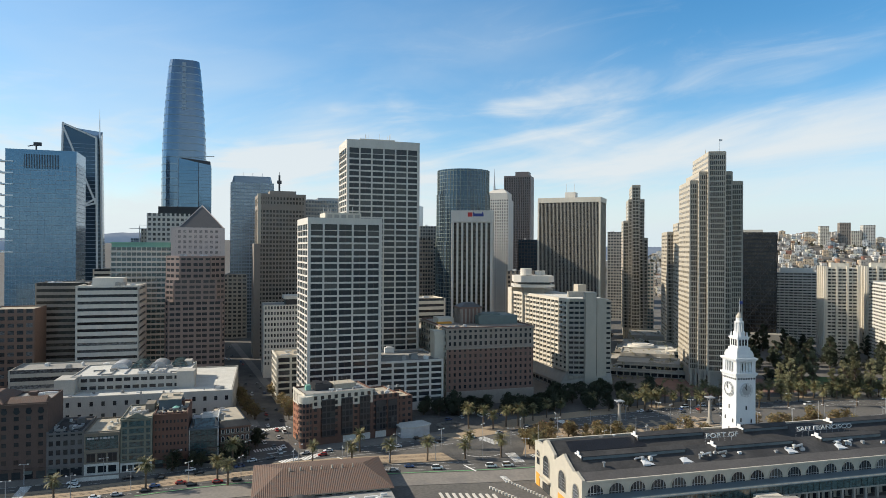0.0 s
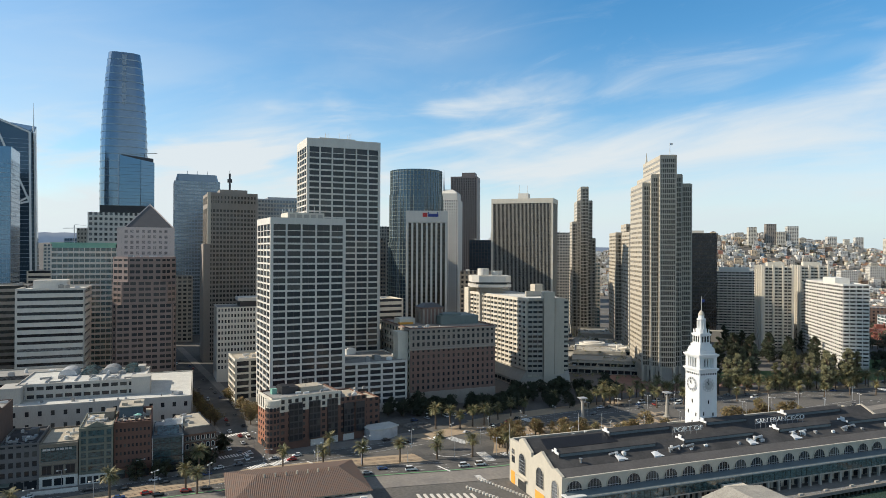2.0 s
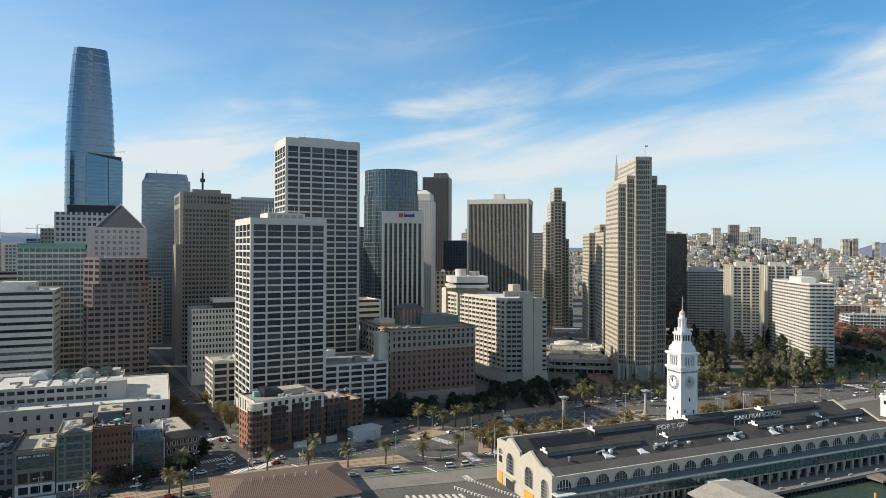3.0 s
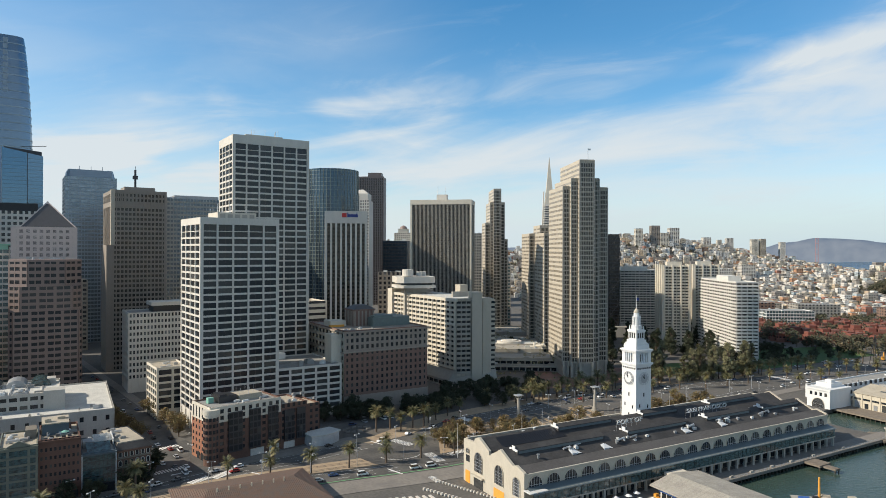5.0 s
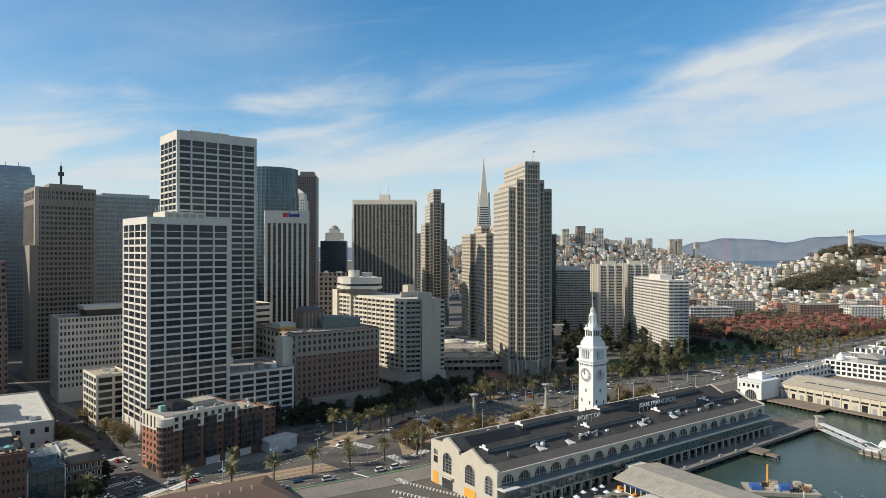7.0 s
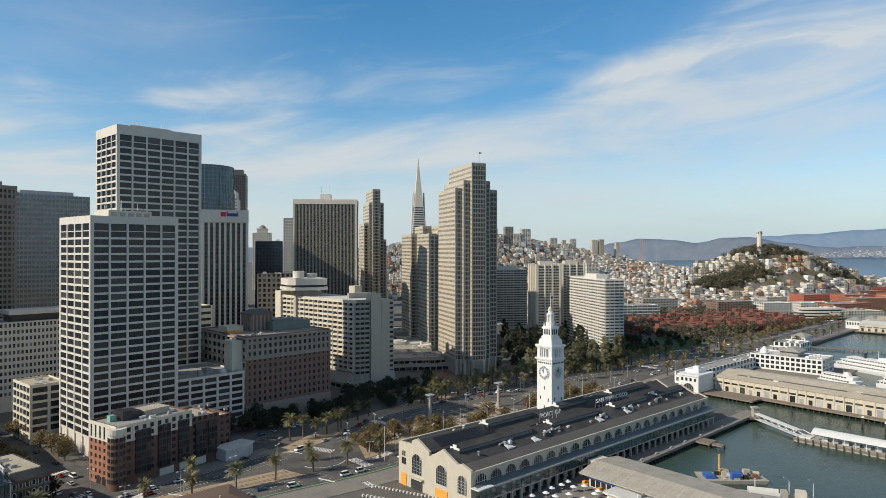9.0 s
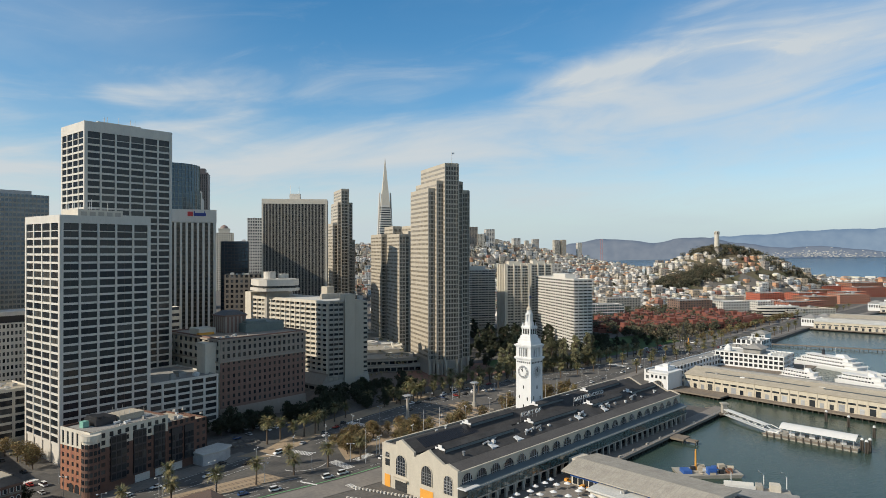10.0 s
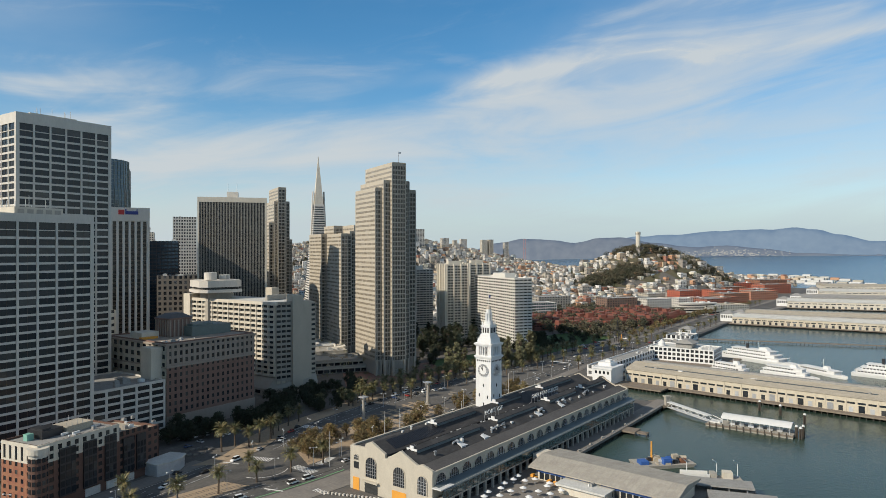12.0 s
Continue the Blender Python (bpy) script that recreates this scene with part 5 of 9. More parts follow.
part("glass_body", MB().loft([mill_plan(-2), [(0, 0, 197.5), (21, -1.6, 193.0), (34, 2, 191), (34, 34, 189), (0, 34, 196)]]), M["window_blue"], mill)
bands = MB()
for k in range(52):
    z = 4 + k * 3.6
    bands.loft([mill_plan(zz, 0.12) for zz in (z, z + 0.3)])
part("floor_banding", bands, M["window_grey"], mill, kind="stuff")
part("edge_fin", MB().rod((0.2, -0.3, 0), (0.2, -0.3, 197.5), 0.5, 4), M["sill_metal"], mill)
# Dark rod along the fold stands in for the joint's shadow.
part("shadow_joint", MB().rod((21, -1.7, 0), (21, -1.7, 193), 0.35, 4), M["metal_dark"], mill)
part("penthouse", MB().loft([[(2, 4, 188), (33, 4, 188), (33, 30, 188), (2, 30, 188)], [(2, 4, 198.5), (33, 5, 195.5), (33, 30, 195), (2, 30, 198)]]), M["metal_dark"], mill)
part("crane_jib", MB().rod((24, 10, 195), (24, 10, 201), 0.4, 4).rod((16, 10, 200.2), (37, 9, 202), 0.35, 4), M["metal_dark"], mill)

block("office_block", "grey office block closing the cross street", -88, 760, 4, 60, 30, 70, 16, {"F": 12, "L": 6}, M["grey_conc"], M["window_far"], M["roof_grey"], "building", pier=0.35, sill=0.45, units=2)

# ---- streets and pavements ----
def offset_line(pts, off):
    out_ = []
    for i, p in enumerate(pts):
        a, b = Vector(pts[max(0, i - 1)]), Vector(pts[min(len(pts) - 1, i + 1)])
        t = (b - a).normalized()
        out_.append((p[0] - t.y * off, p[1] + t.x * off))
    return out_


def smooth_line(pts, n=6):
    out_ = []
    for i in range(len(pts) - 1):
        p0, p1, p2, p3 = (Vector(pts[max(0, min(len(pts) - 1, i + k))]) for k in (-1, 0, 1, 2))
        for j in range(n):
            t = j / n
            out_.append(tuple(0.5 * ((2 * p1) + (p2 - p0) * t + (2 * p0 - 5 * p1 + 4 * p2 - p3) * t * t + (3 * p1 - p0 - 3 * p2 + p3) * t ** 3)))
    return out_ + [tuple(pts[-1])]


def ribbon(pts, o0, o1, z, thick=0.12):
    """A strip of paving along a line, between two offsets."""
    a, b = offset_line(pts, o0), offset_line(pts, o1)
    n = len(a)
    v = [(x, y, z) for x, y in a] + [(x, y, z) for x, y in b] + [(x, y, z - thick) for x, y in a] + [(x, y, z - thick) for x, y in b]
    f = []
    for i in range(n - 1):
        f += [(i, i + 1, n + i + 1, n + i), (i, 2 * n + i, 2 * n + i + 1, i + 1), (n + i, n + i + 1, 3 * n + i + 1, 3 * n + i)]
    return MB().add(v, f)


CITY = smooth_line([(-260, 304), (-100, 304), (-40, 309), (10, 322), (60, 329), (110, 338), (165, 352), (270, 364), (340, 361), (454, 347), (660, 338), (960, 346), (1250, 331), (1900, 356)])
BAY = smooth_line([(-260, 287), (-100, 288), (-20, 299), (53, 296), (124, 290), (210, 302), (300, 314), (454, 326), (660, 320), (960, 328), (1250, 314), (1900, 338)])
MID = smooth_line([(-260, 295), (-100, 296), (-30, 305), (10, 311), (53, 310), (124, 304)])
MISSION = smooth_line([(6, 330), (-1, 360), (-12, 420), (-28, 520), (-44, 620), (-60, 720)])
STEUART = smooth_line([(-8, 378), (30, 376), (76, 384), (108, 388)])
solid("road", ribbon(CITY, -6.5, 6.5, 0.05), M["asphalt"], "dark asphalt boulevard lanes on the city side", "road", kind="structure")
solid("road", ribbon(BAY, -6.5, 6.5, 0.055), M["asphalt"], "dark asphalt boulevard lanes on the bay side", "road", kind="structure")
solid("road", ribbon(MISSION, -18, 8.5, 0.06), M["asphalt"], "asphalt cross street between the blocks", "road", kind="structure")
solid("road", ribbon(STEUART, -6, 6, 0.065), M["asphalt"], "asphalt side street behind the brick hotel", "road", kind="structure")
solid("pavement", ribbon(MID, -6, 6.5, 0.17), M["sand_paving"], "sandy tramway median with kerb", "pavement", kind="structure")
solid("pavement", ribbon([p for p in BAY if p[0] < 135], -22, -7.5, 0.16), M["paving"], "broad waterfront pavement", "pavement", kind="structure")
solid("pavement", ribbon([p for p in CITY if p[0] < -4], 7, 16, 0.15), M["paving"], "pavement before the shop row", "pavement", kind="structure")
solid("pavement", ribbon([p for p in CITY if 12 < p[0] < 100], 7, 17, 0.15), M["paving"], "pavement before the brick hotel", "pavement", kind="structure")
solid("pavement", ribbon([p for p in MISSION if p[1] > 385], 0.5, 9, 0.15), M["paving"], "pavement along the cross street", "pavement", kind="structure")
solid("pavement", ribbon([p for p in MISSION if p[1] > 440], -24, -18, 0.15), M["paving"], "pavement along the cross street", "pavement", kind="structure")
solid("pavement", ribbon([p for p in CITY if 130 < p[0] < 520], 8, 20, 0.14), M["sand_paving"], "sandy palm-lined promenade", "pavement", kind="structure")
solid("pavement", ribbon([p for p in CITY if 520 <= p[0] < 1500], 8, 16, 0.14), M["paving"], "pavement along the boulevard", "pavement", kind="structure")
solid("pavement", ribbon([p for p in BAY if 300 < p[0] < 1500], -16, -8, 0.14), M["paving"], "pavement before the piers", "pavement", kind="structure")
solid("pavement", MB().prism([(84, 345), (104, 348), (150, 372), (168, 366), (120, 340), (96, 334)], 0.02, 0.2), M["sand_paving"], "sandy traffic island with palms", "pavement", kind="structure")
solid("pavement", MB().prism([(118, 302), (160, 306), (178, 330), (150, 334), (128, 322)], 0.02, 0.2), M["sand_paving"], "sandy island with plane trees", "pavement", kind="structure")
solid("road", MB().prism([(80, 318), (84, 302), (104, 289), (132, 288), (147, 304), (130, 322), (122, 340), (97, 334)], 0.02, 0.186), M["asphalt"], "dark asphalt junction crossed by the tram rails", "road", kind="structure")
solid("plaza", MB().prism([(243, 404), (292, 460), (345, 452), (405, 420), (385, 392), (300, 392)], 0.02, 0.14), M["red_paving"], "red brick plaza under the towers", "pavement", kind="structure")
solid("lawn", MB().prism([(352, 400), (420, 392), (455, 372), (480, 385), (440, 430), (380, 440)], 0.02, 0.25), M["grass"], "green park lawn", "lawn", kind="structure")
solid("lawn", MB().prism([(470, 375), (640, 372), (660, 430), (560, 450), (500, 420)], 0.02, 0.22), M["grass"], "dark green park strip", "lawn", kind="structure")
solid("pier_deck", MB().prism([(62.2, 140.2), (205.9, 140.2), (205.9, 212.9), (205.9, 218), (108, 218), (62.2, 240)], 0.02, 0.12), M["paving"], "concrete ferry plaza deck", "deck", kind="structure")

# banded paving, low walls and planters of the ferry plaza
bands, walls = MB(), MB()
for k in range(13):
    x = 150 + k * 7.4
    bands.prism([(x, 307 + k * 0.7), (x + 2.6, 307 + k * 0.7), (x + 7.6, 342 + k * 0.5), (x + 5.0, 342 + k * 0.5)], 0.02, 0.10)
for k in range(4):
    bands.prism([(150 + k * 1.2, 311 + k * 8), (248 + k * 1.2, 320 + k * 8), (248 + k * 1.2, 321.4 + k * 8), (150 + k * 1.2, 312.4 + k * 8)], 0.02, 0.11)
rw = random.Random(83)
for k in range(34):
    x, y = rw.uniform(152, 300), rw.uniform(306, 344)
    if (x - 189) ** 2 + (y - 335) ** 2 < 30 or (x - 245) ** 2 + (y - 332) ** 2 < 30:
        continue
    m = pose(x, y, 0.1, 0, 0, rw.choice((8, 98)))
    ln = rw.uniform(2, 9)
    c = [m @ Vector(q) for q in ((0, 0, 0), (ln, 0, 0), (ln, 0.6, 0), (0, 0.6, 0))]
    walls.prism([(p.x, p.y) for p in c], 0.05, rw.uniform(0.5, 1.1))
for k in range(12):
    a = radians(30 * k)
    x, y = 98 + 7 * math.cos(a), 362 + 4.5 * math.sin(a)
    walls.box(x - 1.2, y - 0.5, 0.1, x + 1.2, y + 0.5, 1.0)
solid("plaza_banding", bands, M["sand_paving"], "pale paving bands across the ferry plaza", "paving", kind="stuff")
solid("plaza_walls", walls, M["paving"], "low concrete seat walls and planters on the plaza", "seat walls", kind="stuff")

marks = MB()


def zebra(x, y, yaw, n, length=4.0, w=0.6, gap=0.7):
    m = pose(x, y, 0.235, 0, 0, yaw)
    for i in range(n):
        c = [m @ Vector((i * (w + gap), s, 0)) for s in (0, length)] + [m @ Vector((i * (w + gap) + w, s, 0)) for s in (length, 0)]
        marks.add([tuple(p) for p in c] + [(p.x, p.y, p.z - 0.2) for p in c], [(0, 3, 2, 1), (0, 1, 5, 4), (1, 2, 6, 5), (2, 3, 7, 6), (3, 0, 4, 7)])


for xa, ya, xb, yb, n, ln in ((110.4, 305.9, 110.3, 291.3, 12, 5), (105.0, 334.0, 110.2, 320.7, 11, 5), (15.3, 317.7, 26.5, 324.8, 10, 4.5), (4.9, 315.7, 13.7, 320.4, 8, 4), (-6, 372.5, 8, 378, 11, 3.5), (-8, 336, 8, 340, 12, 4),
                              (168, 345, 165, 359, 10, 5), (450, 335, 451, 353, 14, 5), (100, 268, 100, 276, 6, 3), (-96, 296, -97, 310, 10, 4), (122, 297, 134, 300, 9, 4)):
    length = math.hypot(xb - xa, yb - ya)
    zebra(xa, ya, math.degrees(math.atan2(yb - ya, xb - xa)), n, ln, length / n * 0.5, length / n * 0.5)
for line, off in ((CITY, 6.0), (CITY, -6.0), (BAY, 6.0)):          # solid edge lines and stop bars
    pts = offset_line([p for p in line if -150 < p[0] < 420], off)
    edge_line = ribbon(pts, -0.08, 0.08, 0.105, 0.03)
    marks.add(edge_line.v, edge_line.f)
for x, y, yaw in ((86.0, 293.2, -72), (30, 319, -60), (96, 338, -70), (150, 350, -62), (-2, 332, 8)):
    zebra(x, y, yaw, 1, 0.6, 9.0, 0.0)
for k in range(15):                                                 # curving guide dashes through the junction
    a = radians(185 + k * 9)
    zebra(101 + 11 * math.cos(a), 312 + 9 * math.sin(a), math.degrees(a) + 90, 1, 0.35, 1.4, 0.0)
solid("road_marking", marks, M["paint_white"], "white striped pedestrian crossings", "road marking", kind="stuff")
lane = MB()
for line, offs in ((CITY, (-2.2, 2.2)), (BAY, (-2.2, 2.2))):
    for o in offs:
        pts = offset_line(line, o)
        for i in range(0, len(pts) - 1):
            a, b = Vector((*pts[i], 0)), Vector((*pts[i + 1], 0))
            length = (b - a).length
            t = (b - a).normalized()
            nrm = Vector((-t.y, t.x, 0)) * 0.09
            s = 0
            while s < length and a.x < 700:
                p, q = a + t * s, a + t * min(length, s + 3)
                lane.add([(*(p + nrm).xy, 0.09), (*(p - nrm).xy, 0.09), (*(q - nrm).xy, 0.09), (*(q + nrm).xy, 0.09)], [(0, 1, 2, 3)])
                s += 9
solid("lane_marking", lane, M["paint_white"], "dashed white lane lines", "road marking", kind="stuff")
solid("bike_lane", ribbon([p for p in BAY if -60 < p[0] < 128], -6.0, -5.3, 0.085, 0.02), M["paint_green"], "thin green bike lane line", "road marking", kind="structure")
tracks = MB()
for o in (-3.6, -2.1, 1.5, 3.0):
    r = ribbon(MID, o - 0.09, o + 0.09, 0.22, 0.05)
    tracks.add(r.v, r.f)
solid("tram_track", tracks, M["metal_dark"], "steel tram rails in the median", "rails", kind="structure")
stripe = MB()
for i in range(9):
    stripe.box(66 + i * 2.6, 243, 0.12, 67.1 + i * 2.6, 262 - i * 0.8, 0.5)
solid("plaza_bench", stripe, M["white_conc"], "pale parallel concrete strips on the ferry plaza", "paving", kind="stuff")
hoard = MB()
for i in range(26):
    hoard.box(88 + i * 0.75, 262 - i * 1.7, 0.1, 89.0 + i * 0.75, 262.9 - i * 1.7, 1.0)
    hoard.box(97 + i * 0.6, 270 - i * 1.6, 0.1, 97.8 + i * 0.6, 270.8 - i * 1.6, 0.9)
solid("barrier_row", hoard, M["white_conc"], "white barrier blocks round the plaza works", "barrier", kind="stuff")

# ---- the ferry hall with its clock tower ----
FX0, FX1, FY0, FY1 = 109.6, 304.5, 221.0, 265.6
hall = thing("ferry_hall", "long cream ferry hall with dark roofs and arched windows", "ferry terminal", FX0, FY0, 0, 0)
FL, FW = FX1 - FX0, FY1 - FY0
profile = [(0, 15.2), (5.4, 16.8), (7.6, 16.0), (14.6, 19.2), (16.2, 20.2), (17.8, 19.2), (22.4, 16.6), (23, 16.6), (23.2, 15.6), (24.5, 15.6), (24.6, 17.2), (32.6, 21.0), (35.6, 19.6), (36, 18.0), (44.6, 17.6)]


def profile_slab(x0, x1, up=0.0):
    n = len(profile)
    v = [(x0, y, z + up) for y, z in profile] + [(x0, FW, 0.0), (x0, 0, 0.0)] + [(x1, y, z + up) for y, z in profile] + [(x1, FW, 0.0), (x1, 0, 0.0)]
    k = n + 2
    return MB().add(v, [tuple(range(k)), tuple(range(2 * k - 1, k - 1, -1))] + [(i, k + i, k + (i + 1) % k, (i + 1) % k) for i in range(k)])


part("end_wall", profile_slab(0, 1.2, 0.55), M["ferry_wall"], hall)
part("end_wall", profile_slab(FL - 1.2, FL, 0.55), M["ferry_wall"], hall)
part("long_wall", MB().box(1.2, 0, 0, FL - 1.2, 1.0, 15.0).box(1.2, FW - 1, 0, FL - 1.2, FW, 18.4), M["ferry_wall"], hall)
part("coping", MB().box(-0.2, -0.35, 14.7, FL + 0.2, 0.5, 15.3), M["ferry_wall"], hall)
for (ya, za), (yb, zb) in zip(profile, profile[1:]):
    mat = M["roof_dark"] if ya > 0 else M["roof_brown"]
    t = 0.25
    part("roof_slope", MB().add([(1.2, ya, za), (FL - 1.2, ya, za), (FL - 1.2, yb, zb), (1.2, yb, zb), (1.2, ya, za - t), (FL - 1.2, ya, za - t), (FL - 1.2, yb, zb - t), (1.2, yb, zb - t)],
                                [(0, 1, 2, 3), (7, 6, 5, 4), (0, 4, 5, 1), (2, 6, 7, 3), (1, 5, 6, 2), (0, 3, 7, 4)]), mat, hall)
for mx0, mx1, my, mz in ((6, 52, 15.2, 19.0), (66, 104, 15.2, 19.0), (118, 150, 15.2, 19.0), (160, 190, 15.2, 19.0), (40, 72, 31.5, 20.2), (92, 116, 31.5, 20.2), (140, 176, 31.5, 20.2)):
    mb = MB().add([(mx0, my - 2.4, mz - 1.6), (mx1, my - 2.4, mz - 1.6), (mx1, my - 2.4, mz + 1.1), (mx0, my - 2.4, mz + 1.1), (mx0, my, mz + 2.3), (mx1, my, mz + 2.3), (mx0, my + 2.4, mz + 1.1), (mx1, my + 2.4, mz + 1.1), (mx0, my + 2.4, mz - 1.6), (mx1, my + 2.4, mz - 1.6)],
                  [(0, 1, 2, 3), (3, 2, 5, 4), (4, 5, 7, 6), (6, 7, 9, 8), (0, 3, 4, 6, 8), (1, 9, 7, 5, 2)])
    part("roof_monitor", mb, M["roof_dark"], hall, "dark roof monitor")
    part("monitor_glazing", MB().box(mx0 + 0.6, my - 2.46, mz - 0.2, mx1 - 0.6, my - 2.36, mz + 0.8).box(mx0 + 0.6, my + 2.36, mz - 0.2, mx1 - 0.6, my + 2.46, mz + 0.8), M["gallery_metal"], hall, "blue-grey clerestory strip")
    part("monitor_gable", MB().box(mx0 - 0.35, my - 2.7, mz + 0.7, mx0 - 0.02, my + 2.7, mz + 1.5).box(mx0 - 0.35, my - 1.0, mz + 1.5, mx0 - 0.02, my + 1.0, mz + 2.6), M["tower_white"], hall)
for i in range(40):
    part("clerestory_pane", MB().box(4 + i * 4.7, 24.35, 15.9, 7.4 + i * 4.7, 24.58, 17.0), M["window"], hall)
for i in range(30):
    part("solar_panel", MB().add([(8 + i * 1.15, 26.0, 17.98), (9.05 + i * 1.15, 26.0, 17.98), (9.05 + i * 1.15, 31.6, 20.64), (8 + i * 1.15, 31.6, 20.64), (8 + i * 1.15, 26.0, 17.86), (9.05 + i * 1.15, 26.0, 17.86), (9.05 + i * 1.15, 31.6, 20.5), (8 + i * 1.15, 31.6, 20.5)], [(0, 1, 2, 3), (0, 4, 5, 1), (1, 5, 6, 2), (2, 6, 7, 3), (3, 7, 4, 0)]), M["black_steel"], hall)
rnd = random.Random(5)
for i in range(64):
    x = rnd.choice((18, 30, 47, 55, 70, 88, 100, 125, 133, 150, 168, 180)) + rnd.uniform(-5, 5)
    row, z = rnd.choice(((9.6, 16.9), (10.5, 17.3), (23.8, 15.6), (23.8, 15.6), (40, 17.8)))
    mb = MB()
    if rnd.random() < 0.5:
        s = rnd.uniform(0.5, 1.1)
        mb.box(x, row - s / 2, z - 0.4, x + s * rnd.uniform(1, 2), row + s / 2, z + rnd.uniform(0.4, 1.1))
    elif rnd.random() < 0.5:
        mb.cyl(x, row, z - 0.4, z + 1.4, 0.45, n=8).cyl(x, row, z + 1.4, z + 1.7, 0.7, n=8)
    else:
        mb.rod((x, row, z + 0.5), (x + rnd.uniform(2, 4), row + rnd.uniform(-1, 1), z + 0.5), 0.25, 6).rod((x, row, z - 0.3), (x, row, z + 0.5), 0.25, 6)
    part("roof_vent", mb, rnd.choice((M["metal_white"], M["metal_grey"], M["metal_white"])), hall)
for i in range(34):
    x = 8 + i * 5.4 + rnd.uniform(-1.6, 1.6)
    part("valley_vent", MB().cyl(x, 23.9, 15.4, 16.6 + rnd.uniform(0, 0.8), 0.32, n=7).cyl(x, 23.9, 16.9, 17.4, 0.5, n=7) if i % 3 else MB().box(x - 0.7, 23.3, 15.4, x + 0.9, 24.4, 16.7), rnd.choice((M["metal_white"], M["metal_grey"], M["metal_dark"])), hall)
for cx in (33, 62, 101, 127, 158):
    for k in range(6):
        x, y = cx + rnd.uniform(-4, 5), 11.2 + rnd.uniform(-1.6, 1.4)
        s = rnd.uniform(0.35, 0.8)
        if k % 3 == 2:
            part("roof_duct", MB().rod((x - 2, y, 18.3), (x + 2.4, y + 0.8, 18.6), 0.4, 7).rod((x + 2.4, y + 0.8, 18.6), (x + 2.4, y + 0.8, 17.0), 0.4, 7), M["metal_grey"], hall)
        else:
            part("roof_unit", MB().box(x - s, y - s, 16.9, x + s, y + s, 17.9 + s).cyl(x, y, 17.9 + s, 18.2 + s, s * 0.6, n=9), rnd.choice((M["metal_white"], M["metal_grey"], M["metal_dark"])), hall)
for x, y, z in ((47, 8.5, 16.4), (97, 9, 16.6), (122, 9, 16.6), (30, 9, 16.6)):
    part("roof_hatch", MB().add([(x, y - 1.2, z), (x + 5, y - 1.2, z), (x + 2, y + 1.4, z + 1.6), (x, y + 1.4, z + 1.2)], [(0, 1, 2, 3), (3, 2, 1, 0)]).box(x, y - 1.3, z - 0.3, x + 3, y - 1.1, z + 0.4), M["tower_white"], hall)


def arch_pts(w, h, n=9):
    r = w / 2
    return [(-r, 0), (r, 0)] + [(r * math.cos(math.pi * i / n), h - r + r * math.sin(math.pi * i / n)) for i in range(n + 1)]


def arch_window(parent, m, w, h, bars=3, rows=2, frame_mat=None, name="arched_window"):
    """Arched opening: dark pane, moulded rim and glazing bars, lying in the local xz plane and facing -y."""
    pts = arch_pts(w, h)
    n = len(pts)
    v = [(x, 0, z) for x, z in pts] + [(x, -0.12, z) for x, z in pts]
    pane = part(name, MB().add(v, [tuple(range(n - 1, -1, -1)), tuple(range(n, 2 * n))] + [(i, (i + 1) % n, n + (i + 1) % n, n + i) for i in range(n)]), M["window"], parent, at=m)
    bar = MB()
    for i in range(1, bars + 1):
        x = -w / 2 + w * i / (bars + 1)
        top = h - w / 2 + math.sqrt(max(0, (w / 2) ** 2 - x * x))
        bar.box(x - 0.07, -0.24, 0, x + 0.07, -0.1, top)
    for j in range(1, rows + 1):
        z = (h - w / 2) * j / rows
        bar.box(-w / 2, -0.25, z - 0.07, w / 2, -0.1, z + 0.07)
    part("glazing_bar", bar, frame_mat or M["metal_grey"], pane)
    rim = MB()
    arc = pts[1:] + [pts[0]]
    for a, b in zip(arc, arc[1:]):
        rim.rod((a[0], -0.12, a[1]), (b[0], -0.12, b[1]), 0.2, 4)
    part("window_rim", rim, M["ferry_wall"], pane)
    return pane


face_w = lambda y, z: pose(-0.05, y, z, 0, 0, -90)
for y, w, h, z in ((32.4, 6.2, 8.6, 6.6), (17.0, 6.2, 8.0, 6.2), (5.0, 4.8, 7.4, 5.6)):
    arch_window(hall, face_w(y, z), w, h, 5, 4)
arch_window(hall, face_w(41, 12.6), 2.6, 2.4, 1, 1)
part("window", MB().box(-0.15, 39.6, 9.0, 0.05, 42.4, 11.8), M["window"], hall)
for y, w, h in ((41, 3.6, 5.2), (17, 7.4, 4.2), (4.6, 4.6, 3.6)):
    pane = part("door", MB().box(-0.2, y - w / 2, 0, 0.02, y + w / 2, h), M["orange"], hall, "orange-painted closed door")
part("door", MB().box(-0.2, 28.8, 0, 0.02, 36, 4.6), M["window"], hall, "glazed entrance door")
part("door_canopy", MB().box(-1.4, 28, 4.7, 0, 36.8, 5.3), M["ferry_wall"], hall)
for i in range(22):
    arch_window(hall, pose(5.2 + i * 8.72, -0.03, 10.1), 6.6, 4.0, 4, 1)
part("gallery_roof", MB().add([(1, -4.8, 9.0), (FL, -4.8, 9.0), (FL, -0.1, 10.2), (1, -0.1, 10.2), (1, -4.8, 8.7), (FL, -4.8, 8.7)], [(0, 1, 2, 3), (0, 4, 5, 1), (3, 2, 5, 4)]), M["gallery_metal"], hall, "sloping blue-grey gallery roof")
gal = part("gallery", MB().box(1, -4.2, 8.6, FL, 0.2, 9.2).box(1, -4.2, 4.4, FL, 0.2, 5.0), M["grey_conc"], hall, "grey glazed gallery along the water side")
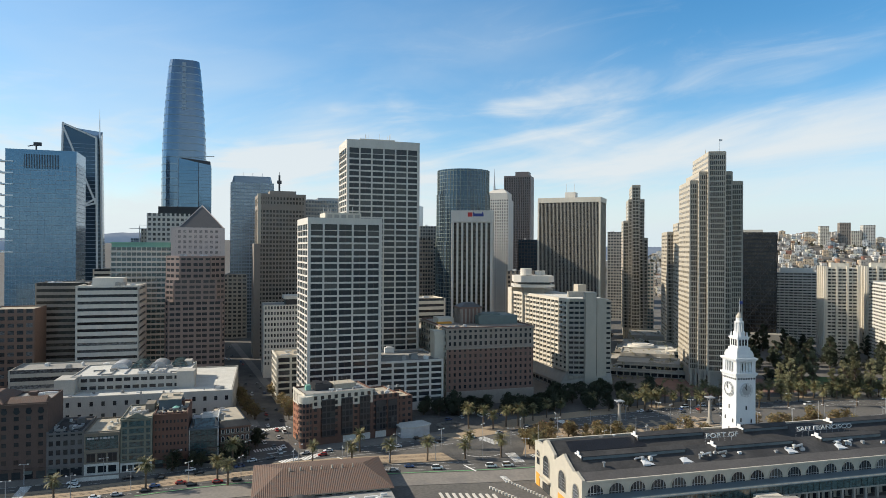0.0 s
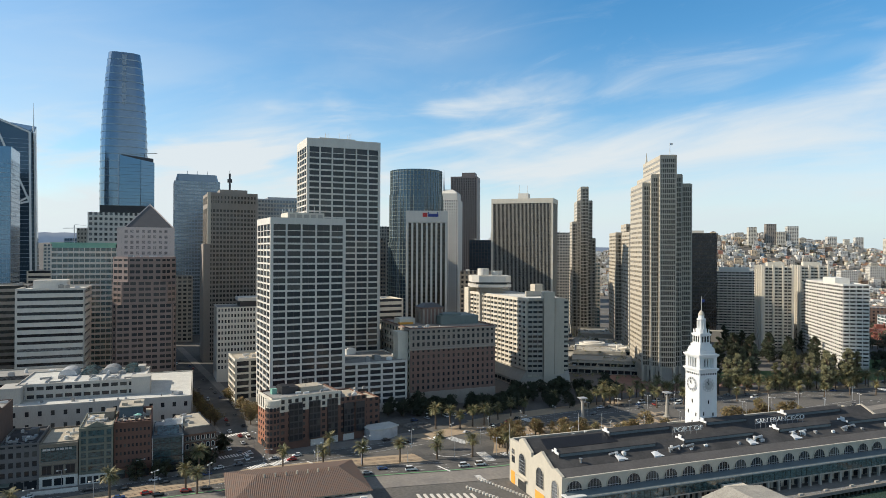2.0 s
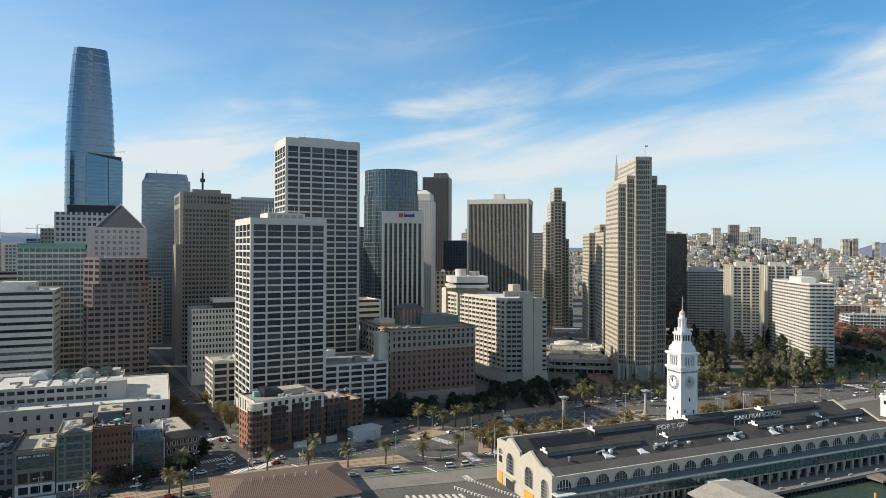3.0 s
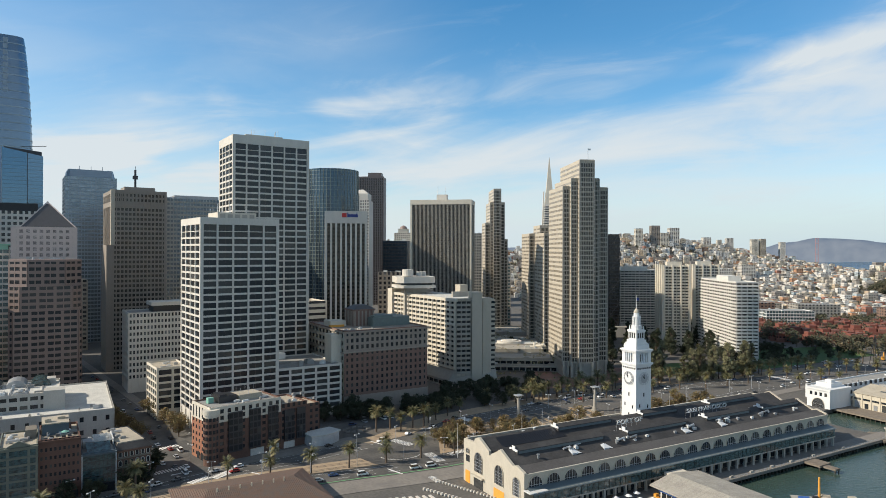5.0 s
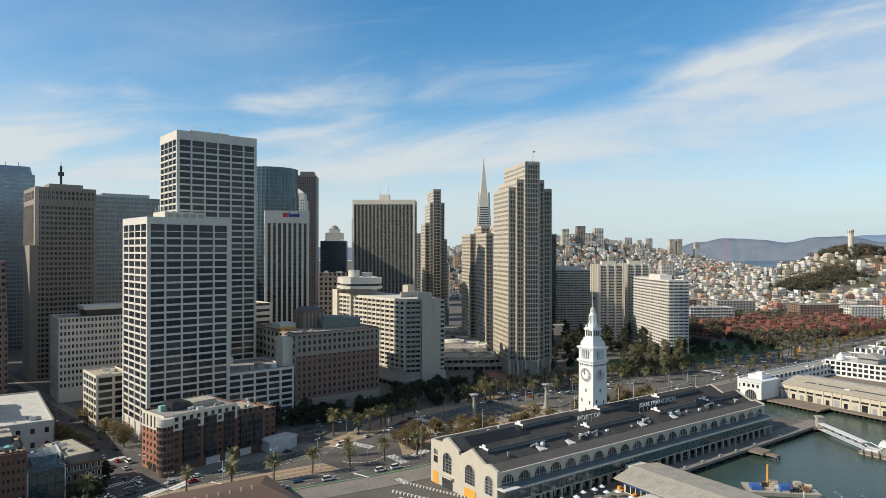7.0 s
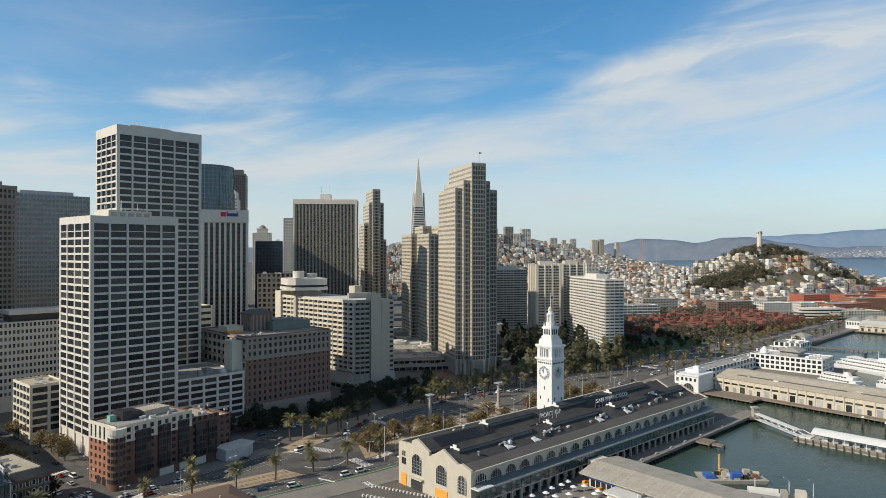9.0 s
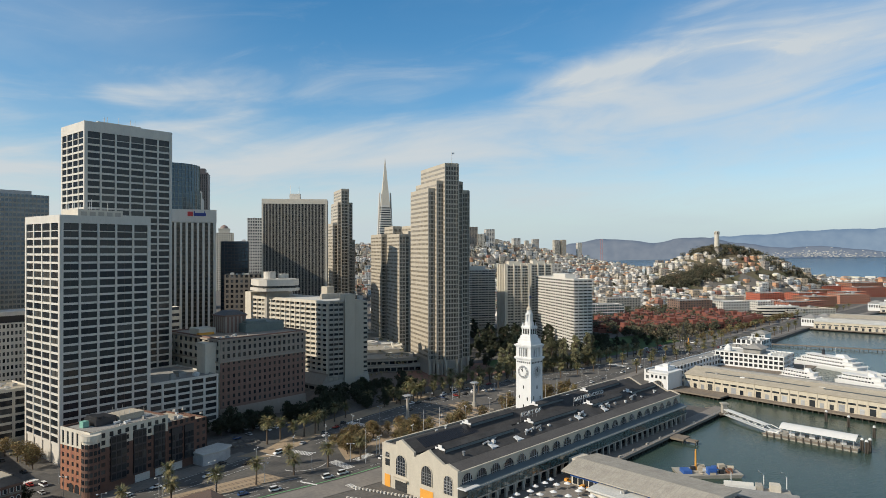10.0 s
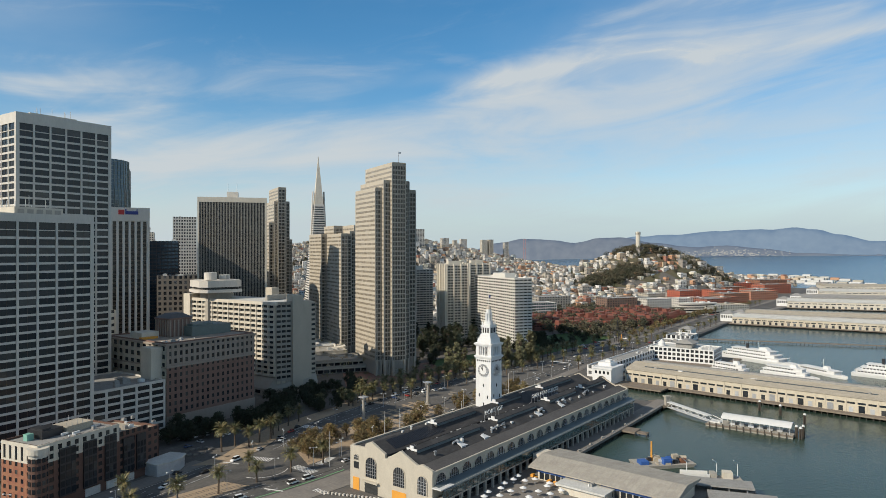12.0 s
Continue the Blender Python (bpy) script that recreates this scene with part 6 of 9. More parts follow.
for i in range(66):
    part("gallery_pane", MB().box(1.3 + i * 2.93, -4.15, 5.0, 4.0 + i * 2.93, -4.0, 8.6), M["window_teal"], gal)
for i in range(34):
    part("pillar", MB().box(1.5 + i * 5.8, -4.1, 0, 2.5 + i * 5.8, -3.1, 4.4), M["grey_conc"], hall)
for i in range(33):
    part("shop_front", MB().box(3 + i * 5.8, -0.25, 0.2, 7 + i * 5.8, 0.02, 4.0), M["window"], hall)
part("gallery_glass", MB().box(-0.5, -4.6, 9.2, 8, -0.2, 9.6), M["metal_white"], hall)
for x0, x1 in ((FL / 2 - 17, FL / 2 - 10), (FL / 2 + 10, FL / 2 + 17)):
    blk = part("entrance_block", MB().loft([[(x0, FW, 0), (x1, FW, 0), (x1, FW + 17, 0), (x0, FW + 17, 0)], [(x0, FW, 9.4), (x1, FW, 9.4), (x1, FW + 17, 9.4), (x0, FW + 17, 9.4)], [(x0 + 0.5, FW + 0.5, 9.4), (x1 - 0.5, FW + 0.5, 9.4), (x1 - 0.5, FW + 16.5, 9.4), (x0 + 0.5, FW + 16.5, 9.4)], [(x0 + 0.5, FW + 0.5, 8.6), (x1 - 0.5, FW + 0.5, 8.6), (x1 - 0.5, FW + 16.5, 8.6), (x0 + 0.5, FW + 16.5, 8.6)]]), M["ferry_wall"], hall)
    part("cornice", MB().box(x0 - 0.4, FW + 0.2, 7.8, x1 + 0.4, FW + 17.4, 8.3), M["ferry_wall"], blk)
    for k in range(3):
        part("window", MB().box(x0 - 0.06, FW + 2 + k * 5, 2, x0 + 0.1, FW + 4.6 + k * 5, 6.2), M["window"], blk)
part("entrance_roof", MB().box(FL / 2 - 9.8, FW + 0.1, 6.4, FL / 2 + 9.8, FW + 15, 7.4), M["roof_grey"], hall)

tower = thing("clock_tower", "tall white clock tower rising from the ferry hall", "clock tower", 206.3, 259.0, 0, -1.5)
T = 4.9
shaft = MB().loft([[(sx * r, sy * r, z) for sx, sy in ((-1, -1), (1, -1), (1, 1), (-1, 1))] for z, r in ((0, T + 0.25), (30, T + 0.05), (43, T))])
part("shaft", shaft, M["tower_white"], tower)


def tier(z0, z1, r, cornice=0.0, name="tier"):
    mb = MB().box(-r, -r, z0, r, r, z1)
    if cornice:
        mb.box(-r - cornice, -r - cornice, z1 - 0.9, r + cornice, r + cornice, z1 - 0.25).box(-r - cornice * 0.6, -r - cornice * 0.6, z1 - 1.4, r + cornice * 0.6, r + cornice * 0.6, z1 - 0.9)
    return part(name, mb, M["tower_white"], tower)


tier(43.0, 45.2, T + 0.1, 0.7, "cornice")
tier(45.2, 50.0, T - 0.9, 0, "belfry_core")
for side in range(4):
    m = pose(0, 0, 0, 0, 0, 90 * side)
    part("belfry_pier", MB().box(-T - 0.0, -T - 0.0, 45.2, -T + 1.9, -T + 1.9, 50.0), M["tower_white"], tower, at=m)
    for i in range(4):
        part("column", MB().cyl(-T + 2.6 + i * (2 * T - 5.2) / 3, -T + 0.5, 45.2, 49.9, 0.42, 0.36, 10), M["tower_white"], tower, at=m)
    for i in range(5):
        part("belfry_opening", MB().box(-T + 1.98 + i * 1.36, -T + 0.82, 45.7, -T + 2.38 + i * 1.36 + 0.1, -T + 0.98, 49.2), M["window"], tower, at=m)
    for i in range(7):
        part("frieze_opening", MB().box(-T + 0.9 + i * 1.3, -T - 0.16, 42.0, -T + 1.5 + i * 1.3, -T + 0.1, 42.8), M["window"], tower, at=m)
    for sx, sz in ((-0.2, 28.5), (-2.9, 23.2), (2.4, 22.6), (-0.2, 18.6)):
        part("slit_window", MB().box(sx, -T - 0.22, sz, sx + 0.6, -T + 0.2, sz + 1.7), M["window"], tower, at=m)
    clock = part("clock_face", MB().cyl(0, 0, 0, 0.35, 3.45, n=36), M["tower_white"], tower, at=m @ pose(0, -T - 0.02, 37.4, 90))
    part("clock_ring", MB().cyl(0, 0, 0.3, 0.42, 3.25, n=36), M["metal_grey"], clock, "dark clock ring")
    part("clock_disc", MB().cyl(0, 0, 0.38, 0.5, 2.2, n=36), M["metal_grey"] if side == 0 else M["tower_white"], clock)
    for i in range(12):
        a = radians(30 * i)
        part("hour_mark", MB().rod((2.35 * math.sin(a), 2.35 * math.cos(a), 0.46), (3.1 * math.sin(a), 3.1 * math.cos(a), 0.46), 0.14, 4), M["tower_white"], clock)
    part("clock_hand", MB().rod((0, 0, 0.62), (-1.05, 1.5, 0.62), 0.16, 4).rod((0, 0, 0.7), (-0.35, 2.7, 0.7), 0.11, 4), M["black_steel"], clock)
tier(49.9, 51.8, T + 0.1, 0.7, "cornice")
for z0, z1, r in ((51.8, 53.4, T - 0.7), (53.4, 54.8, T - 1.2), (54.8, 56.2, T - 1.7)):
    tier(z0, z1, r, 0.15, "step")
tier(56.2, 61.2, T - 2.2, 0.45)
for side in range(4):
    for i in range(3):
        part("lantern_opening", MB().box(-1.9 + i * 1.5, -T + 2.02, 57.0, -1.1 + i * 1.5, -T + 2.4, 60.0), M["window"], tower, at=pose(0, 0, 0, 0, 0, 90 * side))
    a = radians(45 + 90 * side)
    part("urn", MB().cyl(5.6 * math.cos(a), 5.6 * math.sin(a), 51.6, 54.2, 0.6, 0.25, 8), M["tower_white"], tower)
    part("urn", MB().cyl(3.3 * math.cos(a), 3.3 * math.sin(a), 61.0, 63.0, 0.42, 0.2, 8), M["tower_white"], tower)
part("drum", MB().cyl(0, 0, 61.0, 63.2, 2.5, n=16).cyl(0, 0, 63.2, 67.4, 1.4, n=16).cyl(0, 0, 67.2, 67.9, 2.05, n=16).cyl(0, 0, 67.9, 69.6, 1.35, n=16), M["tower_white"], tower)
for i in range(8):
    a = radians(45 * i)
    part("column", MB().cyl(1.8 * math.cos(a), 1.8 * math.sin(a), 63.2, 67.3, 0.22, n=6), M["tower_white"], tower)
part("dome", MB().loft([[(r * math.cos(2 * math.pi * i / 14), r * math.sin(2 * math.pi * i / 14), z) for i in range(14)] for z, r in ((69.5, 1.5), (70.2, 1.4), (70.9, 1.0), (71.5, 0.45), (72.0, 0.2))]), M["tan_conc"], tower, "tan domed cap")
part("flagpole", MB().cyl(0, 0, 71.8, 78.5, 0.16, 0.08, 6), M["metal_white"], tower)
part("flag", MB().box(0.1, -0.03, 75.6, 1.8, 0.03, 76.9), M["logo_blue"], tower)


def lettering(text, x0, x1, y, z, height, label):
    cu = bpy.data.curves.new("sign_text", "FONT")
    cu.body, cu.size, cu.extrude, cu.align_x = text, 1.0, 0.04, "LEFT"
    probe = new("letters", cu)
    bpy.context.view_layer.update()
    w = max(0.01, probe.dimensions.x)
    h = max(0.01, probe.dimensions.y)
    probe.matrix_basis = pose(x0, y, z, 90) @ Matrix.Diagonal(((x1 - x0) / w, height / h, 3, 1))
    probe.data.materials.append(M["metal_white"])
    return probe


for text, x0, x1 in (("SAN FRANCISCO", 221.6, 250.7), ("PORT OF", 176.0, 191.5)):
    sign = thing("rooftop_sign", "pale rooftop letters reading " + text + " on a thin steel frame", "sign", x0, 241.0, 0)
    letters = lettering(text, 0, x1 - x0, 0, 21.3, 1.9, "")
    letters.parent = sign
    fr = MB()
    k = 0
    while k <= x1 - x0:
        fr.rod((k, 0.4, 17.5), (k, 0.4, 23.2), 0.05, 4)
        k += 3.2
    fr.rod((0, 0.4, 21.2), (x1 - x0, 0.4, 21.2), 0.05, 4).rod((0, 0.4, 23.2), (x1 - x0, 0.4, 23.2), 0.05, 4)
    part("frame", fr, M["metal_grey"], sign)

# ---- brick hotel on the corner ----
bh = thing("brick_hotel", "brick hotel with cream upper storeys and a round corner bay", "hotel", 16.0, 339.0, 0, 13.5)
# Sunlit flank gets brighter brick, shaded front darker: light put into the brick colours.
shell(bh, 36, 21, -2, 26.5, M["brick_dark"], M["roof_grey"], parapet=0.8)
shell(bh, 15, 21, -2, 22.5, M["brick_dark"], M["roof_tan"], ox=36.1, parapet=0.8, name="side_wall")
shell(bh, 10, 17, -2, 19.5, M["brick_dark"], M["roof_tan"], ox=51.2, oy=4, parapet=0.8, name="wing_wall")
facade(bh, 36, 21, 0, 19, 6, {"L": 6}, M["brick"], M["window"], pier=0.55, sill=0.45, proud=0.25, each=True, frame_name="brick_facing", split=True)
facade(bh, 36, 21, 19, 26.5, 1, {"L": 6}, M["cream_conc"], M["window"], pier=0.6, sill=0.12, proud=0.3, each=True, top=1.4, frame_name="cream_facing", split=True)
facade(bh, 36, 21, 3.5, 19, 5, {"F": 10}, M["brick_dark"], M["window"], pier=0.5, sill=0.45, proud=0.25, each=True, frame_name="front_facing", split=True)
facade(bh, 36, 21, 19, 26.5, 2, {"F": 10}, M["cream_conc"], M["window"], pier=0.5, sill=0.35, proud=0.28, each=True, top=1.4, frame_name="front_attic")
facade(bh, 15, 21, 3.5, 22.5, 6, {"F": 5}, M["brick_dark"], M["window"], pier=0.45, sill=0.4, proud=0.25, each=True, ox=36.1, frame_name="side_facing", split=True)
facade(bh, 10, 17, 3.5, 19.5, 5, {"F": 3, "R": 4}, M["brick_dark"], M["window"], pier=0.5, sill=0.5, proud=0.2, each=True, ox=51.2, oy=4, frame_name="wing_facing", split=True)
for x0, x1, z1 in ((8.5, 15.5, 23), (19, 25, 23), (29, 34.5, 23), (38, 43.5, 19.6), (45, 50, 19.6)):
    bay = part("glazed_bay", MB().box(x0, -0.9, 4, x1, 0.1, z1), M["metal_dark"], bh, "dark metal glazed bay")
    for k in range(int((z1 - 4.4) / 3.1)):
        for j in range(3):
            wbay = (x1 - x0) / 3
            part("bay_pane", MB().box(x0 + j * wbay + 0.25, -1.0, 4.7 + k * 3.1, x0 + (j + 1) * wbay - 0.25, -0.86, 7.0 + k * 3.1), M["window"], bay)
part("corner_bay", MB().cyl(0.4, 0.4, -2, 22, 3.4, n=20), M["brick_dark"], bh, "round dark brick corner bay")
part("corner_parapet", MB().cyl(0.4, 0.4, 23.6, 25.8, 3.9, n=20).cyl(0.4, 0.4, 22, 23.6, 3.3, n=20), M["cream_conc"], bh)
for k in range(7):
    for j in range(6):
        a = radians(150 + 30 * j)
        m = pose(0.4 + 3.42 * math.cos(a), 0.4 + 3.42 * math.sin(a), 3.2 + 2.9 * k, 0, 0, math.degrees(a) + 90)
        part("corner_window", MB().box(-0.6, -0.06, 0, 0.6, 0.06, 1.7), M["window"], bh, at=m)
for i in range(3):
    part("ground_arch", MB().add([(-0.35, 5 + i * 4.2 + y, z) for y, z in [(-1.6, 0)] + [(1.6 * math.cos(math.pi * (1 - j / 8)), 2.2 + 1.6 * math.sin(math.pi * j / 8)) for j in range(9)] + [(1.6, 0)]], [tuple(range(10, -1, -1))]), M["window"], bh)
part("roof_plant", MB().box(8, 9, 25.6, 17, 18, 29).box(8.5, 9.5, 29, 12, 17, 29.8), M["metal_dark"], bh)
part("roof_plant", MB().box(18, 8, 25.6, 30, 17, 28.6), M["roof_tan"], bh)
for i in range(6):
    part("roof_rail", MB().rod((18 + i * 2.4, 8.2, 28.6), (18 + i * 2.4, 8.2, 30.2), 0.08, 4).rod((18 + i * 2.4, 16.8, 28.6), (18 + i * 2.4, 16.8, 31 if i % 2 else 30), 0.08, 4), M["metal_grey"], bh)
roof_clutter(bh, 2, 2, 34, 8, 25.7, 8, 19, big=2.0)
part("cooling_box", MB().box(4, 12, 25.6, 6.6, 14.6, 28.4), M["copper"], bh, "green rooftop cooling box")
roof_clutter(bh, 37, 2, 60, 19, 21.8, 12, 3, big=2.4)
part("garage_door", MB().box(30, -0.3, 0.1, 35, 0.1, 3.4).box(38, -0.3, 0.1, 44, 0.1, 3.4).box(20, -0.3, 0.1, 27, 0.1, 3.4), M["roof_white"], bh)

kiosk = thing("kiosk", "low grey curved pavilion with a flat roof", "pavilion", 66, 343.0, 0, 16)
part("wall", MB().prism([(0, 0), (6, -2.4), (12, -2.2), (17, 0), (16, 8), (1, 9)], 0, 5.2), M["metal_grey"], kiosk)
part("roof", MB().prism([(-0.5, -0.4), (6, -3.0), (12, -2.8), (18, 0), (17, 8.6), (0.6, 9.6)], 5.2, 5.8), M["roof_white"], kiosk)

# ---- shop row on the boulevard ----
def shop(label, x0, x1, y, h, floors, bays, wall, pane, depth=26, yaw=2.0, pier=0.3, sill=0.4, roof=None, cat="building", units=7, **kw):
    w = x1 - x0 - 0.15
    root = block("row_building", label, x0, y, yaw, w, depth, h, floors, {"F": bays}, wall, pane, roof or M["roof_grey"], cat, each=True, pier=pier, sill=sill, proud=0.3, units=units, group="boulevard row", **kw)
    part("cornice", MB().box(-0.1, -0.95, h - 0.9, w + 0.1, 0.3, h - 0.45).box(0, -0.7, h - 1.3, w, 0.3, h - 0.9), wall, root)
    part("string_course", MB().box(0, -0.55, 4.4, w, 0.2, 4.8), wall, root)
    n = max(2, int(w / 4.2))
    for i in range(n):
        a, c = w * (i + 0.14) / n, w * (i + 0.86) / n
        part("shop_window", MB().box(a, -0.36, 0.5, c, -0.24, 3.5), M["window"], root)
        if (i + int(abs(x0))) % 3 == 0:
            part("awning", MB().add([(a, -0.4, 3.9), (c, -0.4, 3.9), (c, -1.9, 3.1), (a, -1.9, 3.1), (a, -1.9, 2.8), (c, -1.9, 2.8)], [(0, 1, 2, 3), (3, 2, 5, 4), (3, 2, 1, 0)]), M["blue"] if i % 2 else M["grey_green"], root)
    rnd = random.Random(int(abs(x0) * 3))
    for i in range(4):
        ux, uy = rnd.uniform(1, w - 3), rnd.uniform(4, depth - 5)
        part("duct", MB().rod((ux, uy, h - 0.5), (ux + rnd.uniform(-2, 3), uy + rnd.uniform(1, 4), h - 0.2), 0.3, 6).cyl(ux, uy, h - 1, h + rnd.uniform(0.2, 1.6), 0.28, n=7), M["metal_grey"], root)
    part("stair_head", MB().box(w * 0.6, depth * 0.55, h - 0.9, w * 0.6 + 3, depth * 0.55 + 4, h + 1.7), wall, root)
    return root


# Unseen building added past the row so its shadow falls on the road.
shop("tall brick building added unseen past the row to shade the road", -166, -122.3, 317.5, 38, 8, 9, M["shaded_brick"], M["window"], pier=0.55, sill=0.5, base=5, top=2)
b = shop("tall brown brick building with arched top windows", -122, -94, 318.4, 33, 7, 6, M["shaded_brick"], M["window"], pier=0.6, sill=0.5, base=5, top=2)
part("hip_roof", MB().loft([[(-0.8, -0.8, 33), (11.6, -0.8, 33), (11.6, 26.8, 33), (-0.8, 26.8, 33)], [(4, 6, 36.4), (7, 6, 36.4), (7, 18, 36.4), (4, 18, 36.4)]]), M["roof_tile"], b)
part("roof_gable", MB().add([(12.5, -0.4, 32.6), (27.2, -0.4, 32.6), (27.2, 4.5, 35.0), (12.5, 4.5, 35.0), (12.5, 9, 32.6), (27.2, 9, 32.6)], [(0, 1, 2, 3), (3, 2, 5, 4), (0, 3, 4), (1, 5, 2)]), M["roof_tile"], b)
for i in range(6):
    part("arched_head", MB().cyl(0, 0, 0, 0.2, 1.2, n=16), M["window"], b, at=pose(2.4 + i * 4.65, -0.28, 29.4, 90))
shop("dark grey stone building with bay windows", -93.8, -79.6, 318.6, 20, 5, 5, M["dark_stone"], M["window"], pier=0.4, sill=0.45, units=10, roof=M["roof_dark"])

def front_wall(root, w, z0, z1, cols, rows, wall, pane, mullions=1, name="front_wall"):
    """A front layer 0.35 m thick with an opening for each column and row, a pane set back in each and thin mullions."""
    mb, x = MB(), 0.0
    for a, c in cols:
        mb.box(x, -0.35, z0, a, 0.02, z1)
        z = z0
        for lo, hi in rows:
            mb.box(a, -0.35, z, c, 0.02, lo)
            z = hi
        mb.box(a, -0.35, z, c, 0.02, z1)
        x = c
    mb.box(x, -0.35, z0, w, 0.02, z1)
    front = part(name, mb, wall, root)
    for a, c in cols:
        for lo, hi in rows:
            part("window_pane", MB().box(a, -0.08, lo, c, -0.03, hi), pane, front)
            if not mullions:
                continue
            bars = MB()
            for k in range(1, mullions * max(1, round((c - a) / 2.0)) + 1):
                u = a + (c - a) * k / (mullions * max(1, round((c - a) / 2.0)) + 1)
                bars.box(u - 0.05, -0.16, lo, u + 0.05, -0.03, hi)
            part("mullion", bars, M["metal_dark"], front)
            part("sill", MB().box(a - 0.12, -0.48, lo - 0.16, c + 0.12, -0.3, lo), wall, front)
    return front


def row_house(label, x0, x1, y, h, wall, roof, depth=26, yaw=2.0):
    """Body of a row building: walls, roof and a moulded cornice."""
    w = x1 - x0 - 0.15
    root = thing("row_building", label, "building", x0, y, 0, yaw, group="boulevard row")
    shell(root, w, depth, -2, h, wall, roof, parapet=0.7)
    part("cornice", MB().box(-0.1, -0.95, h - 0.9, w + 0.1, 0.3, h - 0.45).box(0, -0.7, h - 1.3, w, 0.3, h - 0.9), wall, root)
    return root, w


b, w = row_house("beige building with a wide dark attic band", -79.4, -65.2, 318.8, 19, M["shaded_tan"], M["roof_tan"])
front_wall(b, w, 5, 17.7, [(0.5, w - 0.5)], [(11.2, 16.9)], M["shaded_tan"], M["window_teal"], 2, "attic_front")
for i in range(3):
    part("wide_window", MB().box(1.0 + i * 4.3, -0.42, 5.9, 4.4 + i * 4.3, -0.34, 9.3), M["window"], b)
    part("window_frame", MB().box(0.8 + i * 4.3, -0.5, 9.3, 4.6 + i * 4.3, -0.3, 9.55).box(0.8 + i * 4.3, -0.5, 5.65, 4.6 + i * 4.3, -0.3, 5.9).box(2.6 + i * 4.3, -0.47, 5.9, 2.8 + i * 4.3, -0.4, 9.3), M["metal_dark"], b)
part("string_course", MB().box(-0.05, -0.7, 10.0, w + 0.05, -0.3, 10.5), M["shaded_tan"], b)
shopfront = part("shop_front", MB().box(0, -0.6, 0, w, 0.02, 1.0).box(0, -0.6, 4.0, w, 0.02, 5.0).box(0, -0.6, 1, 1.2, 0.02, 4).box(4.6, -0.6, 1, 5.4, 0.02, 4).box(8.8, -0.6, 1, 9.6, 0.02, 4).box(12.8, -0.6, 1, w, 0.02, 4), M["roof_white"], b, "white painted shop front")
for a, c in ((1.2, 4.6), (5.4, 8.8), (9.6, 12.8)):
    part("shop_window", MB().box(a, -0.25, 1.0, c, -0.15, 4.0), M["window"], shopfront)
part("terrace_wall", MB().box(-2, -7.2, 0, 15, -6.8, 1.5), M["roof_white"], b, "low white terrace wall")
sign = [(1.2, 2.6), (2.9, 4.0), (4.4, 5.6), (6.2, 7.2), (7.6, 8.9), (9.3, 10.4), (10.8, 11.9)]
for a, c in sign:
    part("sign_bar", MB().box(a, -0.5, 15.7, c, -0.36, 16.5), M["metal_grey"], b, "unreadable pale sign bars")
roof_clutter(b, 7, 3, 13, 20, 18.4, 6, 211, M["roof_white"], big=3.2)

b, w = row_house("pale green-grey gabled building with wide windows", -65, -51.9, 319.6, 24.2, M["shaded_green"], M["roof_tan"])
front_wall(b, w, 4.2, 23.0, [(0.7, 2.6), (3.5, 9.5), (10.4, 12.2)], [(5.3 + 2.95 * k, 7.4 + 2.95 * k) for k in range(5)] + [(20.2, 22.5)], M["shaded_green"], M["window_teal"])
part("gable", MB().add([(2, -0.5, 23.9), (11, -0.5, 23.9), (6.5, -0.5, 26.2), (2, 0.6, 23.9), (11, 0.6, 23.9), (6.5, 0.6, 26.2)], [(0, 1, 2), (5, 4, 3), (0, 2, 5, 3), (1, 4, 5, 2)]), M["shaded_green"], b)
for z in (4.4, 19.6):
    part("string_course", MB().box(-0.05, -0.62, z, w + 0.05, -0.3, z + 0.35), M["shaded_green"], b)
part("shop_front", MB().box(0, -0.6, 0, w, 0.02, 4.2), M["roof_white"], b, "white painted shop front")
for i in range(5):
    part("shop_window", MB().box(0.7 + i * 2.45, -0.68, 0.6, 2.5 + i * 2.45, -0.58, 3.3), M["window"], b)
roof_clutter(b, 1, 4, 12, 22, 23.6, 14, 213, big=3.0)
part("roof_plant", MB().box(8.5, 12, 23, 12.4, 20, 27.2), M["shaded_tan"], b)

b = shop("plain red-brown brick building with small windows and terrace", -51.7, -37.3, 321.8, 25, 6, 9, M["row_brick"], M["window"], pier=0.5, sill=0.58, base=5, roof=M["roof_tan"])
part("roof_house", MB().box(1, 10, 24, 10.5, 23, 28.6), M["slate_blue"], b, "slate-blue rooftop room")
part("roof_house_top", MB().box(0.8, 9.7, 28.6, 10.7, 23.3, 29.0).box(2, 12, 29, 4.2, 14, 30.3).box(6.5, 16, 29, 9.4, 19, 30.0), M["roof_tan"], b)
part("parasol", MB().cyl(9, 4, 24.4, 26.6, 0.08, n=5).cyl(9, 4, 26.4, 27.1, 1.7, 0.1, 8), M["copper"], b, "teal terrace parasol")
for i in range(6):
    part("terrace_seat", MB().box(1.5 + i * 2.1, 2.2 + (i % 3) * 1.9, 24.3, 2.9 + i * 2.1, 3.4 + (i % 3) * 1.9, 25.2), M["metal_dark"] if i % 2 else M["dark_stone"], b)

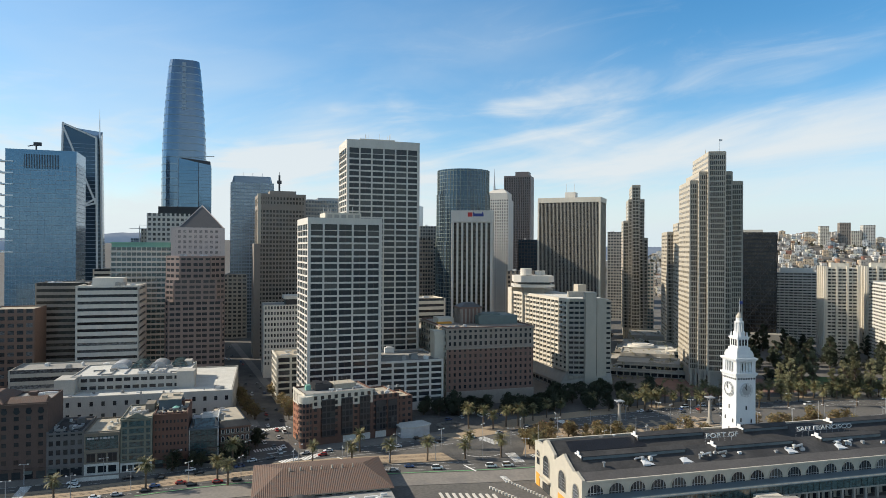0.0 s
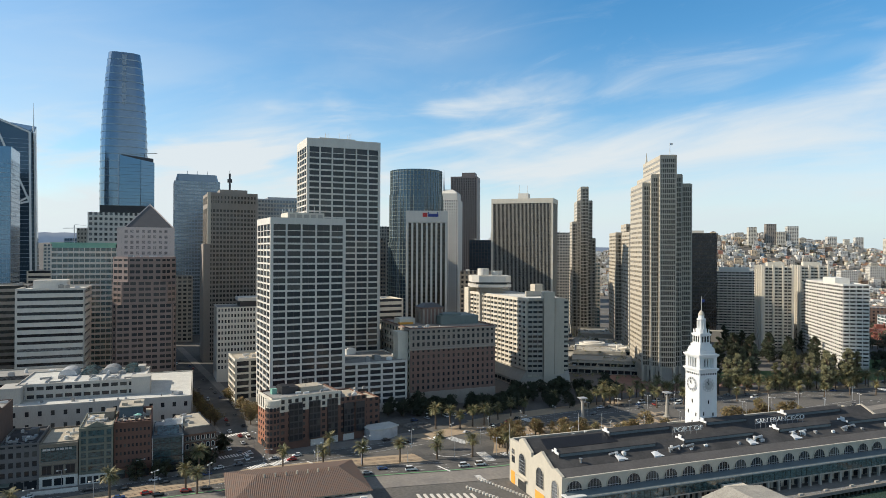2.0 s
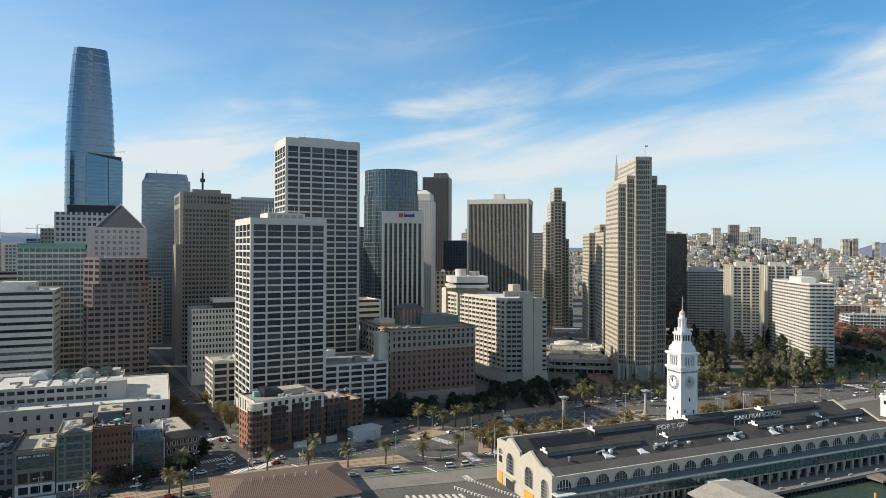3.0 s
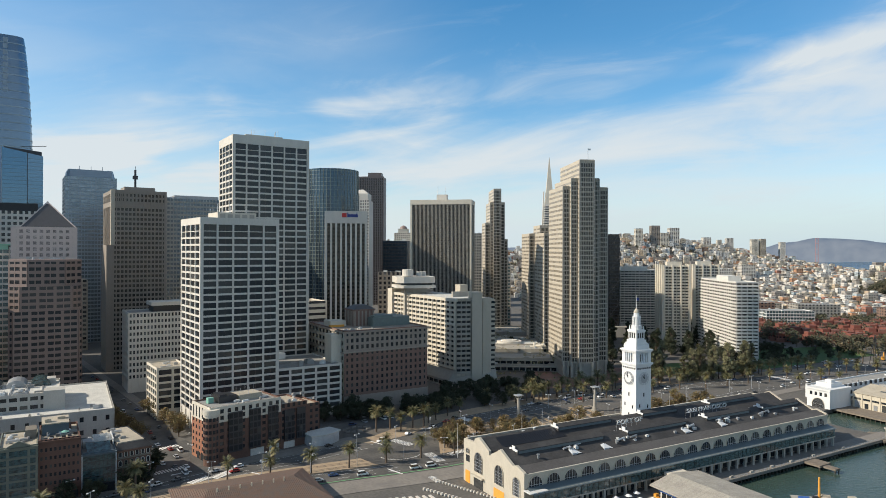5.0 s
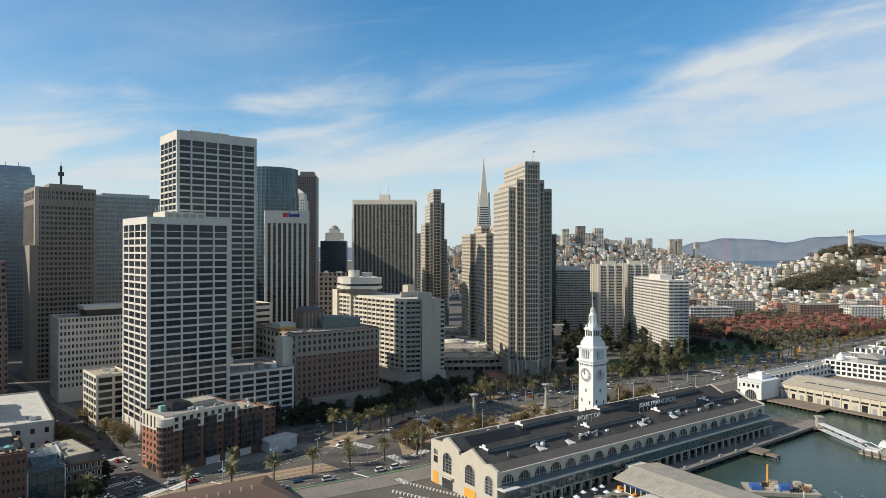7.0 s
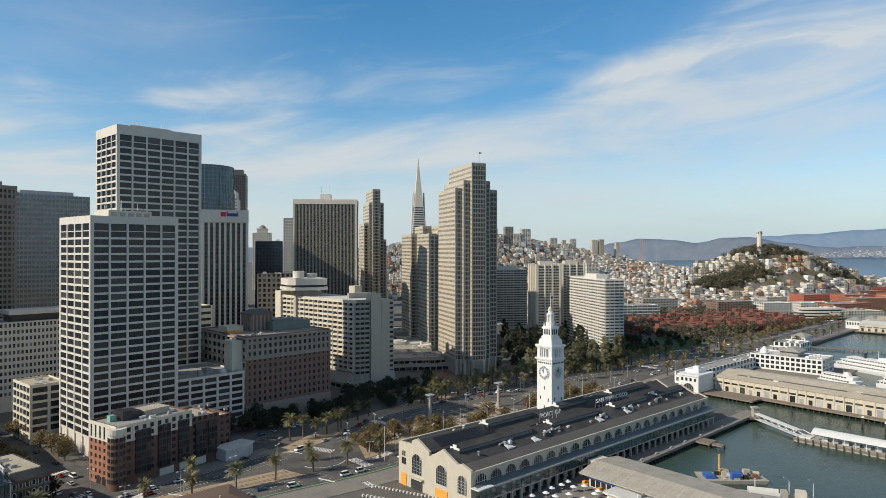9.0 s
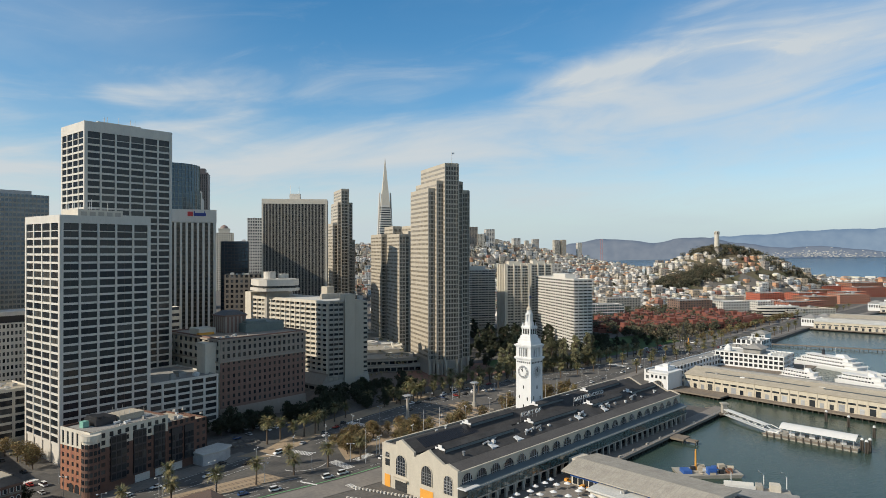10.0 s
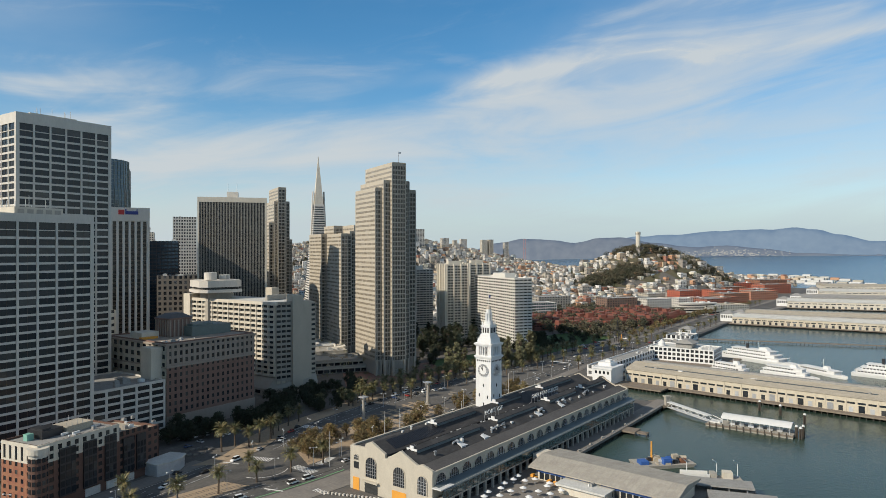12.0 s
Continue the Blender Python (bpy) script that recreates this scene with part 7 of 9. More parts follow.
b, w = row_house("glass-fronted building with a slim pale frame", -37, -24, 324, 17, M["slate_blue"], M["roof_grey"])
front_wall(b, w, 4, 15.8, [(0.55 + 1.5 * k, 1.92 + 1.5 * k) for k in range(8)], [(4.2, 7.0), (7.2, 10.0), (10.2, 13.0), (13.2, 15.6)], M["metal_dark"], M["window_teal"], 0, "curtain_frame")
part("edge_fin", MB().box(-0.05, -0.75, 0, 0.4, 0.02, 16.6), M["metal_grey"], b)
part("edge_fin", MB().box(w - 0.4, -0.75, 0, w + 0.05, 0.02, 16.6), M["metal_grey"], b)
part("entrance_glass", MB().box(0.6, -0.3, 0.2, w - 0.6, -0.2, 3.8), M["window"], b)
part("skylight", MB().add([(2, 2, 16.2), (11, 2, 16.2), (11, 8, 19), (2, 8, 19), (2, 8, 16.2), (11, 8, 16.2)], [(0, 1, 2, 3), (0, 3, 4), (1, 5, 2), (3, 2, 5, 4)]), M["window_teal"], b)
for i in range(8):
    part("pergola_bar", MB().box(5, 9 + i * 1.6, 18.9, 12.4, 9.3 + i * 1.6, 19.2), M["metal_white"], b)
part("pergola_wall", MB().box(12.2, 8.4, 16, 12.6, 22.5, 19.4), M["metal_white"], b)
part("stair_head", MB().box(1, 9, 16, 4.4, 15, 19.2), M["metal_grey"], b)
roof_clutter(b, 1, 16, 12, 24, 16.4, 8, 217, big=2.4)

b, w = row_house("ornate dark brick corner building with white window surrounds", -23.8, -9.8, 328, 15.5, M["brick_dark"], M["roof_tan"], 30, 12)
arch_out = [(-0.75, 0), (0.75, 0)] + [(0.75 * math.cos(math.pi * j / 8), 1.75 + 0.75 * math.sin(math.pi * j / 8)) for j in range(9)]
arch_in = [(x * 0.68, z * 0.88 + 0.12) for x, z in arch_out]
for row, z in enumerate((8.4, 12.2)):
    for i in range(6):
        for face in range(2):
            m = pose(1.3 + i * 2.25, -0.02, z, 90) if face == 0 else pose(w + 0.02, 2.2 + i * 4.6, z, 90, 0, 90)
            win = part("arched_window", MB().prism(arch_out, 0.0, 0.22), M["roof_white"] if i in (0, 3, 4, 5) or row else M["shaded_tan"], b, at=m)
            part("arched_pane", MB().prism(arch_in, 0.22, 0.26), M["window"], win)
for z in (4.3, 7.6, 11.5):
    part("string_course", MB().box(-0.2, -0.45, z, w + 0.2, 0.02, z + 0.45), M["shaded_tan"], b)
for i in range(4):
    part("shop_window", MB().box(0.8 + i * 3.3, -0.2, 0.5, 3.4 + i * 3.3, -0.1, 3.8), M["window"], b)
part("mansard", MB().loft([[(-0.7, -0.7, 15.2), (w + 0.7, -0.7, 15.2), (w + 0.7, 30.7, 15.2), (-0.7, 30.7, 15.2)], [(0.6, 2.2, 17.4), (w - 1.6, 2.2, 17.4), (w - 1.6, 29, 17.4), (0.6, 29, 17.4)]]), M["roof_dark"], b)
part("mansard_top", MB().box(1.0, 2.6, 17.3, w - 2, 28.4, 17.8), M["roof_tan"], b)
part("roof_rim", MB().box(w - 2.2, 2.3, 17.5, w - 1.7, 28.8, 18.1).box(1.0, 28.4, 17.5, w - 1.7, 28.8, 18.1), M["metal_dark"], b)
roof_clutter(b, 1.5, 8, 6, 27, 17.7, 9, 219, big=2.6)

# white warehouse behind the row
wh = thing("warehouse", "long white low warehouse with skylight domes", "building", -114, 390, 0, 0.5)
shell(wh, 92, 80, -2, 20, M["store_white"], M["roof_white"], parapet=0.8)
facade(wh, 92, 80, 0, 20, 2, {"F": 16, "R": 12}, M["store_white"], M["window"], pier=0.7, sill=0.62, proud=0.25, base=4, top=3, each=True)
shell(wh, 62, 40, 18, 28, M["store_white"], M["roof_white"], ox=6, oy=16, parapet=0.8, name="upper_wall")
facade(wh, 62, 40, 18, 28, 2, {"F": 14}, M["store_white"], M["window"], pier=0.25, sill=0.55, proud=0.2, each=True, ox=6, oy=16, top=1.5, frame_name="upper_frame")
part("stair_block", MB().box(61, 14.5, 18, 70.5, 24, 29.0), M["store_white"], wh)
part("stair_block", MB().box(58, 44, 27, 66, 52, 30.2), M["store_white"], wh)
part("stair_block", MB().box(-0.4, 9, 18, 9.6, 24, 27.6), M["store_white"], wh)
for i in range(4):
    ring = [(26 + i * 11 + 4.8 * math.cos(math.pi * j / 8), 44, 27.4 + 3.6 * math.sin(math.pi * j / 8)) for j in range(9)]
    part("skylight_vault", MB().loft([[(x, 40, z) for x, y, z in ring], [(x, 54, z) for x, y, z in ring]]), M["window_teal"] if i % 2 else M["metal_grey"], wh)
roof_clutter(wh, 10, 18, 60, 38, 27.2, 16, 77, big=4)
roof_clutter(wh, 4, 2, 60, 12, 19.2, 8, 79, big=2.5)
for i in range(7):
    part("roof_rib", MB().box(18 + i * 7, 22, 27.15, 18.5 + i * 7, 38, 28.0), M["metal_grey"], wh)
roof_clutter(wh, 70, 4, 90, 14, 19.2, 5, 78, big=3)

# old harbour office with tiled hip roof at the water
office = thing("harbour_office", "old harbour office with rusty tiled hip roof", "building", -7, 256.5, 0, 0)
part("wall", MB().box(1, 1, -3, 52, 38, 6.6), M["tan_conc"], office)
part("roof", MB().loft([[(-0.6, -0.6, 6.4), (53.6, -0.6, 6.4), (53.6, 39.6, 6.4), (-0.6, 39.6, 6.4)], [(11, 18, 10.6), (44, 18, 10.6), (44, 20, 10.6), (11, 20, 10.6)]]), M["roof_tile"], office)
for i in range(12):
    part("window", MB().box(3 + i * 4, 0.85, 2.6, 5.6 + i * 4, 1.05, 5.4), M["window"], office)
part("annex_wall", MB().box(4, -22, -3, 52, 0.9, 4.6), M["tan_conc"], office)
part("annex_roof", MB().box(3.5, -22.5, 4.6, 52.5, 0.6, 5.2), M["roof_grey"], office)
part("annex_roof", MB().loft([[(8, -20, 5.2), (26, -20, 5.2), (26, -3, 5.2), (8, -3, 5.2)], [(16, -18, 8.4), (18, -18, 8.4), (18, -5, 8.4), (16, -5, 8.4)]]), M["roof_dark"], office)
roof_clutter(office, 30, -20, 50, -2, 5.2, 9, 4, M["metal_white"], 3)
for i in range(7):
    part("chimney_vent", MB().cyl(14 + i * 4.2, 16.5, 9.5, 11.6, 0.3, n=6), M["tan_conc"], office)

# terraced shops between hotel and towers
def shopping_terraces():
    rnd = random.Random(52)
    root = thing("shopping_terraces", "low stepped concrete shopping terraces with planted decks", "shopping centre", 262, 480, 0, NORTH)
    tiers = [(0, 0, 62, 22, 5), (5, 8, 52, 30, 9), (-4, 34, 56, 30, 7), (6, 44, 44, 34, 11), (0, 76, 56, 40, 9), (4, 120, 50, 44, 8), (8, 168, 44, 60, 11)]
    for x, y, w, d, z in tiers:
        tier_ob = part("terrace", MB().loft([[(x, y, -1), (x + w, y, -1), (x + w, y + d, -1), (x, y + d, -1)], [(x, y, z + 1), (x + w, y, z + 1), (x + w, y + d, z + 1), (x, y + d, z + 1)], [(x + 0.5, y + 0.5, z + 1), (x + w - 0.5, y + 0.5, z + 1), (x + w - 0.5, y + d - 0.5, z + 1), (x + 0.5, y + d - 0.5, z + 1)], [(x + 0.5, y + 0.5, z), (x + w - 0.5, y + 0.5, z), (x + w - 0.5, y + d - 0.5, z), (x + 0.5, y + d - 0.5, z)]]), M["grey_conc"], root)
        n = int(w / 5)
        for k in range(max(1, int(z / 4))):
            for i in range(n):
                part("shop_window", MB().box(x + w * (i + 0.1) / n, y - 0.15, 0.6 + k * 4, x + w * (i + 0.9) / n, y + 0.05, 3.2 + k * 4), M["window"], tier_ob)
            part("ledge", MB().box(x - 1.2, y - 1.6, 3.5 + k * 4, x + w + 1.2, y + 0.2, 4.2 + k * 4), M["grey_conc"], tier_ob)
        for i in range(3):
            px = x + rnd.uniform(2, w - 8)
            py = y + rnd.uniform(1, d - 4)
            part("planter", MB().box(px, py, z, px + rnd.uniform(3, 7), py + 1.6, z + 1.0), M["grey_conc"], root)
        for i in range(4):
            ux, uy, s = x + rnd.uniform(2, w - 6), y + rnd.uniform(3, d - 5), rnd.uniform(1, 3.4)
            part("rooftop_unit", MB().box(ux, uy, z, ux + s * 1.6, uy + s, z + s * 0.6).box(ux + 0.3, uy + 0.3, z + s * 0.6, ux + s, uy + s * 0.7, z + s * 0.8), rnd.choice((M["roof_white"], M["metal_grey"], M["roof_tan"])), root)
    part("roof_deck", MB().box(6, 78, 9, 50, 112, 10.3), M["roof_white"], root)
    part("round_roof", MB().cyl(22, 96, 10.3, 12.6, 12, n=28).cyl(22, 96, 12.6, 13.4, 8, n=28), M["white_conc"], root, "round white roof disc")
    for i in range(4):
        a = radians(35 * i - 20)
        part("walkway", MB().rod((44 - 9 * math.cos(a), 66 - 9 * math.sin(a), 9.4), (44 + 9 * math.cos(a), 66 + 9 * math.sin(a), 12.8), 1.3, 6), M["cream_conc"], root)
    for i in range(16):
        part("step", MB().box(50 + i * 0.9, 30 - i * 1.7, 0, 58 + i * 0.9, 32.0 - i * 1.7, 7.5 - i * 0.42), M["cream_conc"], root)
    for i in range(5):
        part("bridge_pier", MB().box(60 + i * 0.4, -4 + i * 8, 0, 62.5 + i * 0.4, -2 + i * 8, 8), M["grey_conc"], root)
    part("footbridge", MB().box(58, -8, 8, 64, 34, 9.2), M["grey_conc"], root)


shopping_terraces()

# ---- piers and the water's edge ----
def piles(parent, pts, z0=-6, z1=-0.4, r=0.28):
    for x, y in pts:
        part("pile", MB().cyl(x, y, z0, z1, r, n=7), M["wood_pile"], parent)


def pier_shed(label, x, y, yaw, length, width, h, ridge, wall, roof, bays, deck=5.0, doors=True, group="", near=False):
    """Long gabled pier shed on a piled deck; local +x runs out into the bay."""
    root = thing("pier_shed", label, "pier", x, y, 0, yaw, group)
    part("deck", MB().box(-4, -deck, -1.0, length + 4, width + deck, 0.0), M["wood_deck"], root)
    n = int(length / 3.4)
    pm = MB()
    for i in range(n):
        pm.cyl(-3 + i * (length + 6) / n, -deck + 0.4, -6, -0.9, 0.3, n=6)
    part("piling", pm, M["wood_pile"], root, kind="stuff")
    part("wall", MB().box(0, 0, 0, length, width, h), wall, root)
    part("roof", MB().add([(-0.5, -0.6, h), (length + 0.5, -0.6, h), (length + 0.5, width / 2, ridge), (-0.5, width / 2, ridge), (-0.5, width + 0.6, h), (length + 0.5, width + 0.6, h), (-0.5, -0.6, h - 0.3), (length + 0.5, -0.6, h - 0.3), (-0.5, width + 0.6, h - 0.3), (length + 0.5, width + 0.6, h - 0.3)],
                          [(0, 1, 2, 3), (3, 2, 5, 4), (0, 6, 7, 1), (4, 5, 9, 8), (0, 3, 4, 8, 6), (1, 7, 9, 5, 2)]), roof, root)
    part("ridge_vent", MB().box(6, width / 2 - 2, ridge - 0.6, length - 6, width / 2 + 2, ridge + 1.0), M["roof_grey"], root)
    bw = length / bays
    if not near:
        hw, pl = MB(), MB()
        for i in range(bays):
            hw.box(i * bw + bw * 0.12, -0.14, h - 4.3, i * bw + bw * 0.88, 0.05, h - 3.1)
            hw.box(i * bw + bw * 0.3, -0.14, 0.2, i * bw + bw * 0.7, 0.05, 3.8)
            pl.box(i * bw - 0.3, -0.3, 0, i * bw + 0.3, 0.0, h - 0.4)
        part("window_glazing", hw, M["window_far"], root, kind="stuff")
        part("wall_relief", pl, wall, root, kind="stuff")
        return root
    for i in range(bays):
        part("high_window", MB().box(i * bw + bw * 0.12, -0.14, h - 4.3, i * bw + bw * 0.88, 0.05, h - 3.1), M["window"], root)
        part("pilaster", MB().box(i * bw - 0.3, -0.3, 0, i * bw + 0.3, 0.0, h - 0.4), wall, root)
        if doors:
            w = bw * (0.6 if i % 3 == 0 else 0.42)
            part("bay_door", MB().box(i * bw + bw / 2 - w / 2, -0.16, 0.2, i * bw + bw / 2 + w / 2, 0.05, 4.4 if i % 3 == 0 else 3.4), M["window"] if i % 2 else M["metal_grey"], root)
    return root


P1 = pier_shed("long yellow pier shed on timber piles", 402, 262, -94, 330, 38, 9.5, 13.2, M["pier_wall"], M["roof_tan"], 58, 6, near=True)
roof_clutter(P1, 10, 6, 320, 14, 10.5, 16, 31, big=2.6)
for y0, y1 in ((7.5, 9.3), (23.5, 25.5)):
    for k in range(4):
        zz = 9.5 + 3.7 * (y0 if y0 < 19 else 38 - y1) / 19.3 + 0.12
        slope = 3.7 / 19.3 * (y1 - y0) * (1 if y0 < 19 else -1)
        za, zb = (zz, zz + slope) if y0 < 19 else (zz - slope, zz)
        part("skylight_strip", MB().add([(12 + k * 80, y0, za), (84 + k * 80, y0, za), (84 + k * 80, y1, zb), (12 + k * 80, y1, zb), (12 + k * 80, y0, za - 0.3), (84 + k * 80, y0, za - 0.3), (84 + k * 80, y1, zb - 0.3), (12 + k * 80, y1, zb - 0.3)], [(0, 1, 2, 3), (0, 4, 5, 1), (2, 6, 7, 3), (1, 5, 6, 2), (0, 3, 7, 4)]), M["roof_mid"], P1)
part("head_apron", MB().box(-10, -18, -1.0, 36, -6.2, 0.0), M["wood_deck"], P1)
piles(P1, [(-8 + i * 3, -17.5) for i in range(15)])
bulk = thing("portal_house", "white classical bulkhead house with arched portal", "building", 379.5, 264, 0, 0)
part("wall", MB().box(0, 0, 0, 23, 15, 12), M["tower_white"], bulk)
part("cornice", MB().box(-0.6, -0.6, 11.2, 23.6, 15.6, 12.4), M["tower_white"], bulk)
for i in range(4):
    part("window", MB().box(-0.15, 1.8 + i * 3.2, 7.6, 0.05, 3.4 + i * 3.2, 9.8), M["window"], bulk)
arch_window(bulk, pose(-0.05, 7.5, 0.1, 0, 0, -90), 8, 6.0, 5, 1)
part("roof_box", MB().box(8, 4, 12.4, 20, 14, 15).box(10, 5, 15, 14, 9, 17), M["tower_white"], bulk)
link = block("bulkhead_offices", "white two-storey bulkhead offices along the boulevard", 402.6, 280, 0, 150, 14, 9, 2, {"F": 24, "B": 24, "L": 3}, M["tower_white"], M["window_far"], M["roof_grey"], "building", pier=0.4, sill=0.4, units=12)
p3 = thing("pier_offices", "white pier offices with rows of large windows", "building", 517, 228, 0, 3)
shell(p3, 32, 56, -1, 12.5, M["tower_white"], M["roof_white"])
facade(p3, 32, 56, 0, 12.5, 3, {"L": 14, "F": 8}, M["tower_white"], M["window"], pier=0.3, sill=0.35, proud=0.25, each=True, top=1.0)
part("roof_pavilion", MB().box(6, 20, 12, 24, 34, 16).loft([[(4, 18, 16), (26, 18, 16), (26, 36, 16), (4, 36, 16)], [(10, 25, 19), (20, 25, 19), (20, 29, 19), (10, 29, 19)]]), M["roof_grey"], p3)
part("dome", MB().cyl(10, 48, 12, 15, 3.2, n=16).cyl(10, 48, 15, 18, 3.0, 0.3, 16), M["tower_white"], p3)
roof_clutter(p3, 3, 3, 28, 18, 11.6, 10, 17, M["metal_white"], 3)
part("deck", MB().box(-60, -14, -1, 50, 60, -0.05), M["wood_deck"], p3)
for i in range(2):
    block("pier_offices", "white gabled bulkhead pavilion by the boulevard", 548 + 60 * i, 268 + 8 * i, 2, 30, 24, 12, 2, {"F": 6, "L": 5}, M["tower_white"], M["window_far"], M["roof_grey"], "building", pier=0.35, sill=0.4, units=4)
pier_shed("pale pier shed with a flat grey roof", 880, 302, -86, 190, 46, 9, 12, M["pier_wall"], M["roof_white"], 26)
pier_shed("pale pier shed in a row of sheds", 945, 300, -80, 210, 46, 9, 12.5, M["pier_wall"], M["roof_tan"], 26)
pier_shed("long white-roofed pier shed", 1205, 290, -78, 260, 60, 11, 15, M["cream_conc"], M["roof_white"], 28, doors=False)
pier_shed("long white-roofed pier shed", 1330, 288, -76, 280, 60, 11, 15, M["cream_conc"], M["roof_grey"], 28, doors=False)
pier_shed("far pale pier shed", 1560, 290, -72, 300, 70, 11, 15, M["cream_conc"], M["roof_white"], 24, doors=False)
pier_shed("far pale pier shed", 1800, 310, -68, 320, 80, 11, 15, M["cream_conc"], M["roof_tan"], 24, doors=False)
for x, y, s in ((690, 300, 1), (900, 306, 1.2), (960, 305, 1.0), (1225, 292, 1.4), (1340, 290, 1.4), (1570, 294, 1.6)):
    h = thing("bulkhead_house", "small white pier head pavilion", "building", x, y, 0, 2)
    part("wall", MB().box(0, 0, 0, 22 * s, 14 * s, 9 * s), M["tower_white"], h)
    part("roof", MB().loft([[(-1, -1, 9 * s), (22 * s + 1, -1, 9 * s), (22 * s + 1, 14 * s + 1, 9 * s), (-1, 14 * s + 1, 9 * s)], [(8 * s, 5 * s, 12 * s), (14 * s, 5 * s, 12 * s), (14 * s, 9 * s, 12 * s), (8 * s, 9 * s, 12 * s)]]), M["roof_grey"], h)
    for i in range(5):
        part("window", MB().box(-0.12, (1.4 + i * 2.5) * s, 4 * s, 0.05, (2.8 + i * 2.5) * s, 7 * s), M["window"], h)

foot = thing("foot_pier", "long low timber foot pier on piles", "pier", 686, 300, 0, -71)
part("deck", MB().box(0, -2.5, -0.9, 215, 2.5, -0.2), M["wood_deck"], foot)
for i in range(54):
    part("pile", MB().cyl(1 + i * 4, -2.2, -6, -0.8, 0.35, n=6), M["wood_pile"], foot)
for i in range(27):
    part("lamp_post", MB().cyl(4 + i * 8, -2.2, -0.2, 3.6, 0.1, n=5).cyl(4 + i * 8, -2.2, 3.4, 3.9, 0.25, n=6), M["metal_dark"], foot)

quay = thing("promenade", "timber and concrete promenade behind the ferry hall", "quay", 206, 203.5, 0, 1.0)
part("deck", MB().box(0, 5, -1.2, 148, 14, 0.16), M["paving"], quay)
piles(quay, [(0.5 + i * 2.6, 5.3) for i in range(56)], r=0.32)
rail = MB().rod((0, 5.2, 1.1), (148, 5.2, 1.1), 0.06).rod((0, 5.2, 0.7), (148, 5.2, 0.7), 0.04)
for i in range(50):
    rail.rod((i * 3, 5.2, 0.1), (i * 3, 5.2, 1.1), 0.06, 4)
part("railing", rail, M["metal_grey"], quay)
for i, x in enumerate((8, 22, 37, 52, 70, 96)):
    part("planter", MB().box(x, 6.4, 0.16, x + 2.0, 7.2, 0.9), M["grey_conc"], quay)
part("landing", MB().box(60, -3, -1.1, 69, 5, -0.1).box(62, -9, -1.3, 66, -3, -0.5), M["wood_deck"], quay)
piles(quay, [(60.5, -2.5), (68.5, -2.5), (62.5, -8.5), (65.5, -8.5)])

# ferry landing: gangway and covered float
tow = thing("gangway_tower", "grey concrete gangway tower on a small pier", "pier", 343, 212, 0, -38)
part("deck", MB().box(-4, -6, -1, 6, 12, 0), M["wood_deck"], tow)
part("column", MB().box(-1.4, -5, 0, 1.4, -2.4, 5.4).box(-2.0, -5.6, 5.4, 2.0, -1.8, 6.2), M["grey_conc"], tow)
piles(tow, [(-3.5, -5.5), (5.5, -5.5), (-3.5, 2), (5.5, 2)])
a, b = Vector((338.5, 207, -0.4)), Vector((320, 176.5, -1.0))
gway = thing("gangway", "white steel truss gangway down to the float", "gangway", 0, 0, 0)
d = (b - a)
side = Vector((-d.y, d.x, 0)).normalized() * 1.6
for s in (-1, 1):
    p, q = a + side * s, b + side * s
    tr = MB().rod(p, q, 0.18).rod(p + Vector((0, 0, 3)), q + Vector((0, 0, 3)), 0.2)
    for i in range(12):
        u0, u1 = p + (q - p) * i / 12, p + (q - p) * (i + 1) / 12
        tr.rod(u0 + (Vector((0, 0, 3)) if i % 2 else Vector()), u1 + (Vector() if i % 2 else Vector((0, 0, 3))), 0.13, 4)
    part("truss", tr, M["metal_white"], gway)
v = [tuple(k + side * s + Vector((0, 0, h))) for h in (3.1, 3.4) for k, s in ((a, -1.1), (b, -1.1), (b, 1.1), (a, 1.1))]
part("cover", MB().add(v, [(0, 3, 2, 1), (4, 5, 6, 7), (0, 1, 5, 4), (1, 2, 6, 5), (2, 3, 7, 6), (3, 0, 4, 7)]), M["metal_white"], gway)
v = [tuple(k + side * s + Vector((0, 0, h))) for h in (-0.2, 0) for k, s in ((a, -1), (b, -1), (b, 1), (a, 1))]
part("floor", MB().add(v, [(0, 3, 2, 1), (4, 5, 6, 7), (0, 1, 5, 4), (1, 2, 6, 5), (2, 3, 7, 6), (3, 0, 4, 7)]), M["metal_grey"], gway)
fl = thing("ferry_float", "covered ferry float with a curved white roof", "pontoon", 320.5, 177, -2.6, -90)
part("pontoon", MB().box(0, -7, -0.6, 46, 7, 1.6), M["grey_conc"], fl)
part("timber_edge", MB().box(-0.3, -7.4, 0.9, 46.3, -7.0, 1.8), M["wood_deck"], fl)
cv = [(0 + 0, -5.6 + 11.2 * i / 10, 5.6 + 2.0 * math.sin(math.pi * i / 10)) for i in range(11)]
v = [(x + dx, y, z + dz) for dx, dz in ((8, 0), (45, 0), (8, -0.25), (45, -0.25)) for x, y, z in cv]
f = []
for i in range(10):
    f += [(i, i + 1, 12 + i, 11 + i), (22 + i, 33 + i, 34 + i, 23 + i)]
f += [(0, 11, 33, 22), (10, 32, 43, 21)] + [tuple(list(range(0, 11)) + list(range(32, 21, -1)))] + [tuple(list(range(21, 10, -1)) + list(range(33, 44)))]
part("canopy", MB().add(v, f), M["metal_white"], fl, "curved white metal canopy")
for i in range(8):
    for yy in (-5.2, 5.2):
        part("post", MB().cyl(9 + i * 5, yy, 1.6, 5.8, 0.16, n=6), M["metal_white"], fl)
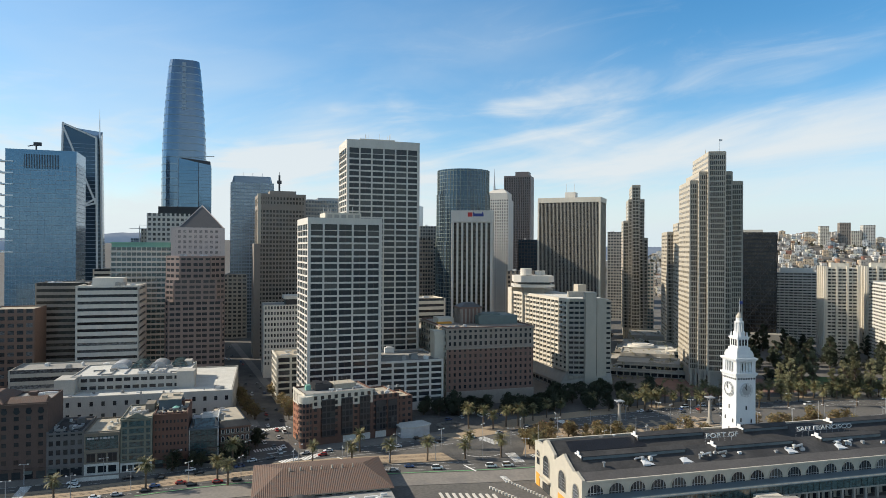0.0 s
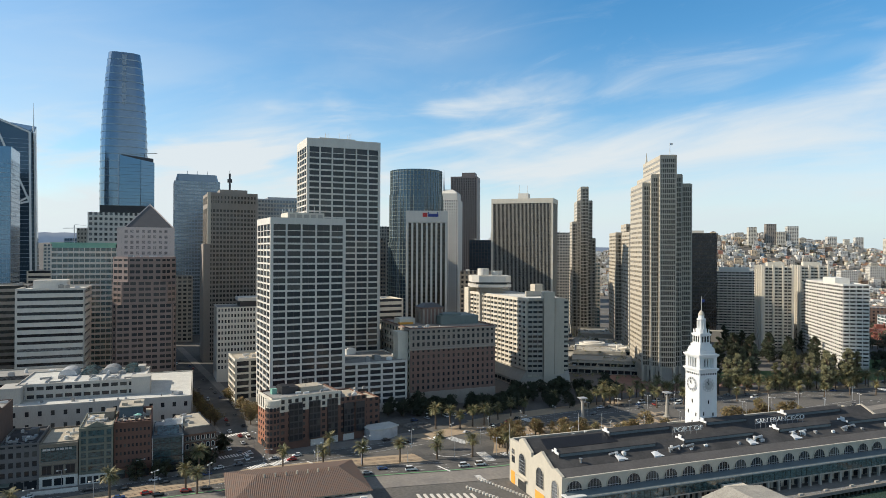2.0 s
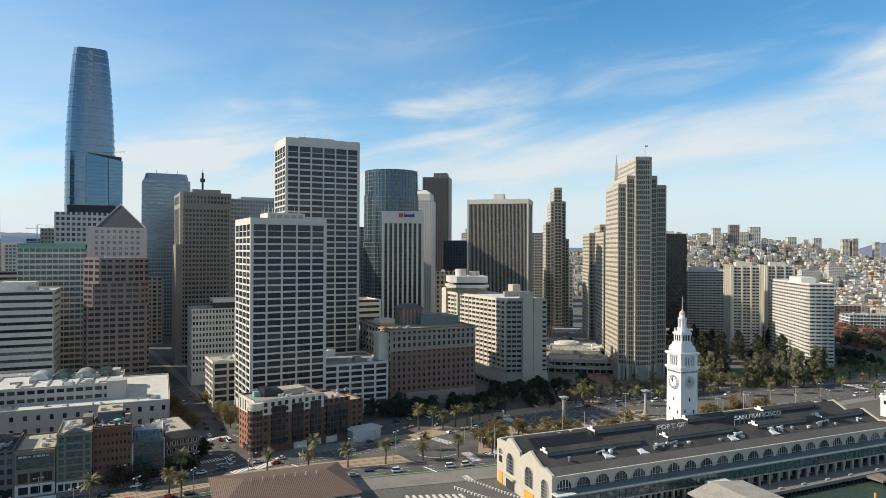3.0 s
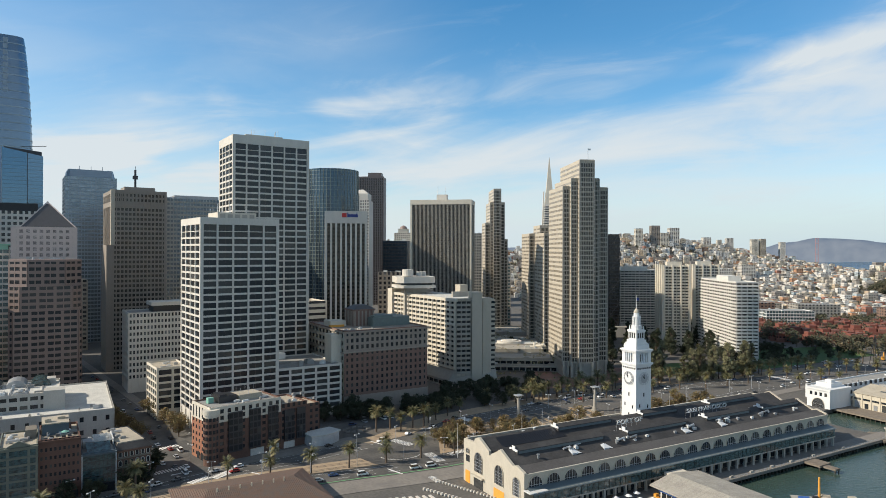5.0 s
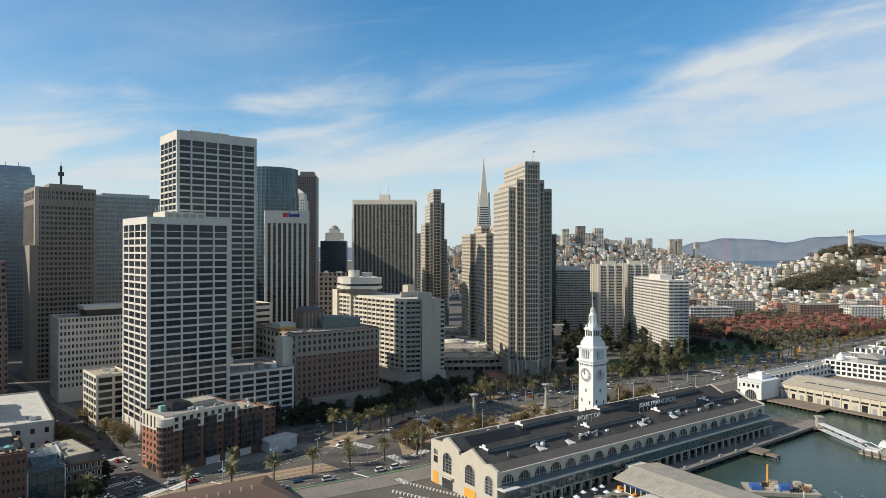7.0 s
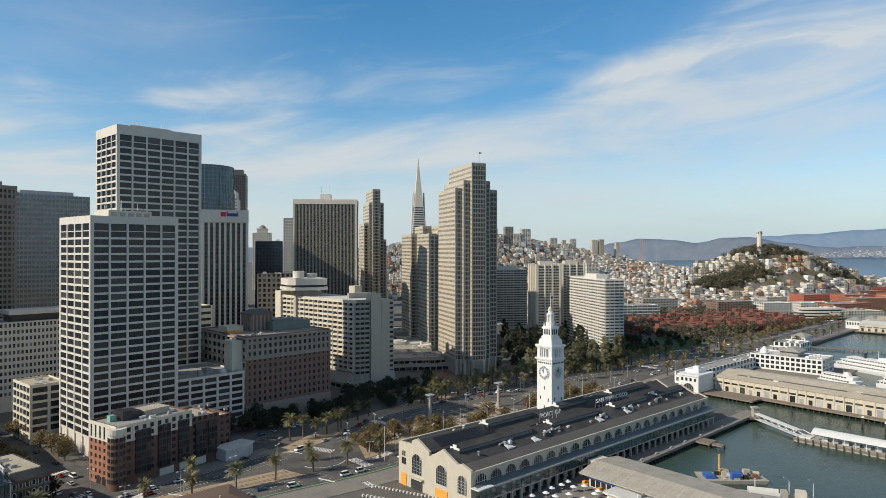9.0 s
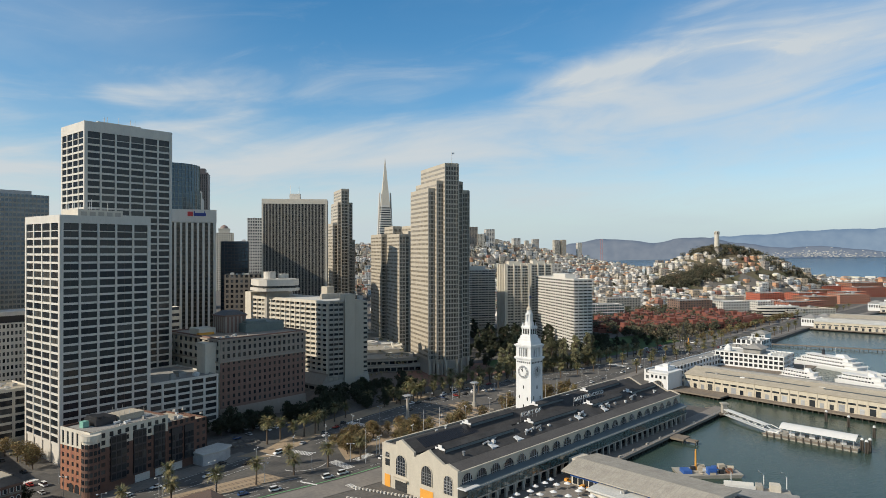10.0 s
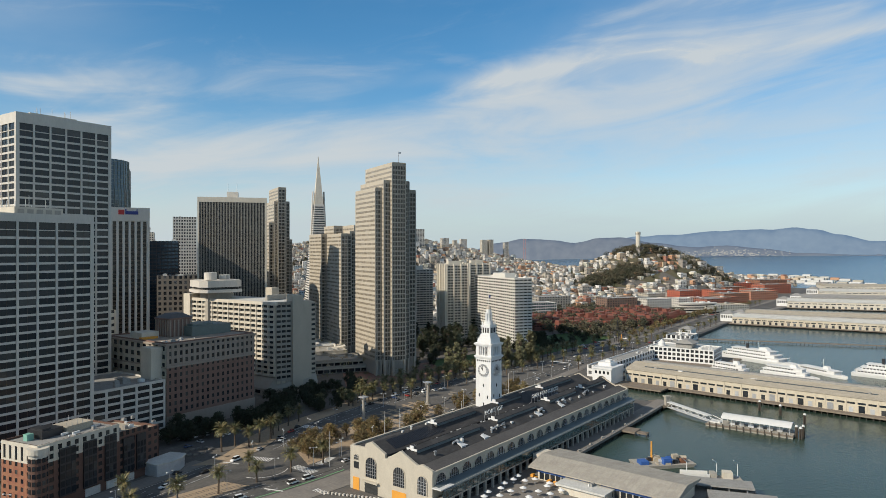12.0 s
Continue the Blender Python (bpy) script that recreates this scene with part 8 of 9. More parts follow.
for i in range(12):
    part("fender", MB().box(2 + i * 3.7, -7.8, -0.5, 2.6 + i * 3.7, -7.3, 2.8), M["wood_pile"], fl)
for i in range(6):
    part("gate_panel", MB().box(12 + i * 5, -1.5, 1.6, 15 + i * 5, -1.2, 3.6), M["metal_grey"], fl)
part("ramp", MB().box(1, -3, 1.6, 7, 3, 2.2).rod((1, -3, 4.6), (7, -3, 2.4), 0.2).rod((1, 3, 4.6), (7, 3, 2.4), 0.2), M["metal_white"], fl)
for i, (x, y) in enumerate(((318.5, 130), (321, 127), (316, 127.5), (351, 131), (372, 160), (367, 147))):
    dol = thing("dolphin", "cluster of dark mooring piles with white caps", "mooring", x, y, 0, 0, "mooring piles")
    for k in range(3):
        a = radians(120 * k)
        part("pile", MB().rod((0.7 * math.cos(a), 0.7 * math.sin(a), -6), (0.35 * math.cos(a), 0.35 * math.sin(a), 3.4), 0.4, 7), M["wood_pile"], dol)
    part("cap", MB().cyl(0, 0, 3.3, 4.3, 0.9, 0.5, 8), M["metal_white"], dol)

# pavilion on the plaza with a long grey roof
pav = thing("plaza_pavilion", "long pavilion with a weathered grey sloping roof", "building", 193, 210, 0, -92)
part("wall", MB().box(4, -26, 0, 64, -2, 5.2), M["cream_conc"], pav)
part("blue_fascia", MB().box(3.5, -26.4, 3.6, 64.5, -26.0, 5.0), M["blue"], pav)
for i in range(22):
    part("window", MB().box(5 + i * 2.7, -26.3, 0.6, 7 + i * 2.7, -25.95, 3.4), M["window"], pav)
part("roof", MB().add([(0, -28, 5.4), (66, -28, 5.4), (66, -16, 8.4), (0, -16, 8.4), (0, 0, 7.0), (66, 0, 7.0), (0, -28, 4.9), (66, -28, 4.9), (0, 0, 6.5), (66, 0, 6.5)], [(0, 1, 2, 3), (3, 2, 5, 4), (0, 6, 7, 1), (4, 5, 9, 8), (0, 3, 4, 8, 6), (1, 7, 9, 5, 2)]), material("corrugated_grey", (0.36, 0.33, 0.28), 0.8, vary=0.25, scale=0.25, fine=2.0, streak=0.3), pav)
for i in range(30):
    part("roof_seam", MB().add([(1 + i * 2.2, -28, 5.45), (1.15 + i * 2.2, -28, 5.45), (1.15 + i * 2.2, -16, 8.5), (1 + i * 2.2, -16, 8.5), (1.15 + i * 2.2, 0, 7.1), (1 + i * 2.2, 0, 7.1)], [(0, 1, 2, 3), (3, 2, 4, 5)]), M["roof_grey"], pav)
part("bridge", MB().box(-6, -14, 5.0, 1, -4, 6.6).box(-6, -14, 0, -5, -13, 5), M["cream_conc"], pav)
kio = thing("market_hall", "flat white-roofed market kiosk", "kiosk", 157, 172, 0, -2)
part("wall", MB().box(0, 0, 0, 13, 20, 3.4), M["cream_conc"], kio)
part("roof", MB().box(-1.2, -1.2, 3.4, 14.2, 21.2, 4.1), M["roof_white"], kio)
roof_clutter(kio, 4, 6, 10, 14, 4.1, 3, 9, big=2.4)
um = None
rnd = random.Random(12)
for k in range(24):
    x, y = 130 + 6.2 * (k % 6) + rnd.uniform(-1.6, 1.6), 191 + 7.2 * (k // 6) + rnd.uniform(-2, 2)
    if um is None:
        um = thing("parasol", "white market parasol over a round table", "parasol", x, y, 0.1, 0, "market parasols")
        part("pole", MB().cyl(0, 0, 0, 2.6, 0.05, n=5), M["metal_grey"], um)
        part("canopy", MB().cyl(0, 0, 2.2, 3.0, 1.55, 0.08, 8), M["tower_white"], um)
        part("table", MB().cyl(0, 0, 0.7, 0.78, 0.6, n=10), M["metal_grey"], um)
    else:
        copy_thing(um, pose(x, y, 0.1, 0, 0, rnd.uniform(0, 90)))
tables = MB()
for k in range(30):
    x, y = rnd.uniform(164, 176), rnd.uniform(170, 212)
    tables.box(x, y, 0.1, x + rnd.uniform(1, 2.2), y + rnd.uniform(0.8, 1.6), rnd.uniform(0.7, 1.6))
solid("crates", tables, M["orange"], "scattered orange crates and benches by the pavilion", "crates", kind="stuff")

# work barge with machinery
barge = thing("work_barge", "work barge loaded with blue and rusty machinery", "barge", 217, 183, -2.6, -44)
part("hull", MB().loft([[(1, -5.5, -0.8), (27, -5.5, -0.8), (27, 5.5, -0.8), (1, 5.5, -0.8)], [(0, -6, 1.6), (29, -6, 1.6), (29, 6, 1.6), (0, 6, 1.6)]]), M["grey_conc"], barge)
part("cabin", MB().box(2, -4, 1.6, 6, 1, 3.2), M["blue"], barge)
part("cabin", MB().box(13, -5, 1.6, 17, -2, 4.4).box(13.4, -5.2, 2.6, 16.6, -1.8, 3.6), M["blue"], barge)
part("crane_post", MB().cyl(10, 2, 1.6, 11, 0.5, 0.4, 8), M["orange"], barge)
for i in range(44):
    x, y, s = rnd.uniform(8, 27), rnd.uniform(-4.8, 4.8), rnd.uniform(0.4, 1.5)
    part("machine", MB().box(x - s, y - s * 0.7, 1.6, x + s, y + s * 0.7, 1.6 + s * rnd.uniform(0.8, 1.8)) if i % 2 else MB().rod((x - s, y, 1.6 + s * 0.6), (x + s, y + rnd.uniform(-1, 1), 1.6 + s * 0.7), s * 0.6, 10), rnd.choice((M["rust"], M["roof_tan"], M["blue"], M["tan_conc"], M["metal_grey"], M["metal_dark"], M["roof_tan"])), barge)
lan = thing("landing_float", "small landing float with white davits and railings", "pontoon", 211, 165, -2.6, -62)
part("pontoon", MB().box(0, -3, -0.5, 32, 3, 1.2), M["grey_conc"], lan)
part("truss", MB().box(6, -2.6, 1.2, 18, -2.3, 3.2).box(6, 2.3, 1.2, 18, 2.6, 3.2), M["metal_white"], lan)
for x in (9, 22, 31):
    part("davit", MB().rod((x, 2.4, 1.2), (x, 2.4, 7), 0.2).rod((x, 2.4, 7), (x - 2.5, -0.5, 9.4), 0.16), M["metal_white"], lan)
part("hut", MB().box(24, -2, 1.2, 28, 2, 4.2), M["cream_conc"], lan)
part("hut", MB().box(18.5, -2.8, 1.2, 21, 2, 3.6), M["grey_conc"], lan)
for x, y in ((198, 152), (186, 140)):
    sh = thing("shelter", "low grey shelter roof at the water's edge", "shelter", x, y, -1, -70)
    part("roof", MB().box(0, -5, 3.4, 26, 5, 4.0), M["roof_grey"], sh)
    for i in range(4):
        part("post", MB().box(2 + i * 7, -4, -3, 2.5 + i * 7, -3.5, 3.4), M["metal_grey"], sh)
    part("deck", MB().box(-1, -6, 0, 27, 6, 0.8), M["wood_deck"], sh)


def ship(label, cat, x, y, yaw, length, beam, decks, hull_h, mat, name="ferry", funnel=True):
    """A white vessel: shaped hull, stacked decks with window bands, wheelhouse, mast."""
    root = thing(name, label, cat, x, y, -2.6, yaw)
    outline = lambda k, z: [(-length / 2, -beam / 2 * 0.8 * k, z), (length * 0.25, -beam / 2 * k, z), (length * 0.42, -beam / 4 * k, z), (length / 2 * (1 if k > 0.9 else 0.93), 0, z), (length * 0.42, beam / 4 * k, z), (length * 0.25, beam / 2 * k, z), (-length / 2, beam / 2 * 0.8 * k, z)]
    part("hull", MB().loft([outline(0.8, -1), outline(0.95, hull_h * 0.5), outline(1, hull_h)]), mat, root)
    z = hull_h
    for k in range(decks):
        s = 1 - 0.14 * k
        part("deck_house", MB().box(-length * 0.44 * s, -beam * 0.42 * s, z, length * (0.3 - 0.06 * k), beam * 0.42 * s, z + 2.5), M["tower_white"], root)
        cw = MB()
        for i in range(int(length * 0.6 * s / 2.4)):
            xx = -length * 0.42 * s + i * 2.4
            for sy in (-1, 1):
                cw.box(xx, sy * beam * 0.42 * s - 0.06, z + 0.9, xx + 1.6, sy * beam * 0.42 * s + 0.06, z + 1.9)
        part("cabin_glazing", cw, M["window"], root, kind="stuff")
        part("deck_edge", MB().box(-length * 0.46 * s, -beam * 0.45 * s, z + 2.5, length * (0.33 - 0.06 * k), beam * 0.45 * s, z + 2.75), M["tower_white"], root)
        z += 2.75
    part("wheelhouse", MB().loft([[(length * 0.02, -beam * 0.2, z), (length * 0.14, -beam * 0.2, z), (length * 0.14, beam * 0.2, z), (length * 0.02, beam * 0.2, z)], [(length * 0.03, -beam * 0.18, z + 2.4), (length * 0.11, -beam * 0.18, z + 2.4), (length * 0.11, beam * 0.18, z + 2.4), (length * 0.03, beam * 0.18, z + 2.4)]]), M["tower_white"], root)
    part("mast", MB().rod((0, 0, z), (0, 0, z + 8), 0.15).rod((-0.5, -1.6, z + 5), (-0.5, 1.6, z + 5), 0.08), M["metal_white"], root)
    if funnel:
        part("funnel", MB().cyl(-length * 0.15, 0, z, z + 4.4, 1.3, n=12), M["metal_dark"], root)
    return root


ship("old white three-deck ferry steamer used as offices", "ship", 573, 203, -112, 78, 15, 3, 3.5, M["tower_white"])
ship("sleek white motor yacht with dark glass", "yacht", 498, 207, -110, 40, 8, 2, 3, M["tower_white"], "motor_yacht", False)
ship("sleek white motor yacht with dark glass", "yacht", 508, 166, -106, 46, 9, 2, 3, M["tower_white"], "motor_yacht", False)
ship("white paddle-style excursion boat with open decks", "ship", 548, 96, -98, 62, 14, 3, 3, M["tower_white"])
ship("long low white excursion boat", "ship", 537, 146, -125, 46, 9, 1, 2.6, M["tower_white"], "motor_yacht", False)
part_deck = thing("car_deck", "grey parking deck between pier sheds", "pier", 446, 262, 0, -94)
part("deck", MB().box(0, 0, -1.1, 190, 46, -0.06), M["asphalt_old"], part_deck)

# ---- the hillside city ----
def land_z(x, y):
    return land_height(x, y)


NU = Vector((math.cos(radians(NORTH)), math.sin(radians(NORTH))))
NV = Vector((-NU.y, NU.x))
KEEP = [(300, 300, 720, 640), (560, 330, 960, 640), (960, 300, 1240, 565), (1240, 300, 1950, 462)]


def hill_houses():
    """Block after block of small flat-roofed houses following the slopes."""
    rnd = random.Random(21)
    walls, roofs, panes = MB(), MB(), MB()
    for i in range(-33, 163):
        for j in range(-12, 164):
            if i % 9 == 0 or j % 5 == 0:
                continue
            p = Vector((760, 560)) + NU * (i * 10.6) + NV * (j * 16.6)
            x, y = p.x + rnd.uniform(-1.6, 1.6), p.y + rnd.uniform(-3, 3)
            if x < 560 or y < 400 or y > 2500 or x > 2550 or y < shore_y(x) + 70:
                continue
            if any(a <= x <= c and b <= y <= d for a, b, c, d in KEEP):
                continue
            if x < 700 and y > 760:
                continue
            if math.hypot(x - 1480, y - 680) < 30 or rnd.random() < 0.13:
                continue
            if (x - 1310) ** 2 / 50 ** 2 + (y - 668) ** 2 / 45 ** 2 < 1 and rnd.random() < 0.75:
                continue
            z = land_z(x, y)
            w, d, h = rnd.uniform(5.6, 10.6), rnd.uniform(9, 15.5), rnd.choice((5, 6, 7, 8, 9, 9, 10, 12, 13.5))
            if rnd.random() < 0.06:
                w, h = w * 1.7, rnd.uniform(12, 21)
            u, v = NU, NV
            q = [Vector((x, y)) + u * a + v * b for a, b in ((0, 0), (w, 0), (w, d), (0, d))]
            walls.prism([tuple(k) for k in q], z - 8, z + h)
            r = [Vector((x, y)) + u * a + v * b for a, b in ((0.4, 0.4), (w - 0.4, 0.4), (w - 0.4, d - 0.4), (0.4, d - 0.4))]
            if rnd.random() < 0.2:
                m0, m1 = (r[0] + r[1]) / 2, (r[2] + r[3]) / 2
                roofs.add([(*r[0], z + h), (*r[1], z + h), (*r[2], z + h), (*r[3], z + h), (*m0, z + h + 2.4), (*m1, z + h + 2.4)], [(0, 1, 4), (1, 2, 5, 4), (2, 3, 5), (3, 0, 4, 5)])
            else:
                roofs.prism([tuple(k) for k in r], z + h, z + h + 0.3)
            if x < 1900:
                fl = int(h / 3.1)
                for k in range(fl):
                    zz = z + 0.9 + k * 3.1
                    for c, e, n, wd in (((q[0]), u, -v, w), (q[3], -v, -u, d)):
                        nb = 3 if wd < 12 else 4
                        for b in range(nb):
                            if rnd.random() < 0.2:
                                continue
                            s = wd * (b + 0.22) / nb
                            a0, a1 = c + e * s + n * 0.08, c + e * (s + wd / nb * 0.5) + n * 0.08
                            panes.add([(a0.x, a0.y, zz), (a1.x, a1.y, zz), (a1.x, a1.y, zz + 1.6), (a0.x, a0.y, zz + 1.6)], [(0, 1, 2, 3)])
    solid("hillside_houses", walls, M["house"], "hundreds of pale painted houses stepping up the hills", "houses", kind="stuff")
    solid("hillside_roofs", roofs, M["house_roof"], "flat and pitched roofs of the hillside houses", "roofs", kind="stuff")
    solid("hillside_windows", panes, M["window_far"], "small dark windows of the hillside houses", "windows", kind="stuff")


hill_houses()


def townhouses():
    """Stepped red brick terraces with small balconies."""
    rnd = random.Random(8)
    for i in range(11):
        for j in range(9):
            p = Vector((640, 470)) + NU * (i * 25 + rnd.uniform(-5, 5)) + NV * (j * 17 + rnd.uniform(-4, 4))
            if p.y < 372 or p.y > 615 or p.x > 950:
                continue
            root = thing("townhouse", "stepped red brick terrace house with roof decks", "house", p.x, p.y, 0, NORTH + rnd.choice((0, 0, 0, 8, -8)), "brick terraces")
            h = rnd.uniform(8, 15)
            w, d = 21, 13
            part("wall", MB().box(0, 0, -1, w, d, h * 0.72).box(2, 3, h * 0.7, w * 0.45, d, h).box(w * 0.55, 2, h * 0.7, w - 1, d - 2, h * 0.92).box(-2, -2, -1, 6, 2, h * 0.5), M["commons"], root)
            wm = MB()
            for k in range(5):
                xx = 1.2 + k * 4.0
                wm.box(xx, -0.1, 1.5, xx + 2.2, 0.05, 3.6).box(xx, -0.1, 4.6, xx + 2.2, 0.05, 6.4)
            for k in range(3):
                yy = 1.4 + k * 3.8
                wm.box(-0.1, yy, 1.5, 0.05, yy + 2.0, 3.6).box(-0.1, yy, 4.6, 0.05, yy + 2.0, 6.4)
            part("window_glazing", wm, M["window"], root, kind="stuff")
            part("balcony", MB().box(8, -1.6, 3.9, 14, 0, 4.2).box(8, -1.7, 4.2, 14, -1.5, 5.2), M["commons"], root)
            part("chimney", MB().box(w * 0.48, d * 0.4, h * 0.7, w * 0.54, d * 0.6, h * 1.12), M["commons"], root)


townhouses()


def warehouse_far(label, x, y, w, d, h, floors, wall, roof=None, yaw=NORTH):
    r = block("warehouse", label, x, y, yaw, w, d, h, floors, {"F": max(4, int(w / 5)), "L": max(3, int(d / 5))}, wall, M["window_far"], roof or M["roof_grey"], "building", pier=0.5, sill=0.45, proud=0.2, units=3, group="brick warehouses")
    return r


BR = "red brick warehouse office with regular windows"
for x, y, w, d, h, f, wall, roof in ((960, 520, 60, 34, 20, 5, M["brick_brown"], None), (1010, 470, 50, 34, 18, 4, M["white_conc"], M["roof_white"]), (1080, 440, 60, 36, 16, 4, M["white_conc"], M["roof_white"]), (1060, 520, 46, 30, 16, 4, M["grey_conc"], None),
                                     (1000, 372, 90, 40, 12, 3, M["cream_conc"], M["roof_tan"]), (1090, 395, 50, 40, 17, 4, M["ware"], None), (1180, 470, 52, 36, 24, 6, M["brick_red"], None), (1220, 400, 60, 40, 19, 5, M["brick"], None), (1300, 440, 60, 36, 20, 5, M["brick_red"], None),
                                     (1340, 380, 70, 40, 18, 4, M["ware"], M["roof_tan"]), (1430, 395, 60, 40, 18, 4, M["ware"], None), (1440, 455, 60, 34, 20, 5, M["brick"], None), (1560, 400, 80, 40, 22, 5, M["ware"], None), (1540, 460, 60, 36, 24, 6, M["brick_red"], None), (1700, 440, 90, 50, 26, 6, M["brick"], None), (1180, 400, 50, 36, 14, 3, M["ware"], M["roof_tan"]),
                                     (1150, 520, 40, 30, 18, 4, M["tan_conc"], M["roof_white"]), (870, 600, 60, 30, 24, 6, M["grey_conc"], None), (800, 650, 56, 30, 26, 6, M["brick_brown"], None), (740, 690, 50, 30, 30, 7, M["tan_conc"], None), (930, 640, 50, 30, 20, 5, M["brick_brown"], M["roof_white"]), (1640, 500, 60, 40, 20, 5, M["cream_conc"], M["roof_white"]), (1820, 470, 60, 40, 18, 4, M["ware"], None)):
    lab = {"red_brick": BR, "bright_red_brick": "bright red brick warehouse office with regular windows", "warehouse_brick": "brown brick waterfront office block with flat roof", "brown_brick": "dark brown brick loft building"}.get(wall.name, "pale low commercial block with flat roof")
    warehouse_far(lab, x, y, w, d, h, f, wall, roof)
glassy = block("office_block", "green glass office block behind the brick terraces", 735, 555, NORTH, 60, 30, 24, 6, {"F": 16, "L": 8}, M["metal_white"], M["window_teal"], M["roof_grey"], "building", pier=0.1, sill=0.3)
for x, y, w, d, h, f in ((1030, 900, 40, 26, 40, 12), (1180, 980, 30, 24, 34, 10), (1300, 1010, 30, 24, 30, 9), (900, 950, 36, 26, 46, 14)):
    block("apartment_block", "white mid-rise apartment block on the slope", x, y, NORTH, w, d, h, f, {"F": 8, "L": 6}, M["white_conc"], M["window_far"], M["roof_white"], "apartment block", z0=land_z(x, y), pier=0.4, sill=0.45, units=3)

# towers along the hill crest
for x, y, w, d, top, wall in ((1305, 1225, 24, 22, 160, "white_conc"), (1265, 1250, 22, 20, 166, "brown_stone"), (1225, 1265, 18, 18, 158, "cream_conc"), (1335, 1250, 18, 18, 142, "tan_conc"), (1560, 1330, 22, 20, 140, "white_conc"), (1725, 1290, 18, 18, 136, "cream_conc"), (1745, 1275, 14, 16, 137, "tan_conc"), (1668, 1335, 20, 14, 139, "white_conc"), (1640, 1345, 12, 12, 134, "cream_conc"), (1800, 1250, 14, 14, 128, "white_conc"), (1283, 1236, 20, 18, 147, "cream_conc")):
    z = land_z(x, y)
    block("apartment_tower", "tall pale apartment tower on the hill crest", x, y, NORTH, w, d, top - z, max(8, int((top - z) / 3.2)), {"F": 5, "L": 5}, M[wall], M["window_far"], M["roof_grey"], "apartment tower", z0=z, pier=0.4, sill=0.42, units=2)

# fluted monument tower on the wooded hill
coit = thing("monument_tower", "pale fluted round monument tower on the wooded hill", "monument", 1468, 662, land_z(1468, 662) - 1, 0)
zc = land_z(1468, 662)
ht = 147 - zc
ringf = lambda r, z: [((r + 0.25 * (i % 2)) * math.cos(2 * math.pi * i / 32), (r + 0.25 * (i % 2)) * math.sin(2 * math.pi * i / 32), z) for i in range(32)]
part("base", MB().box(-9, -9, -4, 9, 9, 8), M["cream_conc"], coit)
part("shaft", MB().loft([ringf(5.6, 0), ringf(5.0, ht - 8)]), M["cream_conc"], coit)
part("crown", MB().loft([ringf(5.4, ht - 8), ringf(5.4, ht)]), M["cream_conc"], coit)
for i in range(10):
    a = radians(36 * i)
    part("arch_opening", MB().cyl(5.2 * math.cos(a), 5.2 * math.sin(a), ht - 7, ht - 2, 0.8, n=6), M["window"], coit)

# far red bridge towers in the strait
for x, y in ((3266, 2034),):
    br = thing("bridge_tower", "hazy red suspension bridge tower far away", "bridge", x, y, 0, -40)
    for s in (-1, 1):
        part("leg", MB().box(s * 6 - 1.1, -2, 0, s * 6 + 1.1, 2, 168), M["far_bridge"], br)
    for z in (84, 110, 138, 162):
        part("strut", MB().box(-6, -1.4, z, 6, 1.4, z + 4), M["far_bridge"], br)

# low office of curved, stacked white decks
decks = thing("office_block", "low white office of curved stacked decks and dark bands", "building", 1010, 388, 0, -40)
oval = lambda a, b, z: [(a * math.cos(2 * math.pi * i / 28) * (1 - 0.12 * math.sin(2 * math.pi * i / 28)), b * math.sin(2 * math.pi * i / 28), z) for i in range(28)]
for k, (a, b) in enumerate(((44, 21), (43, 20), (40, 18), (34, 14))):
    part("deck", MB().loft([oval(a, b, k * 4 + 2), oval(a + 0.6, b + 0.6, k * 4 + 4)]), M["white_conc"], decks)
    part("window_band", MB().loft([oval(a - 1.2, b - 1.2, k * 4 - 0.5), oval(a - 1.2, b - 1.2, k * 4 + 2.2)]), M["window"], decks)
roof_clutter(decks, -20, -8, 20, 8, 16, 8, 41, M["metal_white"], 5)


def far_wharf():
    """Low sheds and decks of the farther wharves."""
    rnd = random.Random(61)
    decks, sheds = MB(), MB()
    for k in range(9):
        x, y0 = 1990 + k * 82, 330 + k * 26
        decks.box(x, y0 - 190 + k * 14, -6, x + 44, y0 + 60, 0)
        for j in range(6):
            a = y0 - 180 + k * 14 + j * 36
            sheds.box(x + rnd.uniform(1, 6), a, 0, x + rnd.uniform(30, 43), a + rnd.uniform(24, 34), rnd.uniform(5, 11))
    solid("wharf_deck", decks, M["wood_deck"], "far timber wharf decks on piles", "pier", kind="stuff")
    solid("wharf_sheds", sheds, M["house"], "far low pale wharf sheds", "sheds", kind="stuff")


far_wharf()

# ---- trees ----
def leaf_cloud(rnd, centres, count, size):
    """Small crossed leaf sprays scattered in lumps, with gaps between."""
    v, f = [], []
    for cx, cy, cz, r in centres:
        for _ in range(count):
            while True:
                p = Vector((rnd.uniform(-1, 1), rnd.uniform(-1, 1), rnd.uniform(-1, 1)))
                if 0.25 < p.length < 1:
                    break
            p = Vector((cx, cy, cz)) + Vector((p.x * r, p.y * r, p.z * r * 0.8))
            a = Vector((rnd.uniform(-1, 1), rnd.uniform(-1, 1), rnd.uniform(-0.6, 0.6))).normalized()
            b = a.orthogonal().normalized()
            b = (b + a.cross(b) * rnd.uniform(-1, 1)).normalized()
            s = size * rnd.uniform(0.6, 1.4)
            k = len(v)
            v += [tuple(p - a * s), tuple(p + b * s * 0.5), tuple(p + a * s), tuple(p - b * s * 0.5)]
            f.append((k, k + 1, k + 2, k + 3))
    return MB().add(v, f)


